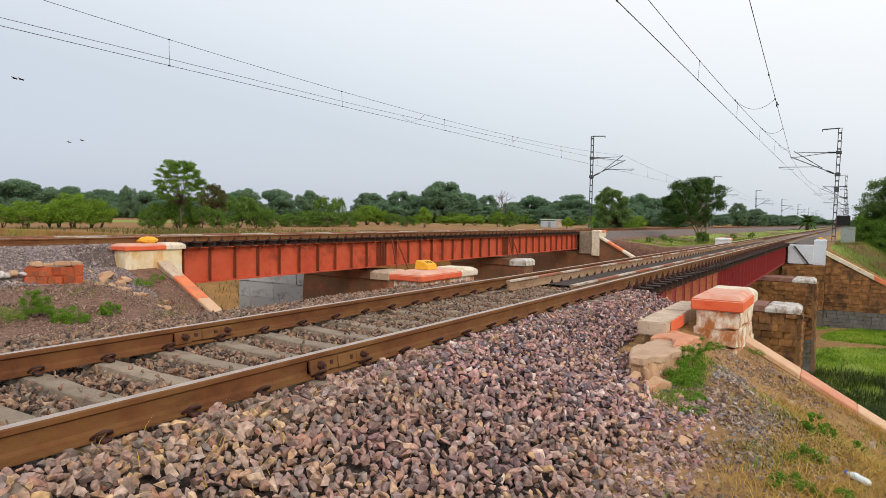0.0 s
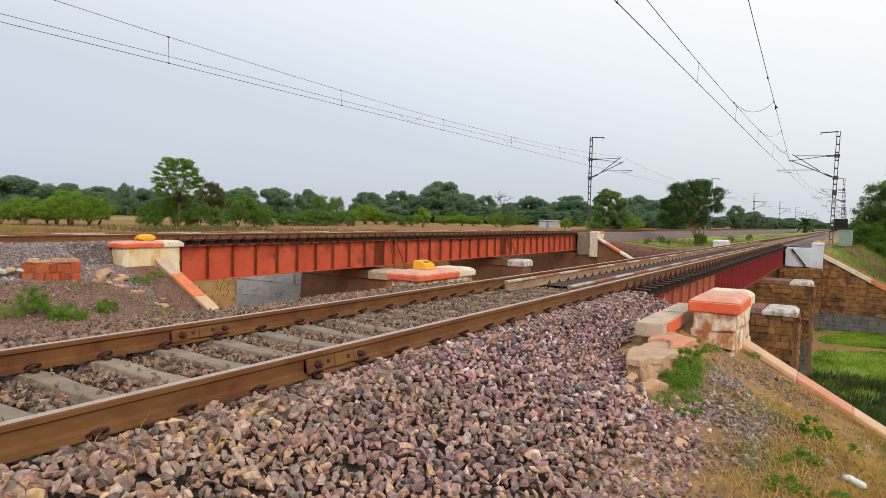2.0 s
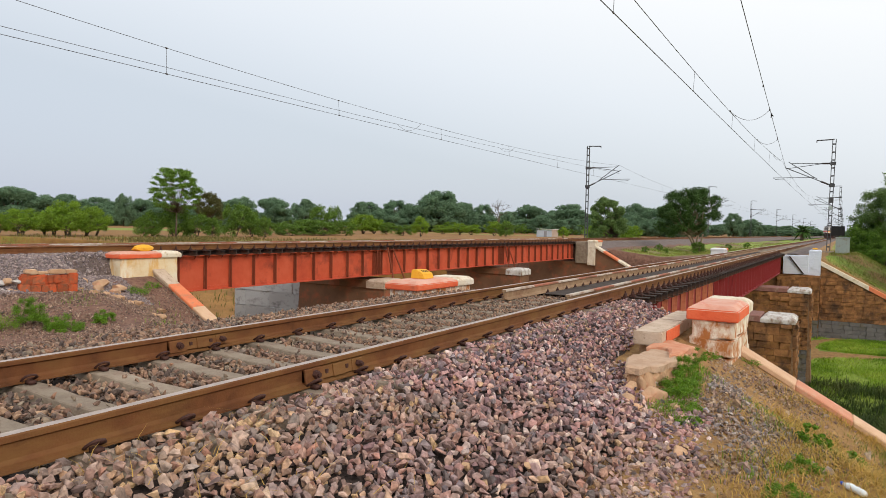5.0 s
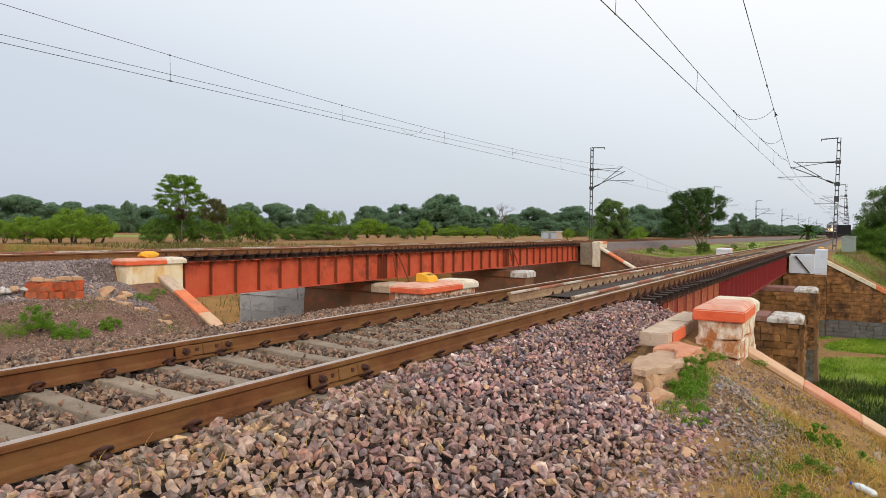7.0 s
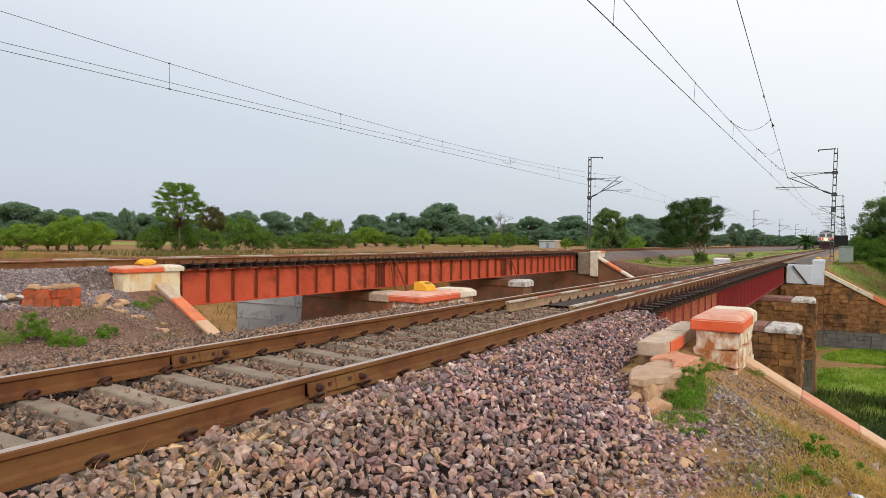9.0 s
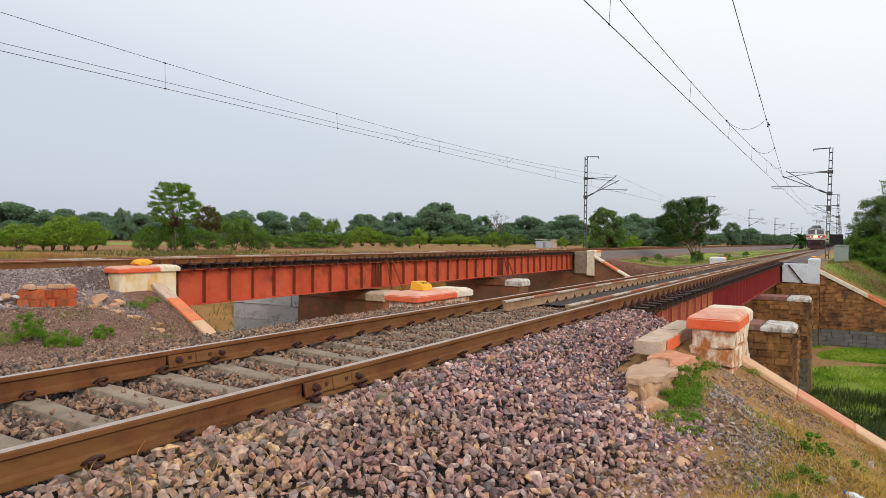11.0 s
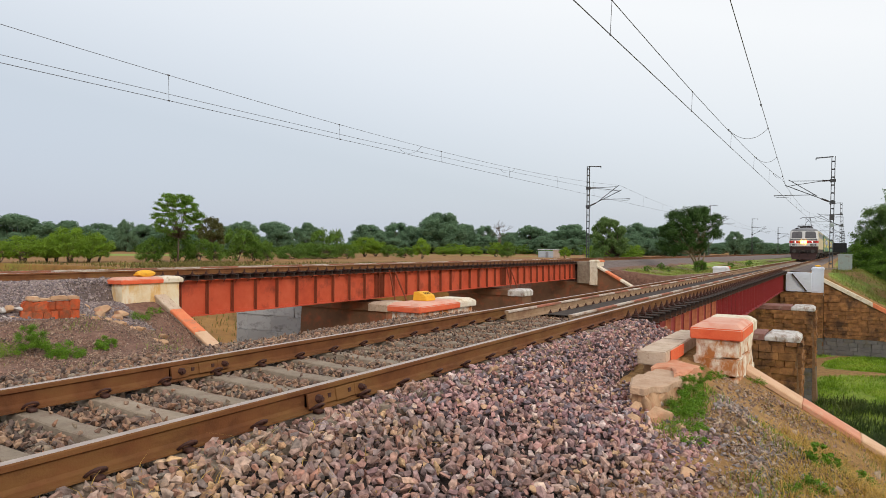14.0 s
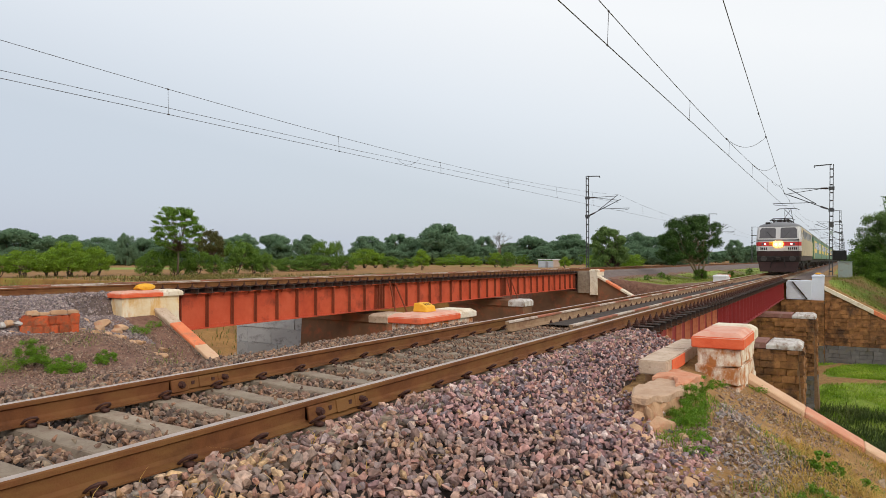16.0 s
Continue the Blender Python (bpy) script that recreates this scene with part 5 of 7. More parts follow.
sl = thing("stone_slab", "grey stone slab with an orange painted edge beside the pillar", "slab", (2.27, 9.3, -.7))
part("slab_top", grid_block(-.17, .17, -1.2, .1, .34, .51, .1, .008, 3, .012), SLABSTONE, sl)
part("painted_edge", boxbm(.172, .182, -.95, -.2, .35, .5, .003), ORANGE, sl, "orange paint band")
part("slab_top", grid_block(-.17, .16, .12, 1.3, .34, .51, .1, .008, 4, .012), SLABSTONE, sl)
part("footing", grid_block(-.15, .15, -1.0, 1.2, -.3, .34, .12, .03, 5), ROCK, sl)

# broken mortared rubble below the slab
rb = thing("rubble_footing", "broken mortared rubble footing with a red-stained top", "rubble", (2.58, 7.4, -.765))
def plate(outline, z0, z1, seed, amount=.02):
    """A broken flat piece of mortar with a ragged edge."""
    bm = bmesh.new()
    n = len(outline)
    pts = []
    for i in range(n):                                     # ragged edge between the corners
        p, q = Vector((*outline[i], 0)), Vector((*outline[(i + 1) % n], 0))
        for k in range(5):
            t = k / 5
            o = noise.noise_vector((p.lerp(q, t)) * 17 + Vector((seed, 0, 0))) * .022
            pts.append(p.lerp(q, t) + Vector((o.x, o.y, 0)))
    lo, hi = [bm.verts.new((p.x, p.y, z0)) for p in pts], [bm.verts.new((p.x, p.y, z1)) for p in pts]
    for i in range(len(pts)):
        bm.faces.new((lo[i], lo[(i + 1) % len(pts)], hi[(i + 1) % len(pts)], hi[i]))
    bm.faces.new(lo[::-1])
    top = bm.faces.new(hi)
    bmesh.ops.recalc_face_normals(bm, faces=bm.faces[:])
    bmesh.ops.inset_region(bm, faces=[top], thickness=.025, depth=.012)
    bmesh.ops.triangulate(bm, faces=bm.faces[:])
    return rough_up(bm, amount, seed, 7.0)


MORTAR_TOP = mat("grey-tan broken mortar", [(.4, .25, .16), (.5, .34, .235), (.55, .41, .3)], rough=.95, scale=5, bump=.6, bump_scale=30, stain=(.42, .22, .13), stain_scale=5, stain_at=.6)
MORTAR_RED = mat("red-stained broken mortar", [(.52, .19, .1), (.6, .27, .16), (.6, .38, .26)], rough=.95, scale=5, bump=.5, bump_scale=30)
part("mortar_plate", plate([(-.16, -.78), (.0, -.72), (.13, -.45), (.2, -.12), (.12, .42), (-.18, .4), (-.3, -.2)], .35, .41, 3, .024), MORTAR_TOP, rb)
part("mortar_plate", plate([(-.24, .42), (.0, .44), (.1, .0), (.2, .12), (.24, .8), (-.14, 1.0)], .37, .44, 5, .032), MORTAR_RED, rb, "red-stained mortar top")
part("mortar_core", plate([(-.16, -.72), (.0, -.67), (.1, -.42), (.17, -.1), (.1, .42), (-.18, .4), (-.28, -.2)], -.2, .36, 13, .05), ROCK, rb)
part("mortar_core", plate([(-.2, .42), (.0, .44), (.08, .02), (.18, .12), (.22, .8), (-.1, .98)], -.2, .38, 15, .05), ROCK, rb)
for k in range(13):
    t = k / 12
    y = -.74 + 1.6 * t
    x = .0 + .2 * min(1, t * 1.6)
    rock(x, y, .2 + .03 * (k % 3), .075 + .02 * (k % 2), .06 + .02 * (k % 3), .17, 60 + k, rb, name="stone", turn=k)
for x, y, q, k in ((-10.65, 9.05, .2, 31), (-10.5, 9.4, .17, 32), (-10.9, 8.75, .13, 33), (-10.2, 9.15, .12, 34), (-10.35, 8.8, .1, 35)):
    t = thing("boulder", "pale tan broken rock heaped beside the cream pillar", "rock", (x, y, float(ground_z(x, y))), "loose rocks")
    rock(0, 0, q * .4, q * 1.2, q, q * .75, k, t, turn=k * 1.7)
LOOSE = ((2.78, 6.35, .16, 1), (2.62, 6.0, .11, 2), (2.5, 6.55, .1, 3), (2.72, 5.85, .1, 4), (3.02, 6.1, .07, 5), (4.37, 6.02, .11, 6), (4.47, 5.9, .08, 7), (3.3, 4.9, .07, 8), (2.4, 6.9, .12, 9))
for x, y, s, k in LOOSE:
    t = thing("boulder", "loose tan broken rock lying on the embankment soil", "rock", (x, y, float(ground_z(x, y))), "loose rocks")
    rock(0, 0, s * .35, s, s * .8, s * .75, 80 + k, t, turn=k * 1.3)

# red painted rubble beside the far track
rr = thing("painted_rubble", "red painted low rubble wall with pale stones", "rubble", (-9.97, 7.58, -.51))
rr.rotation_euler = (0, 0, radians(-17.8))
rk = random.Random(9)
for row, (z0, z1) in enumerate(((-.15, .16), (.16, .37), (.37, .44))):
    y = -.62 + .06 * row
    while y < .42:
        w = rk.uniform(.12, .3)
        red = row < 2
        part("stone", grid_block(-.16 + rk.uniform(-.02, .02), .1 - .03 * row + rk.uniform(-.02, .02), y, min(y + w, .48) - .003, z0 + .001, z1 - .002 + rk.uniform(-.03, .03), .05, .022, rk.random() * 50, .02), REDBRICK if red else ROCK, rr)
        y += w
part("core", grid_block(-.14, .05, -.6, .46, -.15, .35, .05, .03, 3, .03), REDBRICK, rr)
for k in range(16):
    x, y = rk.uniform(-.06, .1), -.68 - .11 * (k % 8) + rk.uniform(-.04, .04)
    rock(x, y, .02 + .2 * (k // 8), rk.uniform(.08, .13), rk.uniform(.08, .14), rk.uniform(.07, .11), 100 + k, rr, name="stone", turn=k, material=ROCK if k % 3 == 0 else DIRTYWHITE)
for k in range(12):
    x, y = rk.uniform(-.5, .15), .6 + .16 * k + rk.uniform(-.06, .06)
    s = rk.uniform(.07, .17)
    rock(x, y, float(ground_z(-9.97 + x + .3 * y, 7.58 + y)) + .47 + s * .25, s, s * .9, s * .7, 120 + k, rr, name="stone", turn=k)

# yellow marks on two pillars
ym = thing("marker_stone", "small yellow block with faint black numerals", "marker", (-2.72, 10.75, .02))
b = bmesh.new()
prism(b, [(-.16, 0), (.16, 0), (.13, .1), (-.02, .17), (-.14, .17)], -.17, .17)
part("block", bevelled(b, .01), YELLOW, ym)
for k in range(3):
    b = bmesh.new()
    box(b, -.035, .035, -.008, .008, 0, .006)
    part("dark_bar", b, BLACK, ym, "painted mark", at=pose(.055, -.07 + .07 * k, .141, 0, 25, 0))
ym = thing("marker_mound", "yellow painted mortar mound on the pillar cap", "marker", (-11.62, 10.75, .215))
rock(0, 0, .06, .2, .36, .13, 7, ym, YELLOW, "mound")

ym = thing("marker_mound", "small yellow painted mound on the white pillar", "marker", (2.9, 47.9, .075))
rock(0, 0, .04, .2, .2, .09, 8, ym, YELLOW, "mound")

# bottle on the bank
GLASS = mat("clear plastic", [(.75, .82, .85), (.85, .9, .92)], rough=.15, bump=0)
BLUE = mat("blue bottle cap", [(.02, .08, .5), (.03, .1, .6)], rough=.4, bump=0)
bt = thing("water_bottle", "crumpled clear plastic bottle with blue cap on dry grass", "bottle", (4.37, 4.79, float(ground_z(4.37, 4.79)) + .035))
bt.rotation_euler = (0, 0, radians(-48))
bt.scale = (.68, .68, .68)
b = bmesh.new()
tube(b, [(-.13, 0, 0), (-.11, 0, 0), (-.07, 0, 0), (-.02, 0, .004), (.0, 0, 0), (.03, 0, .0), (.1, 0, 0), (.13, 0, 0)], [.014, .018, .034, .035, .029, .035, .034, .02], 14)
part("bottle_body", b, GLASS, bt, smooth=True)
b = bmesh.new()
tube(b, [(-.155, 0, 0), (-.13, 0, 0)], .016, 12)
part("cap", b, BLUE, bt, "blue screw cap")


# ---------- grass and weeds ----------
DRYGRASS = mat("dry grass", [(.4, .245, .05), (.57, .385, .11)], rough=.8, bump=0, vary=.35, island=True, thin=.3)
GREENGRASS = mat("green grass", [(.11, .2, .014), (.22, .33, .04)], rough=.7, bump=0, vary=.4, island=True, thin=.3)
BANKGRASS = mat("mixed bank grass", [(.12, .155, .028), (.22, .24, .048), (.37, .3, .105)], rough=.8, bump=0, scale=.6, contrast=.16, vary=.35, island=True, thin=.3)
WEED = mat("fresh weed leaves", [(.09, .2, .01), (.185, .335, .026)], rough=.55, bump=0, vary=.4, island=True, thin=.3)


def blades(name, x, y, z, length, lean, width, material, label, seed, category="grass"):
    """Grass blades, each a bent narrow strip."""
    rng = np.random.default_rng(seed)
    n = len(x)
    a = rng.uniform(0, 6.283, n)
    d = np.stack([np.cos(a), np.sin(a), np.zeros(n)], -1)
    s = np.stack([-np.sin(a), np.cos(a), np.zeros(n)], -1)
    ln = (length * rng.uniform(.45, 1.3, n))[:, None]
    le = (lean * rng.uniform(.2, 1.5, n))[:, None]
    p0 = np.stack([x, y, z], -1)
    up = np.array([0, 0, 1.0])
    p1 = p0 + up * ln * .55 + d * ln * le * .3
    p2 = p0 + up * ln * .85 + d * ln * le
    wd = width * rng.uniform(.6, 1.3, n)[:, None]
    v = np.stack([p0 - s * wd, p0 + s * wd, p1 + s * wd * .8, p1 - s * wd * .8, p2], 1).reshape(-1, 3)
    i = np.arange(n)[:, None] * 5
    me = bpy.data.meshes.new(name)
    quads, tris = (i + np.array([[0, 1, 2, 3]])), (i + np.array([[3, 2, 4]]))
    me.from_pydata(v.tolist(), [], quads.tolist() + tris.tolist())
    me.materials.append(material)
    return tagged(new(name, me), label, category, kind="stuff")


def grow(rng, n, x0, x1, y0, y1, mask):
    x, y = rng.uniform(x0, x1, n), rng.uniform(y0, y1, n)
    k = rng.random(n) < mask(x, y)
    return x[k], y[k], ground_z(x[k], y[k]) - .005


R = np.random.default_rng(77)
x, y, z = grow(R, 90000, 3.2, 6.4, 2.2, 9.7, lambda x, y: np.clip(mottle(x, y, .9, 3.3) * 1.0 + (x - 3.75) * .7, .05, 1) * smooth_step(3.3, 3.9, x))
blades("dry_grass", x, y, z, .085, 1.4, .003, DRYGRASS, "thin dry straw-coloured grass on the bank", 1)
x, y, z = grow(R, 60000, 3.2, 6.4, 3.4, 9.7, lambda x, y: np.clip(mottle(x, y, .8, 4.4) * 1.0 + (x - 3.95) * .5, .06, 1) * smooth_step(3.3, 4.0, x))
blades("bank_grass", x, y, z, .07, 1.1, .003, BANKGRASS, "yellow-green grass on the bank above the wing wall", 31)
x, y, z = grow(R, 14000, 3.4, 6.5, 2.6, 9.0, lambda x, y: np.clip(lumps(x, y, .45, 8.1) * 1.5 - .35, 0, 1))
blades("green_grass", x, y, z, .1, .7, .003, GREENGRASS, "patches of short green grass on the bank", 2)
x, y, z = grow(R, 9000, -10.5, -3.8, 1.5, 10.5, lambda x, y: np.clip(lumps(x, y, .8, 5.5) * 1.4 - .45, 0, 1))
blades("green_grass", x, y, z, .12, .7, .004, GREENGRASS, "sparse green grass between the tracks", 3)
x, y, z = grow(R, 140000, 2.9, 12, 28, 46.6, lambda x, y: np.clip(.55 + 1.1 * mottle(x, y, 3.0, 1.5), .06, 1) * (ground_z(x, y) < -4.4) * (np.abs(lumps(x, y, 7, 2.5) + .15) > .05))
blades("stream_bed_grass", x, y, z, .16, .9, .008, mat("lush grass", [(.09, .19, .01), (.23, .37, .022), (.38, .47, .06)], rough=.7, bump=0, scale=.5, contrast=.16, vary=.35, island=True, thin=.3), "lush green grass in the stream bed below the bridge", 4)
# weeds whose dark colour also carries the shade of the bank slope
x, y, z = grow(R, 60000, 3.2, 10, 26, 35.5, lambda x, y: np.clip(.45 + .9 * mottle(x, y, 2.4, 7.0), .03, 1) * (1 - smooth_step(32.5, 35.5, y)) * (ground_z(x, y) < -4))
blades("stream_bed_weeds", x, y, z, .42, .8, .013, mat("bank-shade rank weeds", [(.022, .042, .01), (.06, .095, .018), (.10, .12, .03)], rough=.8, bump=0, scale=.6, contrast=.18, vary=.4, island=True, thin=.25), "rank weeds on the stream's near edge, bank shade in their colour", 44)
x, y, z = grow(R, 22000, -24, -14, 12, 21, lambda x, y: np.clip(.3 + .8 * lumps(x, y, 1.2, 2.0), 0, 1))
blades("dry_grass", x, y, z, .35, .7, .009, DRYGRASS, "dry straw grass on the bank below the far bridge", 41)
x, y, z = grow(R, 90000, -10, 12, 47.6, 66, lambda x, y: np.where(x > 3.6, np.clip(.6 + .7 * mottle(x, y, 2.4, 1.0), .1, 1), np.clip(.35 + .8 * mottle(x, y, 3.4, 5.0), .05, 1) * (x > -9.8) * (x < -3.4)))
blades("bank_grass", x, y, z, .17, .7, .007, BANKGRASS, "green and dry grass on the far bank", 5)
x, y, z = grow(R, 22000, -9.8, -3.2, 66, 130, lambda x, y: np.clip(.1 + .9 * mottle(x, y, 5, 1.0), 0, 1))
blades("bank_grass", x, y, z, .16, .7, .016, BANKGRASS, "green grass strip between the tracks", 6)


x, y, z = grow(R, 6000, 2.6, 3.4, 5.8, 8.2, lambda x, y: np.exp(-((x - 2.95) / .13) ** 2) * np.clip(.55 + .6 * lumps(x, y, .4, 1.5), .1, 1))
blades("green_grass", x, y, z, .09, .8, .003, GREENGRASS, "fresh green grass along the ballast edge", 14)

x, y = R.uniform(1.0, 2.4, 110), R.uniform(1.6, 3.6, 110)
blades("dry_straw", x, y, bed_z(x, y) + .02, .055, 3.2, .0022, DRYGRASS, "straws of dry grass among the ballast", 15)


def weed(label, x, y, r, h, n, leaf, seed, material=None, z=None):
    """A leafy weed: small leaves spread low and uneven."""
    rng = np.random.default_rng(seed)
    cs, rs = [], []
    for k in range(max(14, int(r * 120))):
        a, q = rng.uniform(0, 6.28), r * math.sqrt(rng.random())
        cs.append((math.cos(a) * q, math.sin(a) * q, h * rng.uniform(.15, .95) * math.sqrt(max(.08, 1 - (q / r) ** 2))))
        rs.append(max(.03, r * rng.uniform(.26, .44)))
    me = leaf_mesh("weed", cs, rs, int(n * 2.2), leaf * .62, material or WEED, seed, .8, .0)
    t = thing("weed", label, "plant", (x, y, float(ground_z(x, y)) if z is None else z), "weeds")
    tagged(part("foliage", me, None, t), kind="stuff")
    return t


for x, y, r, h, n, k in ((2.86, 7.35, .16, .3, 1500, 2), (2.9, 6.95, .17, .2, 1500, 1), (2.9, 7.9, .09, .26, 500, 22), (2.98, 6.6, .17, .14, 1300, 26)):
    weed("bright green creeping weed below the rubble", x, y, r, h, n * 2, .0115, k)
for x, y, r, h, n, k in ((3.08, 6.2, .17, .08, 900, 3), (3.2, 5.8, .12, .06, 400, 23), (2.55, 5.95, .11, .1, 300, 4)):
    weed("low green weed at the ballast edge", x, y, r, h, n, .013, k)
weed("thin green weed along the pillar's foot", 2.9, 8.85, .14, .1, 400, .014, 24)
weed("thin green weed along the pillar's foot", 3.25, 9.5, .16, .08, 300, .014, 25)
weed("leafy green weed on the bank", 4.12, 5.75, .1, .2, 420, .024, 5)
weed("leafy green weed beside a rock", 4.33, 5.92, .12, .12, 300, .024, 6)
weed("tuft of green grass on the bank", 4.06, 5.0, .12, .14, 900, .013, 7)
weed("tuft of green grass on the bank", 4.02, 4.45, .13, .1, 800, .013, 8)
weed("tuft of green grass on the bank", 4.25, 4.42, .1, .08, 500, .013, 28)
weed("leafy green weed on the bank", 4.72, 5.1, .09, .12, 260, .02, 9)
weed("rounded green bush beside the far track", -7.93, 6.1, .27, .55, 9000, .013, 11)
weed("low spreading green weed between the tracks", -7.43, 6.45, .27, .34, 7000, .013, 12)
weed("low spreading green weed between the tracks", -7.65, 7.3, .19, .28, 4000, .013, 13)
weed("thin grey-green weed between the tracks", -7.9, 5.5, .36, .24, 2600, .012, 14, GREENGRASS)
weed("low weed at the foot of the cream pillar", -10.75, 10.5, .22, .2, 1400, .013, 15)
weed("low weed at the foot of the cream pillar", -10.5, 9.85, .3, .15, 1800, .013, 16)

# loose stones on the soil
rng = np.random.default_rng(5)
n = 2600
x, y = rng.normal(3.6, .2, n), rng.uniform(4.7, 9.0, n)
x += (6.2 - y) * .2
k = (rng.random(n) < np.clip(.4 + .8 * mottle(x, y, .7, 2.9), .05, 1)) & (x > 3.05)
x, y = x[k], y[k]
scatter_stones("loose_gravel", np.stack([x, y], -1), ground_z(x, y) + .008, .0165 * np.exp(rng.normal(0, .4, len(x))), "broken mauve-grey stones spilt on the soil", GRAVEL_GREY, seed=16)
n = 30000
x, y = rng.uniform(2.9, 5.4, n), rng.uniform(2.6, 9.6, n)
k = rng.random(n) < np.clip(.3 + .6 * lumps(x, y, .9, 1.7) + .5 * np.exp(-((x - 3.9) / .25) ** 2) * (y > 4.5), .05, 1)
x, y = x[k], y[k]
scatter_stones("loose_gravel", np.stack([x, y], -1), ground_z(x, y) + .004,   .0125 * np.exp(rng.normal(0, .5, len(x))), "loose gravel scattered on the embankment soil", SOILSTONE, seed=6)
n = 60000
x, y = rng.uniform(-10.8, -3.3, n), rng.uniform(1.5, 11, n)
k = rng.random(n) < np.clip(.8 + .5 * lumps(x, y, 1.3, 1.1), .3, 1)
x, y = x[k], y[k]
scatter_stones("loose_gravel", np.stack([x, y], -1), ground_z(x, y) + .006, .016 * np.exp(rng.normal(0, .42, len(x))), "reddish gravel and stones strewn between the tracks", GRAVEL_RED, seed=7)
n = 22000
x, y = rng.uniform(FARX + .95, FARX + 3.5, n), rng.uniform(1.5, 10.3, n)
k = ~((x > -11.85) & (y > 9.95))
x, y = x[k], y[k]
scatter_stones("ballast_stones", np.stack([x, y], -1), np.maximum(far_bed(FARX, .35)(x, y) - far_slip(x, y), ground_z(x, y)) + .004, .032 * np.exp(rng.normal(0, .3, len(x))), "mauve-grey ballast stones on the far track's shoulder", BALLAST_FAR, seed=8)
# ---------- woods, bushes and far things ----------
def horizon(u):
    return 373.5 + 0.0175 * u


def tree_at(u, top, wide_px, d, kind, label, name="tree", group="field trees"):
    """A tree on the field, placed and stretched to fit the camera's view: pixel column, top row and width, at a given
    distance.
    """
    x, y = at_px(u, d)
    depth = d * math.cos(math.atan((u - 784) / 1162))
    z = float(ground_z(x, y))
    h = (horizon(u) - top) * depth / 1162 + EYE[2] - z
    w = wide_px * depth / 1162
    base, width = SIZES[kind[1].name]
    s = h / base
    return plant(name, label, kind, x, y, z, (u * 1.7) % 6.28, s, group=group, wide=(w / width) / s)


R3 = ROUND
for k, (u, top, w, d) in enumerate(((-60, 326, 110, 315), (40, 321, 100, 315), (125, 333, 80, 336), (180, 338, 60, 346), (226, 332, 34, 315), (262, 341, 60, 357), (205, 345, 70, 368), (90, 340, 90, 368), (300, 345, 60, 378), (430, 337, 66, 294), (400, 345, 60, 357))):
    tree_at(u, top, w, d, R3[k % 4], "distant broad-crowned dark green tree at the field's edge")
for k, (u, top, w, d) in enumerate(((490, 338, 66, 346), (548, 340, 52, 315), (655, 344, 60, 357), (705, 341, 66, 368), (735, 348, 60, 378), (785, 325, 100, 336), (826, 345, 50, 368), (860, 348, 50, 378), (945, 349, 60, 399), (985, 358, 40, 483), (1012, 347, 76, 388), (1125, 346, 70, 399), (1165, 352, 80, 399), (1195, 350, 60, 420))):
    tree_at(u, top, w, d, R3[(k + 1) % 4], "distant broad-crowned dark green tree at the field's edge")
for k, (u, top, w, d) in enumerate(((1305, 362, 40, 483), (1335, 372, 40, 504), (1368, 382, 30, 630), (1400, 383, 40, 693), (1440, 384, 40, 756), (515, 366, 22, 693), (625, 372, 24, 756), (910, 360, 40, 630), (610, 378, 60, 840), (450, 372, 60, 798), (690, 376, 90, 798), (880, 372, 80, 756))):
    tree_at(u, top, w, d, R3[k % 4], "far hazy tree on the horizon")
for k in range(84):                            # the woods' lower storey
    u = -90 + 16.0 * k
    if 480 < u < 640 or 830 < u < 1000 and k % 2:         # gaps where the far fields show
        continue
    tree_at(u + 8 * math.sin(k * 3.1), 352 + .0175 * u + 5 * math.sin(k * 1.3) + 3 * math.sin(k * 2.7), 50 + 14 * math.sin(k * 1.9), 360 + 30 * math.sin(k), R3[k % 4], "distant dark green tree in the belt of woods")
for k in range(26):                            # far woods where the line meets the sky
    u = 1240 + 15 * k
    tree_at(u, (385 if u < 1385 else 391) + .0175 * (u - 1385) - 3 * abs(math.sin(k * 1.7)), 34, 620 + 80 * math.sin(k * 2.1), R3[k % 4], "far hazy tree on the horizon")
# low scrub along the woods' foot
for k in range(36):
    u = -80 + 35.0 * k
    tree_at(u + 9 * math.sin(k * 2.3), 369 + .0175 * u + 5 * math.sin(k * 1.7), 34, 290 + 90 * ((k * .37) % 1), SCRUB[k % 3], "low green scrub along the field's edge", "shrub", "field scrub")

BROWNLEAF = mat("olive brown leaves", [(.07, .075, .02), (.12, .12, .035)], rough=.7, bump=0, vary=.3, island=True, thin=.25)
OLIVE = tree_parts(71, 7, 2.8, .32, .22, 50, .8, 6000, .14, BROWNLEAF, BARK, .36)
tree_at(377, 329, 52, 150, OLIVE, "rounded olive-brown tree beyond the field")
tree_at(318, 287, 100, 118, TALL, "tall airy tree with layered green foliage")
for u, top, w, d, lab in ((278, 362, 56, 120, 0), (318, 352, 70, 122, 1), (358, 366, 50, 120, 0), (262, 372, 36, 118, 1), (385, 372, 34, 120, 1), (425, 348, 62, 126, 0), (455, 362, 50, 128, 1), (475, 372, 34, 124, 0)):
    tree_at(u, top, w, d, BUSH[lab], "dense green bush below the tall tree", "shrub", "green bushes")
for u, top, w, d, k in ((45, 358, 82, 114, 0), (4, 364, 46, 116, 1), (88, 364, 44, 118, 1), (128, 344, 84, 114, 0), (160, 354, 64, 116, 1), (104, 354, 51, 118, 0), (178, 360, 51, 120, 1)):
    tree_at(u, top, w, d, THORN[k], "bright green thorn bush with thin dark stems", "shrub", "thorn bushes")
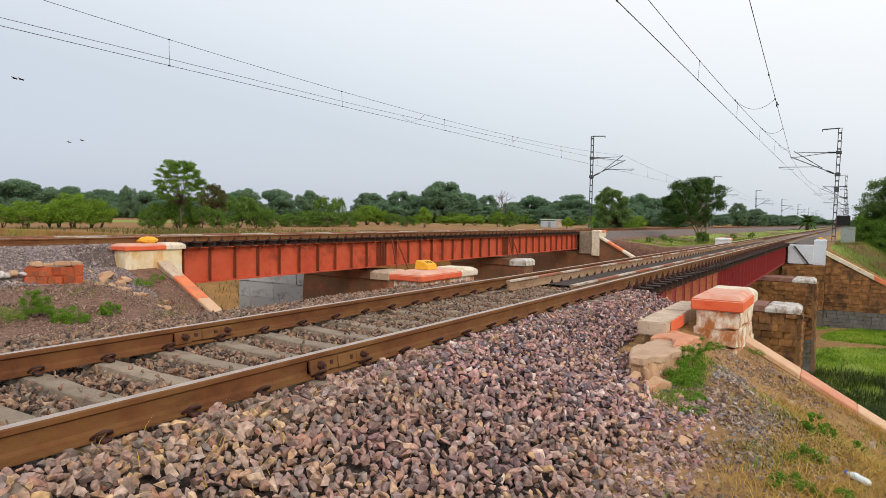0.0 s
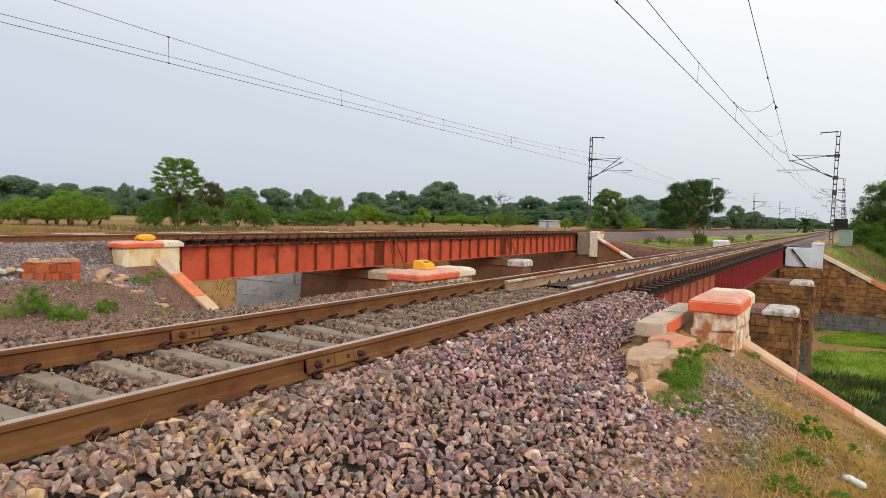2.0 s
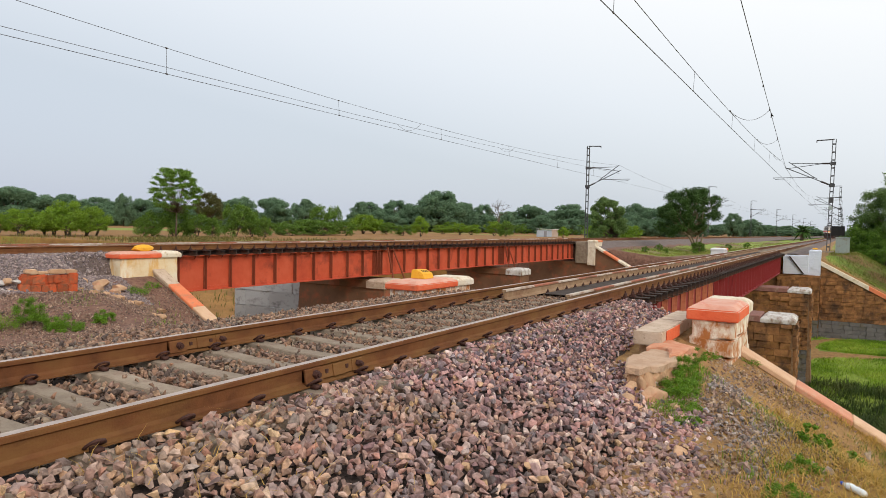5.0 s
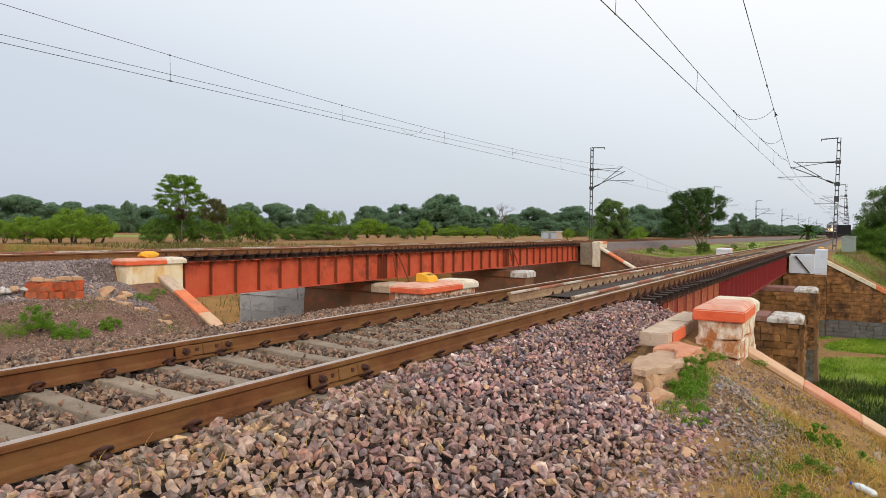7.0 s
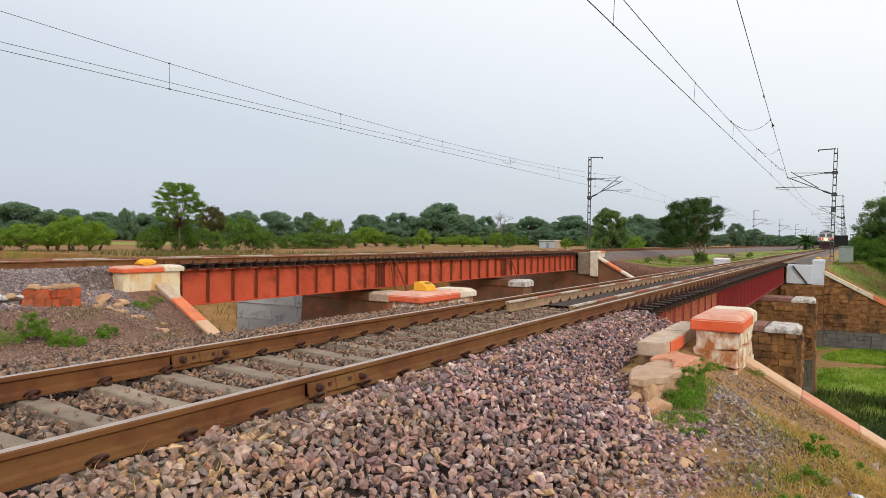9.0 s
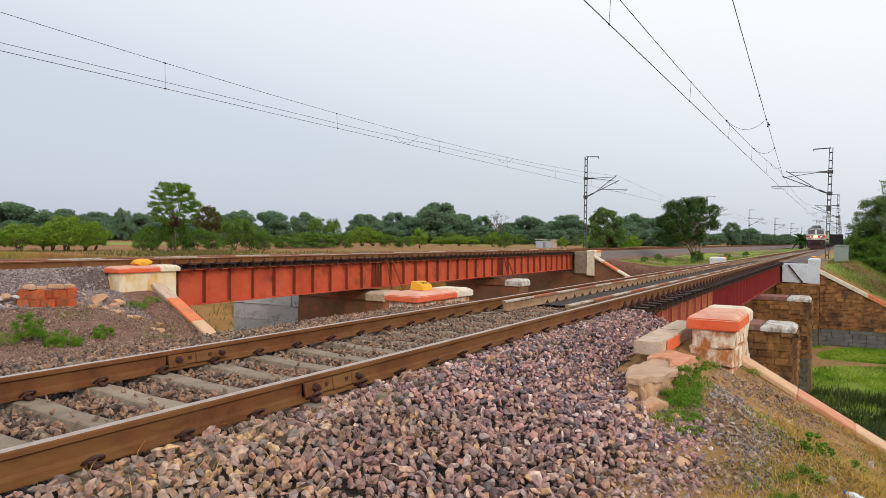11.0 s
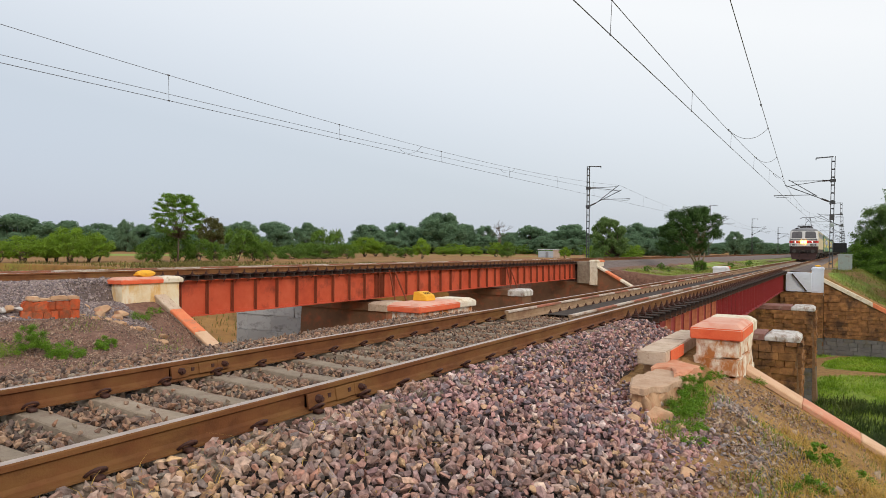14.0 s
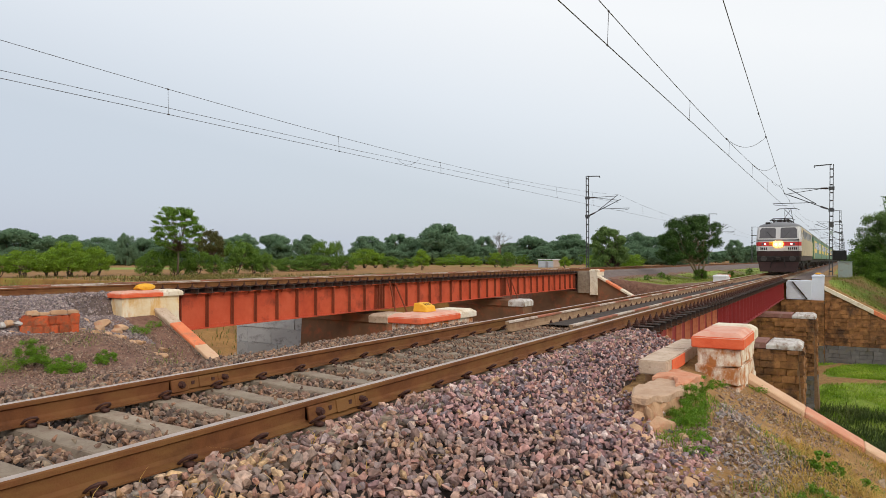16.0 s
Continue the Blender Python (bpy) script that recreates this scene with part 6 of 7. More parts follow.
for u, top, w, d, k in ((578, 351, 58, 161, 0), (600, 352, 26, 164, 1), (545, 374, 52, 154, 1), (505, 380, 44, 150, 0), (520, 384, 60, 147, 1), (618, 378, 40, 161, 0), (575, 378, 70, 154, 1), (720, 384, 34, 180, 0), (900, 376, 34, 216, 1), (690, 380, 30, 198, 0)):
    tree_at(u, top, w, d, BUSH[k], "mid green bush in the dry field", "shrub", "green bushes")
for u, top, w, d, k in ((648, 366, 60, 198, 0), (668, 372, 44, 202, 1), (750, 369, 36, 171, 1), (820, 381, 40, 234, 0), (840, 383, 40, 238, 1), (880, 377, 34, 225, 0), (1003, 386, 24, 216, 1), (790, 384, 40, 234, 1), (1060, 384, 50, 110, 0), (1125, 384, 50, 95, 0), (1100, 388, 40, 95, 1)):
    tree_at(u, top, w, d, THORN[k], "yellow-green thorn bush in the dry field", "shrub", "thorn bushes")
RTREE = tree_parts(81, 5.2, 2.3, .2, .14, 120, .5, 26000, .09, LEAF_B, BARK, .02, .85, stems=3, lobes=.5)
tree_at(1081, 336, 62, 80, RTREE, "bushy green tree behind the overhead-line mast")
# bare tree
bm = bmesh.new()
rb = random.Random(4)


def limb(p, d, r, n):
    q = p + d
    tube(bm, [p, (p + q) / 2 + Vector((rb.gauss(0, .05), rb.gauss(0, .05), 0)), q], [r, r * .8, r * .55], 5)
    if n:
        for _ in range(3):
            e = (d.normalized() + Vector((rb.gauss(0, .55), rb.gauss(0, .55), rb.gauss(.1, .3)))).normalized() * d.length * rb.uniform(.6, .8)
            limb(q, e, r * .55, n - 1)


limb(Vector((0, 0, -.2)), Vector((0, 0, 3.0)), .25, 5)
bt = thing("bare_tree", "leafless grey tree among the green woods", "tree", (*at_px(888, 300), float(ground_z(*at_px(888, 300)))))
bt.scale = (1.7, 1.7, 1.7)
part("trunk", bm, BARK, bt)

# right side: big tree, scrub
plant("tree", "large leafy tree with twisted trunk beyond the signal cabinet", BIGTREE[0], 7.75, 62.5, -1.9, 1.0, 1.04)
plant("tree", "leafy tree behind the signal cabinet", BIGTREE[1], 11.2, 66, -2.4, 2.6, 1.15)
plant("tree", "tall tree whose leaves overhang the bank", BIGTREE[0], 10.7, 50, -3.0, 4.0, 1.5)
plant("shrub", "mid green scrub beside the signal cabinet", BANKBUSH[1], 6.5, 61, None, .4, .8, "shrub", "bank scrub")
for k, (x, y, s) in enumerate(((6.4, 62, 1.1), (7.4, 61, .8), (7.4, 58, .6), (7.9, 64, 1.0), (8.4, 55.5, .6), (7.6, 53, .35), (7.0, 68, .8))):
    plant("shrub", "green scrub at the foot of the trees", BANKBUSH[k % 2], x, y, None, k, s, "shrub", "bank scrub")
for k, (x, y, s) in enumerate(((6.0, 22, .2), (7.6, 24, .25), (9.2, 21.5, .3), (8.6, 27, .2), (10.5, 25, .3), (6.4, 31, .28), (7.6, 29, .25))):
    plant("shrub", "low green scrub in the stream bed", BUSH[k % 2], x, y, None, k * 2.0, s, "shrub", "stream bed scrub")

plant("shrub", "small green scrub at the foot of the dark tree", BUSH[1], -6.1, 59.3, None, 1.0, .32, "shrub", "bank scrub")
for k, (x, y, q) in enumerate(((-8.3, 50, .16), (-7.4, 53, .12), (-5.4, 54, .14), (-8.6, 56, .18), (-4.6, 62, .16), (-5.2, 70, .2), (-7.0, 66, .18), (-4.4, 78, .2))):
    plant("shrub", "small green scrub on the bank between the tracks", SCRUB[k % 3], x, y, None, k * 1.3, q, "shrub", "bank scrub")
# date palm
pm = thing("palm_tree", "short date palm beside the line", "palm", (-4.6, 200, -.7))
pm.scale = (1.35, 1.35, 1.35)
bm = bmesh.new()
tube(bm, [(0, 0, -.2), (.1, 0, 1.0), (.1, .1, 2.0)], [.35, .33, .3], 8)
part("trunk", bm, BARK, pm)
bm = bmesh.new()
for k in range(46):
    a, el = 6.283 * k / 46 * 7.3, -.5 + 1.9 * ((k * .618) % 1)
    d = Vector((math.cos(a), math.sin(a), 0))
    pts = [Vector((.1, .1, 2.0)) + d * (2.3 * t * math.cos(el * (1 - .3 * t))) + Vector((0, 0, 2.3 * t * math.sin(el) - 1.0 * t * t)) for t in (0, .33, .66, 1)]
    s = Vector((-d.y, d.x, 0))
    for p, q, w0, w1 in zip(pts, pts[1:], (.1, .26, .22), (.26, .22, .03)):
        for side in (-1, 1):
            f = [bm.verts.new(v) for v in (p, p + s * side * w0 - Vector((0, 0, w0 * .5)), q + s * side * w1 - Vector((0, 0, w1 * .5)), q)]
            bm.faces.new(f)
part("fronds", bm, LEAF_D, pm)

# farm shed across the field
sx, sy = at_px(972, 230)
sh = thing("farm_shed", "low blue-grey shed with a pale flat roof across the field", "shed", (sx, sy, float(ground_z(sx, sy))))
sh.rotation_euler = (0, 0, radians(25))
sh.scale = (1.2, 1.2, 1.2)
part("wall", boxbm(-2.6, 1.6, -1.5, 1.5, 0, 1.9, .02), mat("blue-grey wall", [(.3, .35, .42), (.4, .44, .5)], scale=1), sh)
part("wall", boxbm(1.6, 3.4, -1.4, 1.4, 0, 2.2, .02), mat("brick wall", [(.4, .3, .24), (.5, .4, .33)], scale=1), sh)
part("roof", boxbm(-2.8, 3.6, -1.7, 1.7, 2.2, 2.32, .02), mat("pale sheet roof", [(.72, .72, .74), (.82, .82, .84)], scale=1), sh)
part("door", boxbm(-.6, .2, -1.56, -1.5, 0, 1.7), mat("dull door", [(.2, .2, .22), (.26, .26, .28)], scale=1), sh)

# rough growth between the far track and the fields
rng = np.random.default_rng(21)
n = 30000
x, y = rng.uniform(-60, -19.0, n), rng.uniform(10, 90, n)
k = rng.random(n) < np.clip(.4 + .8 * mottle(x, y, 8, 5.0), .1, 1) * np.clip((-x - 17) / 8, 0, 1)
x, y = x[k], y[k]
blades("field_grass", x, y, ground_z(x, y), .5, .6, .03, mat("olive rank grass", [(.1, .11, .025), (.2, .17, .05)], rough=.8, bump=0, vary=.35, island=True, thin=.3), "rank olive grass beside the field", 12)
n = 60000
a, q = rng.uniform(radians(2), radians(74), n), rng.uniform(62, 112, n)
x, y = EYE[0] - np.sin(a) * q, EYE[1] + np.cos(a) * q
k = (rng.random(n) < np.clip(.35 + .9 * mottle(x, y, 9, 2.0), .05, 1)) & (x < -22)
x, y = x[k], y[k]
blades("field_grass", x, y, ground_z(x, y), .55, .7, .045, mat("brown-green rank grass", [(.075, .085, .02), (.15, .135, .04), (.24, .17, .055)], rough=.85, bump=0, scale=.15, contrast=.18, vary=.35, island=True, thin=.3), "rank brown-green growth along the field's near edge", 17)
n = 9000
x, y = rng.uniform(-60, -19.5, n), rng.uniform(55, 140, n)
k = rng.random(n) < np.clip(-.25 + 1.1 * lumps(x, y, 8, 9.0), 0, 1)
x, y = x[k], y[k]
blades("field_grass", x, y, ground_z(x, y), .5, .6, .04, GREENGRASS, "rank green grass beside the field", 13)
# ---------- train ----------
T_WHITE = mat("dusty white loco paint", [(.5, .49, .5), (.66, .65, .66)], rough=.45, scale=2, bump=.03, stain=(.5, .46, .4), stain_scale=1.5, stain_at=.58)
T_RED = mat("red stripe paint", [(.55, .03, .03), (.62, .05, .045)], rough=.45, scale=2, bump=.02)
T_GREY = mat("grey cab roof paint", [(.16, .165, .18), (.23, .235, .25)], rough=.5, scale=2, bump=.05)
T_CREAM = mat("grimy cream side paint", [(.44, .34, .2), (.58, .47, .29)], rough=.5, scale=1.5, bump=.03, stain=(.36, .28, .2), stain_scale=1.2)
T_BUFFER = mat("worn dark buffer steel", [(.03, .026, .026), (.075, .065, .06)], rough=.5, bump=.05)
T_DARK = mat("grimy dark underframe", [(.012, .01, .01), (.035, .025, .022)], rough=.75, scale=4, bump=.2)
T_MAROON = mat("grimy maroon apron", [(.026, .011, .01), (.055, .022, .019)], rough=.65, scale=3, bump=.1)
# the sky's reflection in the panes is put into this grey base colour
T_GLASS = mat("dark windscreen glass", [(.085, .08, .09), (.13, .125, .135)], rough=.12, bump=0)
T_GREEN = mat("green coach paint", [(.04, .12, .07), (.06, .17, .1)], rough=.45, scale=1, bump=.02, stain=(.05, .1, .06), stain_scale=1)
T_YELLOW = mat("yellow coach panel", [(.6, .4, .03), (.7, .48, .05)], rough=.45, scale=1, bump=.02)
T_ROOF = mat("dull coach roof", [(.16, .18, .15), (.24, .26, .22)], rough=.6, scale=1, bump=.05)
LAMP = mat("lit headlamp", [(1, .7, .3), (1, .75, .35)], bump=0, emit=((1.0, .45, .06), 6.0))
LAMP_HOT = mat("lit headlamp core", [(1, .9, .6), (1, .9, .6)], bump=0, emit=((1.0, .5, .12), 110))
LAMP_W = mat("lit marker lamp", [(1, 1, 1), (1, 1, 1)], bump=0, emit=((.95, .97, 1.0), 2.5))


def shell(bm, sections, close=True):
    """Skin over sections of equal point count."""
    rings = [[bm.verts.new(p) for p in s] for s in sections]
    for r, s in zip(rings, rings[1:]):
        for i in range(len(r)):
            bm.faces.new((r[i], r[(i + 1) % len(r)], s[(i + 1) % len(s)], s[i]))
    if close:
        bm.faces.new(rings[0][::-1]), bm.faces.new(rings[-1])
    bmesh.ops.recalc_face_normals(bm, faces=bm.faces[:])
    return bm


def disc(bm, x, y, z, r, depth=.06, seg=16):
    bmesh.ops.create_cone(bm, cap_ends=True, segments=seg, radius1=r, radius2=r, depth=depth, matrix=Matrix.Translation((x, y, z)) @ Matrix.Rotation(radians(90), 4, "X"))
    return bm


def bogie(parent, y, wheels, gap):
    bg = part("bogie", boxbm(-1.2, 1.2, y - gap * (wheels - 1) / 2 - .7, y + gap * (wheels - 1) / 2 + .7, .55, .95, .05), T_DARK, parent)
    for k in range(wheels):
        for s in (-1, 1):
            b = bmesh.new()
            bmesh.ops.create_cone(b, cap_ends=True, segments=20, radius1=.54, radius2=.54, depth=.13, matrix=Matrix.Translation((s * .84, y + gap * (k - (wheels - 1) / 2), .54)) @ Matrix.Rotation(radians(90), 4, "Y"))
            part("wheel", b, T_DARK, bg)
            part("axle_box", boxbm(*sorted((s * 1.05, s * 1.35)), y + gap * (k - (wheels - 1) / 2) - .2, y + gap * (k - (wheels - 1) / 2) + .2, .4, .72, .03), T_DARK, bg)
    return bg


def locomotive():
    lo = thing("locomotive", "white electric locomotive with a red stripe and lit headlamp", "locomotive", (0, 346, 0))

    def band(name, z0, z1, material, y0=0.0, y1=19.6, w=1.53, label="", taper=.1):
        b = bmesh.new()
        o = [(-w + .12, y0), (w - .12, y0), (w, y0 + .14), (w, y1), (-w, y1), (-w, y0 + .14)]
        shell(b, [[(x, y, z) for x, y in o] for z in (z0, z1)])
        return part(name, b, material, lo, label)

    band("apron", .95, 1.6, T_MAROON, .02, w=1.5, label="grimy maroon lower front")
    band("lower_band", 1.6, 1.94, T_WHITE)
    band("red_stripe", 1.94, 2.2, T_RED, -.004, w=1.534)
    band("upper_band", 2.2, 2.42, T_WHITE)
    # cab front above the waist leans back to the roof
    b = bmesh.new()
    lowr = [(-1.41, 0.0, 2.42), (1.41, 0.0, 2.42), (1.53, .14, 2.42), (1.53, 2.2, 2.42), (-1.53, 2.2, 2.42), (-1.53, .14, 2.42)]
    high = [(-1.33, .3, 3.36), (1.33, .3, 3.36), (1.45, .44, 3.36), (1.45, 2.2, 3.36), (-1.45, 2.2, 3.36), (-1.45, .44, 3.36)]
    part("cab", shell(b, [lowr, high]), T_WHITE, lo)
    b = bmesh.new()
    shell(b, [[(-1.53, 2.2, 2.42), (1.53, 2.2, 2.42), (1.53, 19.6, 2.42), (-1.53, 19.6, 2.42)], [(-1.45, 2.2, 3.4), (1.45, 2.2, 3.4), (1.45, 19.6, 3.4), (-1.45, 19.6, 3.4)]])
    part("side_wall", b, T_CREAM, lo, "grimy cream body side")
    for s in (-1, 1):
        b = bmesh.new()
        box(b, *sorted((s * 1.531, s * 1.54)), .9, 19.5, 1.3, 2.42)
        part("side_panel", b, T_CREAM, lo)
        # windscreen in its frame
        b = bmesh.new()
        o = [(s * .16, 2.46), (s * 1.3, 2.46), (s * 1.26, 3.14), (s * 1.14, 3.3), (s * .26, 3.3), (s * .16, 3.2)]
        y = lambda z: .3 * (z - 2.42) / .94 - .018
        f = [b.verts.new((x, y(z), z)) for x, z in o] + [b.verts.new((x, y(z) + .05, z)) for x, z in o]
        b.faces.new(f[:6]), b.faces.new(f[:5:-1])
        for i in range(6):
            b.faces.new((f[i], f[(i + 1) % 6], f[6 + (i + 1) % 6], f[6 + i]))
        bmesh.ops.recalc_face_normals(b, faces=b.faces[:])
        part("windscreen", bevelled(b, .012), T_GLASS, lo)
        b = bmesh.new()
        bar(b, (s * .35, y(2.5) - .03, 2.5), (s * .75, y(2.95) - .03, 2.95), .02)
        part("wiper", b, T_DARK, lo)
        part("marker_light", disc(bmesh.new(), s * .9, -.03, 2.06, .06), LAMP_W, lo, "lit white marker lamp")
        part("marker_light", disc(bmesh.new(), s * 1.08, -.02, 2.06, .075), T_GLASS, lo)
        bf = part("buffer", disc(bmesh.new(), s * .98, -.36, 1.1, .21, .06, 20), T_BUFFER, lo)
        part("buffer_shank", disc(bmesh.new(), s * .98, -.16, 1.1, .11, .36, 12), T_DARK, bf)
        b = bmesh.new()
        for z in (1.55, 2.35):
            tube(b, [(s * 1.44, -.03, z), (s * 1.2, -.06, z)], .014, 5)
        tube(b, [(s * 1.4, -.06, 1.5), (s * 1.4, -.06, 2.4)], .014, 5)
        part("handrail", b, T_DARK, lo)
        part("cab_door", boxbm(*sorted((s * 1.5, s * 1.552)), 1.55, 2.2, 1.25, 3.1, .01), T_CREAM, lo)
        part("door_window", boxbm(*sorted((s * 1.5, s * 1.556)), 1.66, 2.1, 2.4, 2.95, .01), T_GLASS, lo)
        for k in range(6):
            part("side_grille", boxbm(*sorted((s * 1.44, s * 1.53)), 4 + 2.4 * k, 5.6 + 2.4 * k, 2.5, 3.2, .01), T_GREY, lo)
    # headlamp pair
    hl = part("headlamp", boxbm(-.3, .3, -.06, .02, 1.9, 2.2, .03), T_GREY, lo)
    for s in (-1, 1):
        # lens wider than its housing, so its size carries the lamp's glare
        part("lens", disc(bmesh.new(), s * .15, -.075, 2.05, .21), LAMP, hl, "glowing amber lens, oversized for its glare")
        part("bulb", disc(bmesh.new(), s * .14, -.11, 2.05, .06, .03), LAMP_HOT, hl)
    for s, n in ((-1, 4), (1, 5)):
        for k in range(n):
            part("number_bar", boxbm(s * .95 - .28 + .13 * k, s * .95 - .2 + .13 * k, -.016, .0, 1.68, 1.84), T_DARK, lo)
    part("grey_stripe", boxbm(-1.4, 1.4, -.012, .0, 2.27, 2.37, .004), T_GREY, lo, "dull grey stripe below the windscreens")
    part("front_panel", boxbm(-.62, -.3, -.02, .0, 2.03, 2.2, .004), YELLOW, lo, "small yellow panel")
    part("buffer_beam", boxbm(-1.45, 1.45, -.08, .3, .85, 1.3, .03), T_DARK, lo)
    b = bmesh.new()
    shell(b, [[(-1.4, -.05, .88), (1.4, -.05, .88), (1.4, .5, .88), (-1.4, .5, .88)], [(-1.25, -.25, .11), (1.25, -.25, .11), (1.25, .4, .11), (-1.25, .4, .11)]])
    part("cattle_guard", b, T_MAROON, lo, "dark maroon cattle guard")
    part("coupler", boxbm(-.16, .16, -.5, .1, .95, 1.2, .04), T_DARK, lo)
    for s in (-1, 1):
        b = bmesh.new()
        tube(b, [(s * .4, -.1, 1.1), (s * .42, -.32, .85), (s * .5, -.26, .5), (s * .55, -.1, .4)], .03, 6)
        part("brake_hose", b, T_DARK, lo)
    # roof
    b = bmesh.new()
    arc = [(-1.45, 3.36), (-1.36, 3.56), (-1.05, 3.68), (-.5, 3.76), (0, 3.78), (.5, 3.76), (1.05, 3.68), (1.36, 3.56), (1.45, 3.36)]
    shell(b, [[(x * .94, .32, 3.36 + (z - 3.36) * .25) for x, z in arc], [(x, 1.3, z) for x, z in arc], [(x, 19.6, z) for x, z in arc]])
    part("roof", b, T_GREY, lo, "dull grey roof", True)
    for y in (2.2, 3.4, 5.0):
        b = bmesh.new()
        tube(b, [(-.8, y, 3.7), (-.7, y, 4.0), (.7, y, 4.0), (.8, y, 3.7)], .035, 6)
        part("roof_rail", b, T_DARK, lo)
    for k in range(5):
        b = bmesh.new()
        tube(b, [(-.5 + .25 * k, 2.8 + .3 * (k % 2), 3.7), (-.5 + .25 * k, 2.8 + .3 * (k % 2), 4.1)], [.09, .06], 8)
        part("roof_insulator", b, T_DARK, lo)
    part("roof_box", boxbm(-.6, .6, 6.5, 9.5, 3.7, 4.0, .05), T_DARK, lo)
    part("horn", boxbm(-.95, -.6, .9, 1.3, 3.6, 3.78, .03), T_DARK, lo)

    def pantograph(y, head):
        b = bmesh.new()
        knee = (y + (.9 if head > 5 else 1.5), (4.1 + head) / 2)
        for s in (-.5, .5):
            bar(b, (s, y, 4.05), (s * .6, knee[0], knee[1]), .05)
            bar(b, (s * .6, knee[0], knee[1]), (s * .5, y, head - .06), .035)
            bar(b, (s, y + 2.2, 4.05), (s * .6, knee[0], knee[1]), .04) if head < 5 else bar(b, (s * .6, knee[0], knee[1]), (-s * .5, y, head - .06), .03)
        for q in (-.12, .12):
            tube(b, [(-.92, y + q, head - .16), (-.68, y + q, head), (.68, y + q, head), (.92, y + q, head - .16)], .025, 6)
        bar(b, (-.6, y, 4.02), (.6, y, 4.02), .06)
        part("pantograph", b, T_DARK, lo)

    for ob in lo.children_recursive:                      # the body above the frame is stretched upward to fit the camera's view
        for v in ob.data.vertices:
            if v.co.z > .95 and not ob.name.startswith(("buffer", "coupler", "brake_hose")):
                v.co.z = .95 + (v.co.z - .95) * 1.14 if v.co.z < 2.46 else 2.671 + (v.co.z - 2.46) * .97
    pantograph(10.0, 5.6)
    pantograph(4.2, 4.4)
    bogie(lo, 4.2, 3, 1.9), bogie(lo, 15.4, 3, 1.9)
    part("underframe", boxbm(-1.35, 1.35, .4, 19.4, .9, 1.1), T_DARK, lo)
    part("transformer_tank", boxbm(-1.2, 1.2, 7.8, 11.8, .35, .92, .06), T_DARK, lo)
    return lo


def coach():
    co = thing("passenger_coach", "green passenger coach with yellow window panels", "railway coach", (0, 0, 0), "coaches")
    part("side_wall", boxbm(-1.6, 1.6, 0, 23.3, 1.1, 3.3, .03), T_GREEN, co)
    b = bmesh.new()
    arc = [(-1.6, 3.3), (-1.5, 3.6), (-1.15, 3.85), (-.5, 4.0), (0, 4.03), (.5, 4.0), (1.15, 3.85), (1.5, 3.6), (1.6, 3.3)]
    shell(b, [[(x, y, z) for x, z in arc] for y in (.02, 23.28)])
    part("roof", b, T_ROOF, co, "dull ribbed roof", True)
    for s in (-1, 1):
        for y0, y1 in ((2.6, 8.2), (15.2, 20.6)):
            part("yellow_panel", boxbm(*sorted((s * 1.6, s * 1.606)), y0, y1, 1.75, 3.0), T_YELLOW, co)
        for k in range(9):
            part("coach_window", boxbm(*sorted((s * 1.59, s * 1.612)), 3.0 + 2.0 * k, 4.3 + 2.0 * k, 2.15, 2.85, .01), T_GLASS, co)
        for y in (.5, 21.9):
            part("coach_door", boxbm(*sorted((s * 1.59, s * 1.61)), y, y + .9, 1.15, 3.1, .01), T_YELLOW if y < 1 else T_GREEN, co)
    part("underframe", boxbm(-1.3, 1.3, .3, 23, .75, 1.12, .03), T_DARK, co)
    bogie(co, 3.6, 2, 2.6), bogie(co, 19.7, 2, 2.6)
    return co


LOCO = locomotive()
first = coach()
COACHES = [first] + [copy_thing(first, Matrix()) for _ in range(9)]

# ---------- birds ----------
FEATHER = mat("dark feathers", [(.012, .012, .014), (.03, .028, .03)], rough=.6, bump=0)


def bird(label):
    bd = thing("bird", label, "bird", (0, 0, 0), "birds")
    b = bmesh.new()
    tube(b, [(0, -.14, 0), (0, -.1, .01), (0, -.03, .015), (0, .07, .01), (0, .11, .03), (0, .15, .035), (0, .185, .03)], [.012, .03, .05, .045, .03, .026, .004], 8)
    part("bird_body", b, FEATHER, bd, smooth=True)
    for s in (-1, 1):
        b = bmesh.new()
        v = [(0, .06, .03), (s * .14, .08, .06), (s * .3, .02, .03), (s * .26, -.03, .025), (s * .12, -.05, .045), (0, -.05, .025)]
        up, dn = [b.verts.new(p) for p in v], [b.verts.new((p[0], p[1], p[2] - .008)) for p in v]
        b.faces.new(up), b.faces.new(dn[::-1])
        for i in range(6):
            b.faces.new((up[i], dn[i], dn[(i + 1) % 6], up[(i + 1) % 6]))
        bmesh.ops.recalc_face_normals(b, faces=b.faces[:])
        part("wing", b, FEATHER, bd)
    b = bmesh.new()
    box(b, -.035, .035, -.24, -.12, -.004, .006)
    part("tail", b, FEATHER, bd)
    return bd


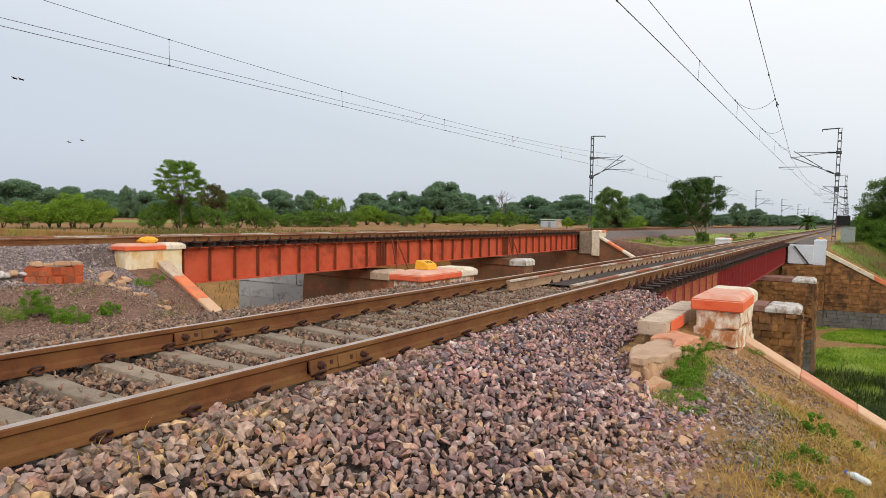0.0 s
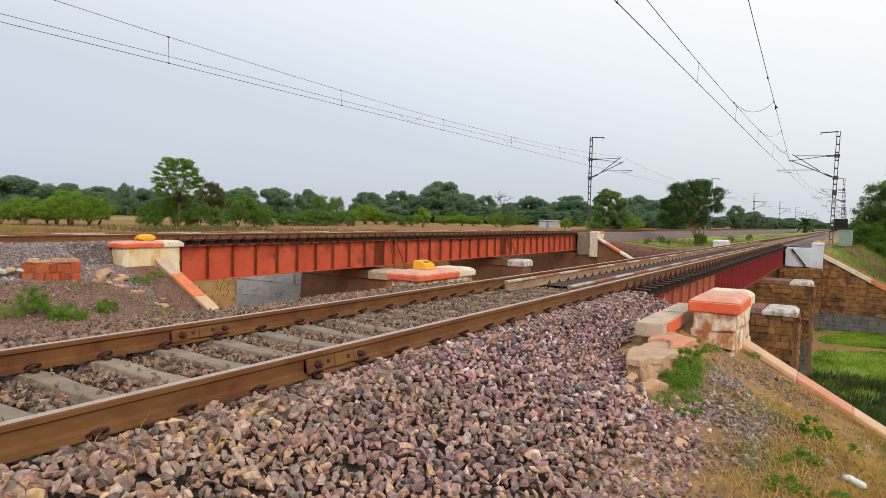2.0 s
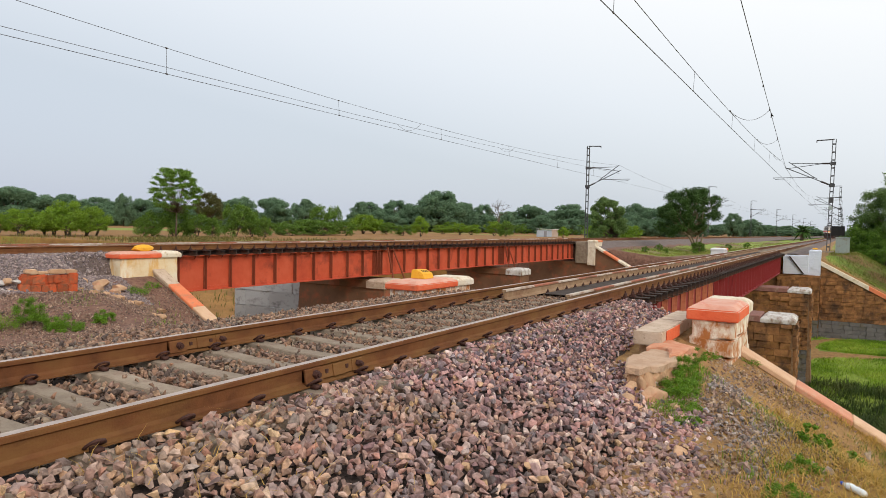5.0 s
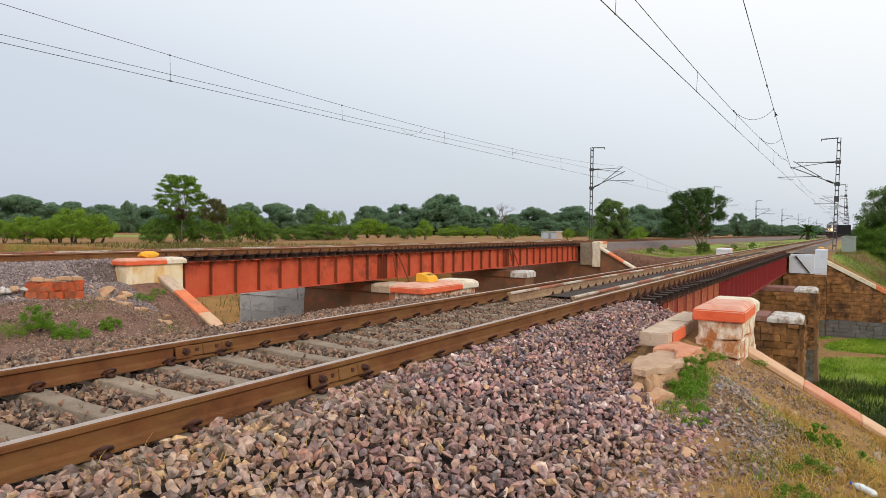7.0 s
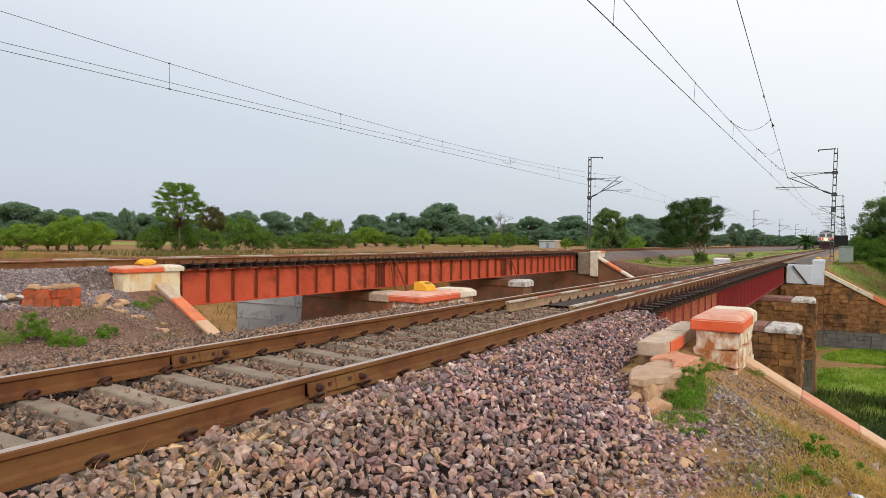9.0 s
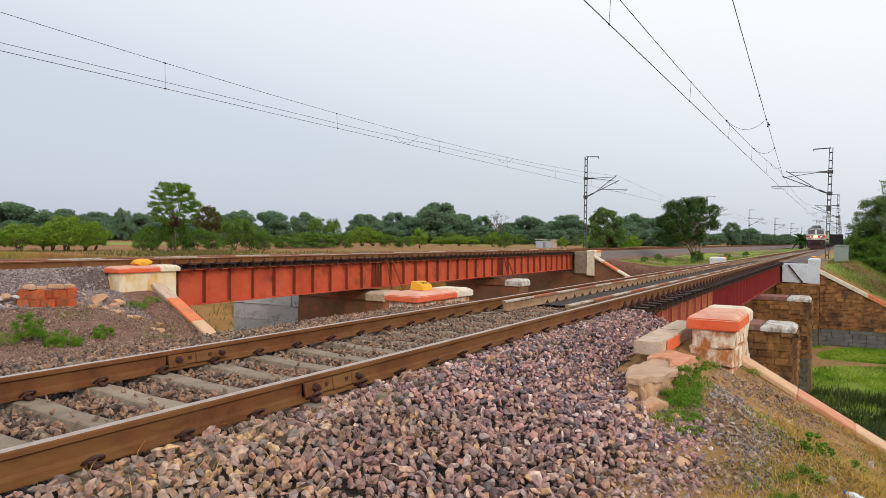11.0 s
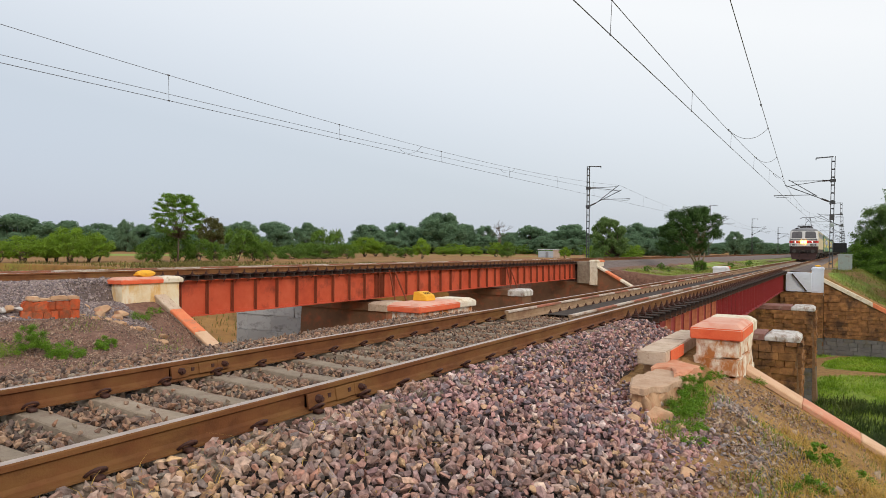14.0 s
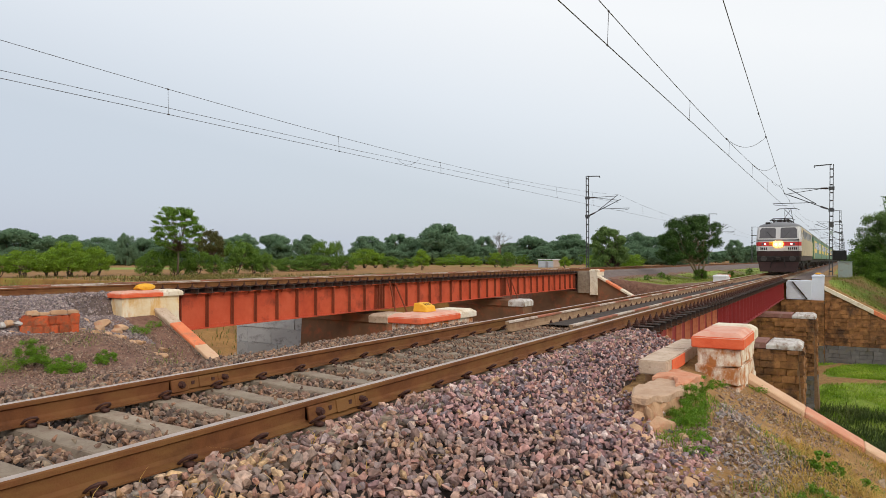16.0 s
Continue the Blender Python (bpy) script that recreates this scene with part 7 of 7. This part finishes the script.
# ---------- what moves ----------
def along(u, v, d):
    """A spot in the sky of the opening view at distance d."""
    m = pose(*EYE, 90 - 2.73, 0, 31.48) @ pose(0, 0, 0, 0, 0, 1.0)
    return Vector(EYE) + (m.to_3x3() @ Vector(((u - 784) / 1162, (441 - v) / 1162, -1))) * d


PERCHED = bird("small dark bird that leaves its wire perch and flies off")
PERCHED.scale = (.6, .6, .6)
FLOCK = [bird("small dark bird flying across the hazy sky") for _ in range(4)]


def motions():
    speed, end = 16.9, 56.3
    times = [0.25 * k for k in range(65)]

    def on_track(y):
        return pose(float(near_bend(y)), y, 0, 0, 0, -0.315 if y > 45 else 0)

    walk(LOCO, [(t, on_track(end + speed * (16 - t))) for t in times])
    for k, c in enumerate(COACHES):
        walk(c, [(t, on_track(end + speed * (16 - t) + 20.2 + 24.0 * k)) for t in times])
    # the perched bird
    seat = (1.29, 34.2, 6.57)
    path = [(0, pose(*seat, 60, 0, 200)), (6, pose(*seat, 60, 0, 200)), (13.0, pose(*seat, 60, 0, 200))]
    for t, q in ((13.2, (1.6, 34.1, 6.45)), (13.4, (2.3, 33.9, 6.3)), (13.6, (3.0, 33.5, 5.75)), (13.8, (5.4, 33, 5.2)), (14.1, (10, 32, 4.5)), (16.0, (40, 28, 3.0))):
        path.append((t, pose(*q, 0, 20 * math.sin(t * 20), 265)))
    walk(PERCHED, path)
    for w, side in zip([c for c in PERCHED.children if c.name.startswith("wing")], (-1, 1)):
        fold = pose(0, -.03, 0, 0, side * 78, 0)
        walk(w, [(0, fold), (6, fold), (13.0, fold)] + [(13.1 + .1 * k, pose(0, 0, 0, 0, side * (38 if k % 2 else -30), 0)) for k in range(10)] + [(16, pose(0, 0, 0, 0, 0, 0))])
    for b, (u, v, du, dv, d) in zip(FLOCK, ((25, 139, -240, -20, 45), (37, 141, -240, -20, 45), (122, 252, -225, -28, 62), (145, 249, -245, -14, 62))):
        rows = []
        for t in (0, .3, .6, 1.2, 4, 10, 16):
            s = t if t < 1.2 else 1.2 + (t - 1.2) * .15
            p = along(u + du * s, v + dv * s, d)
            rows.append((t, Matrix.Translation(p) @ pose(0, 0, 0, 0, 12, 115)))
        walk(b, rows)


motions()
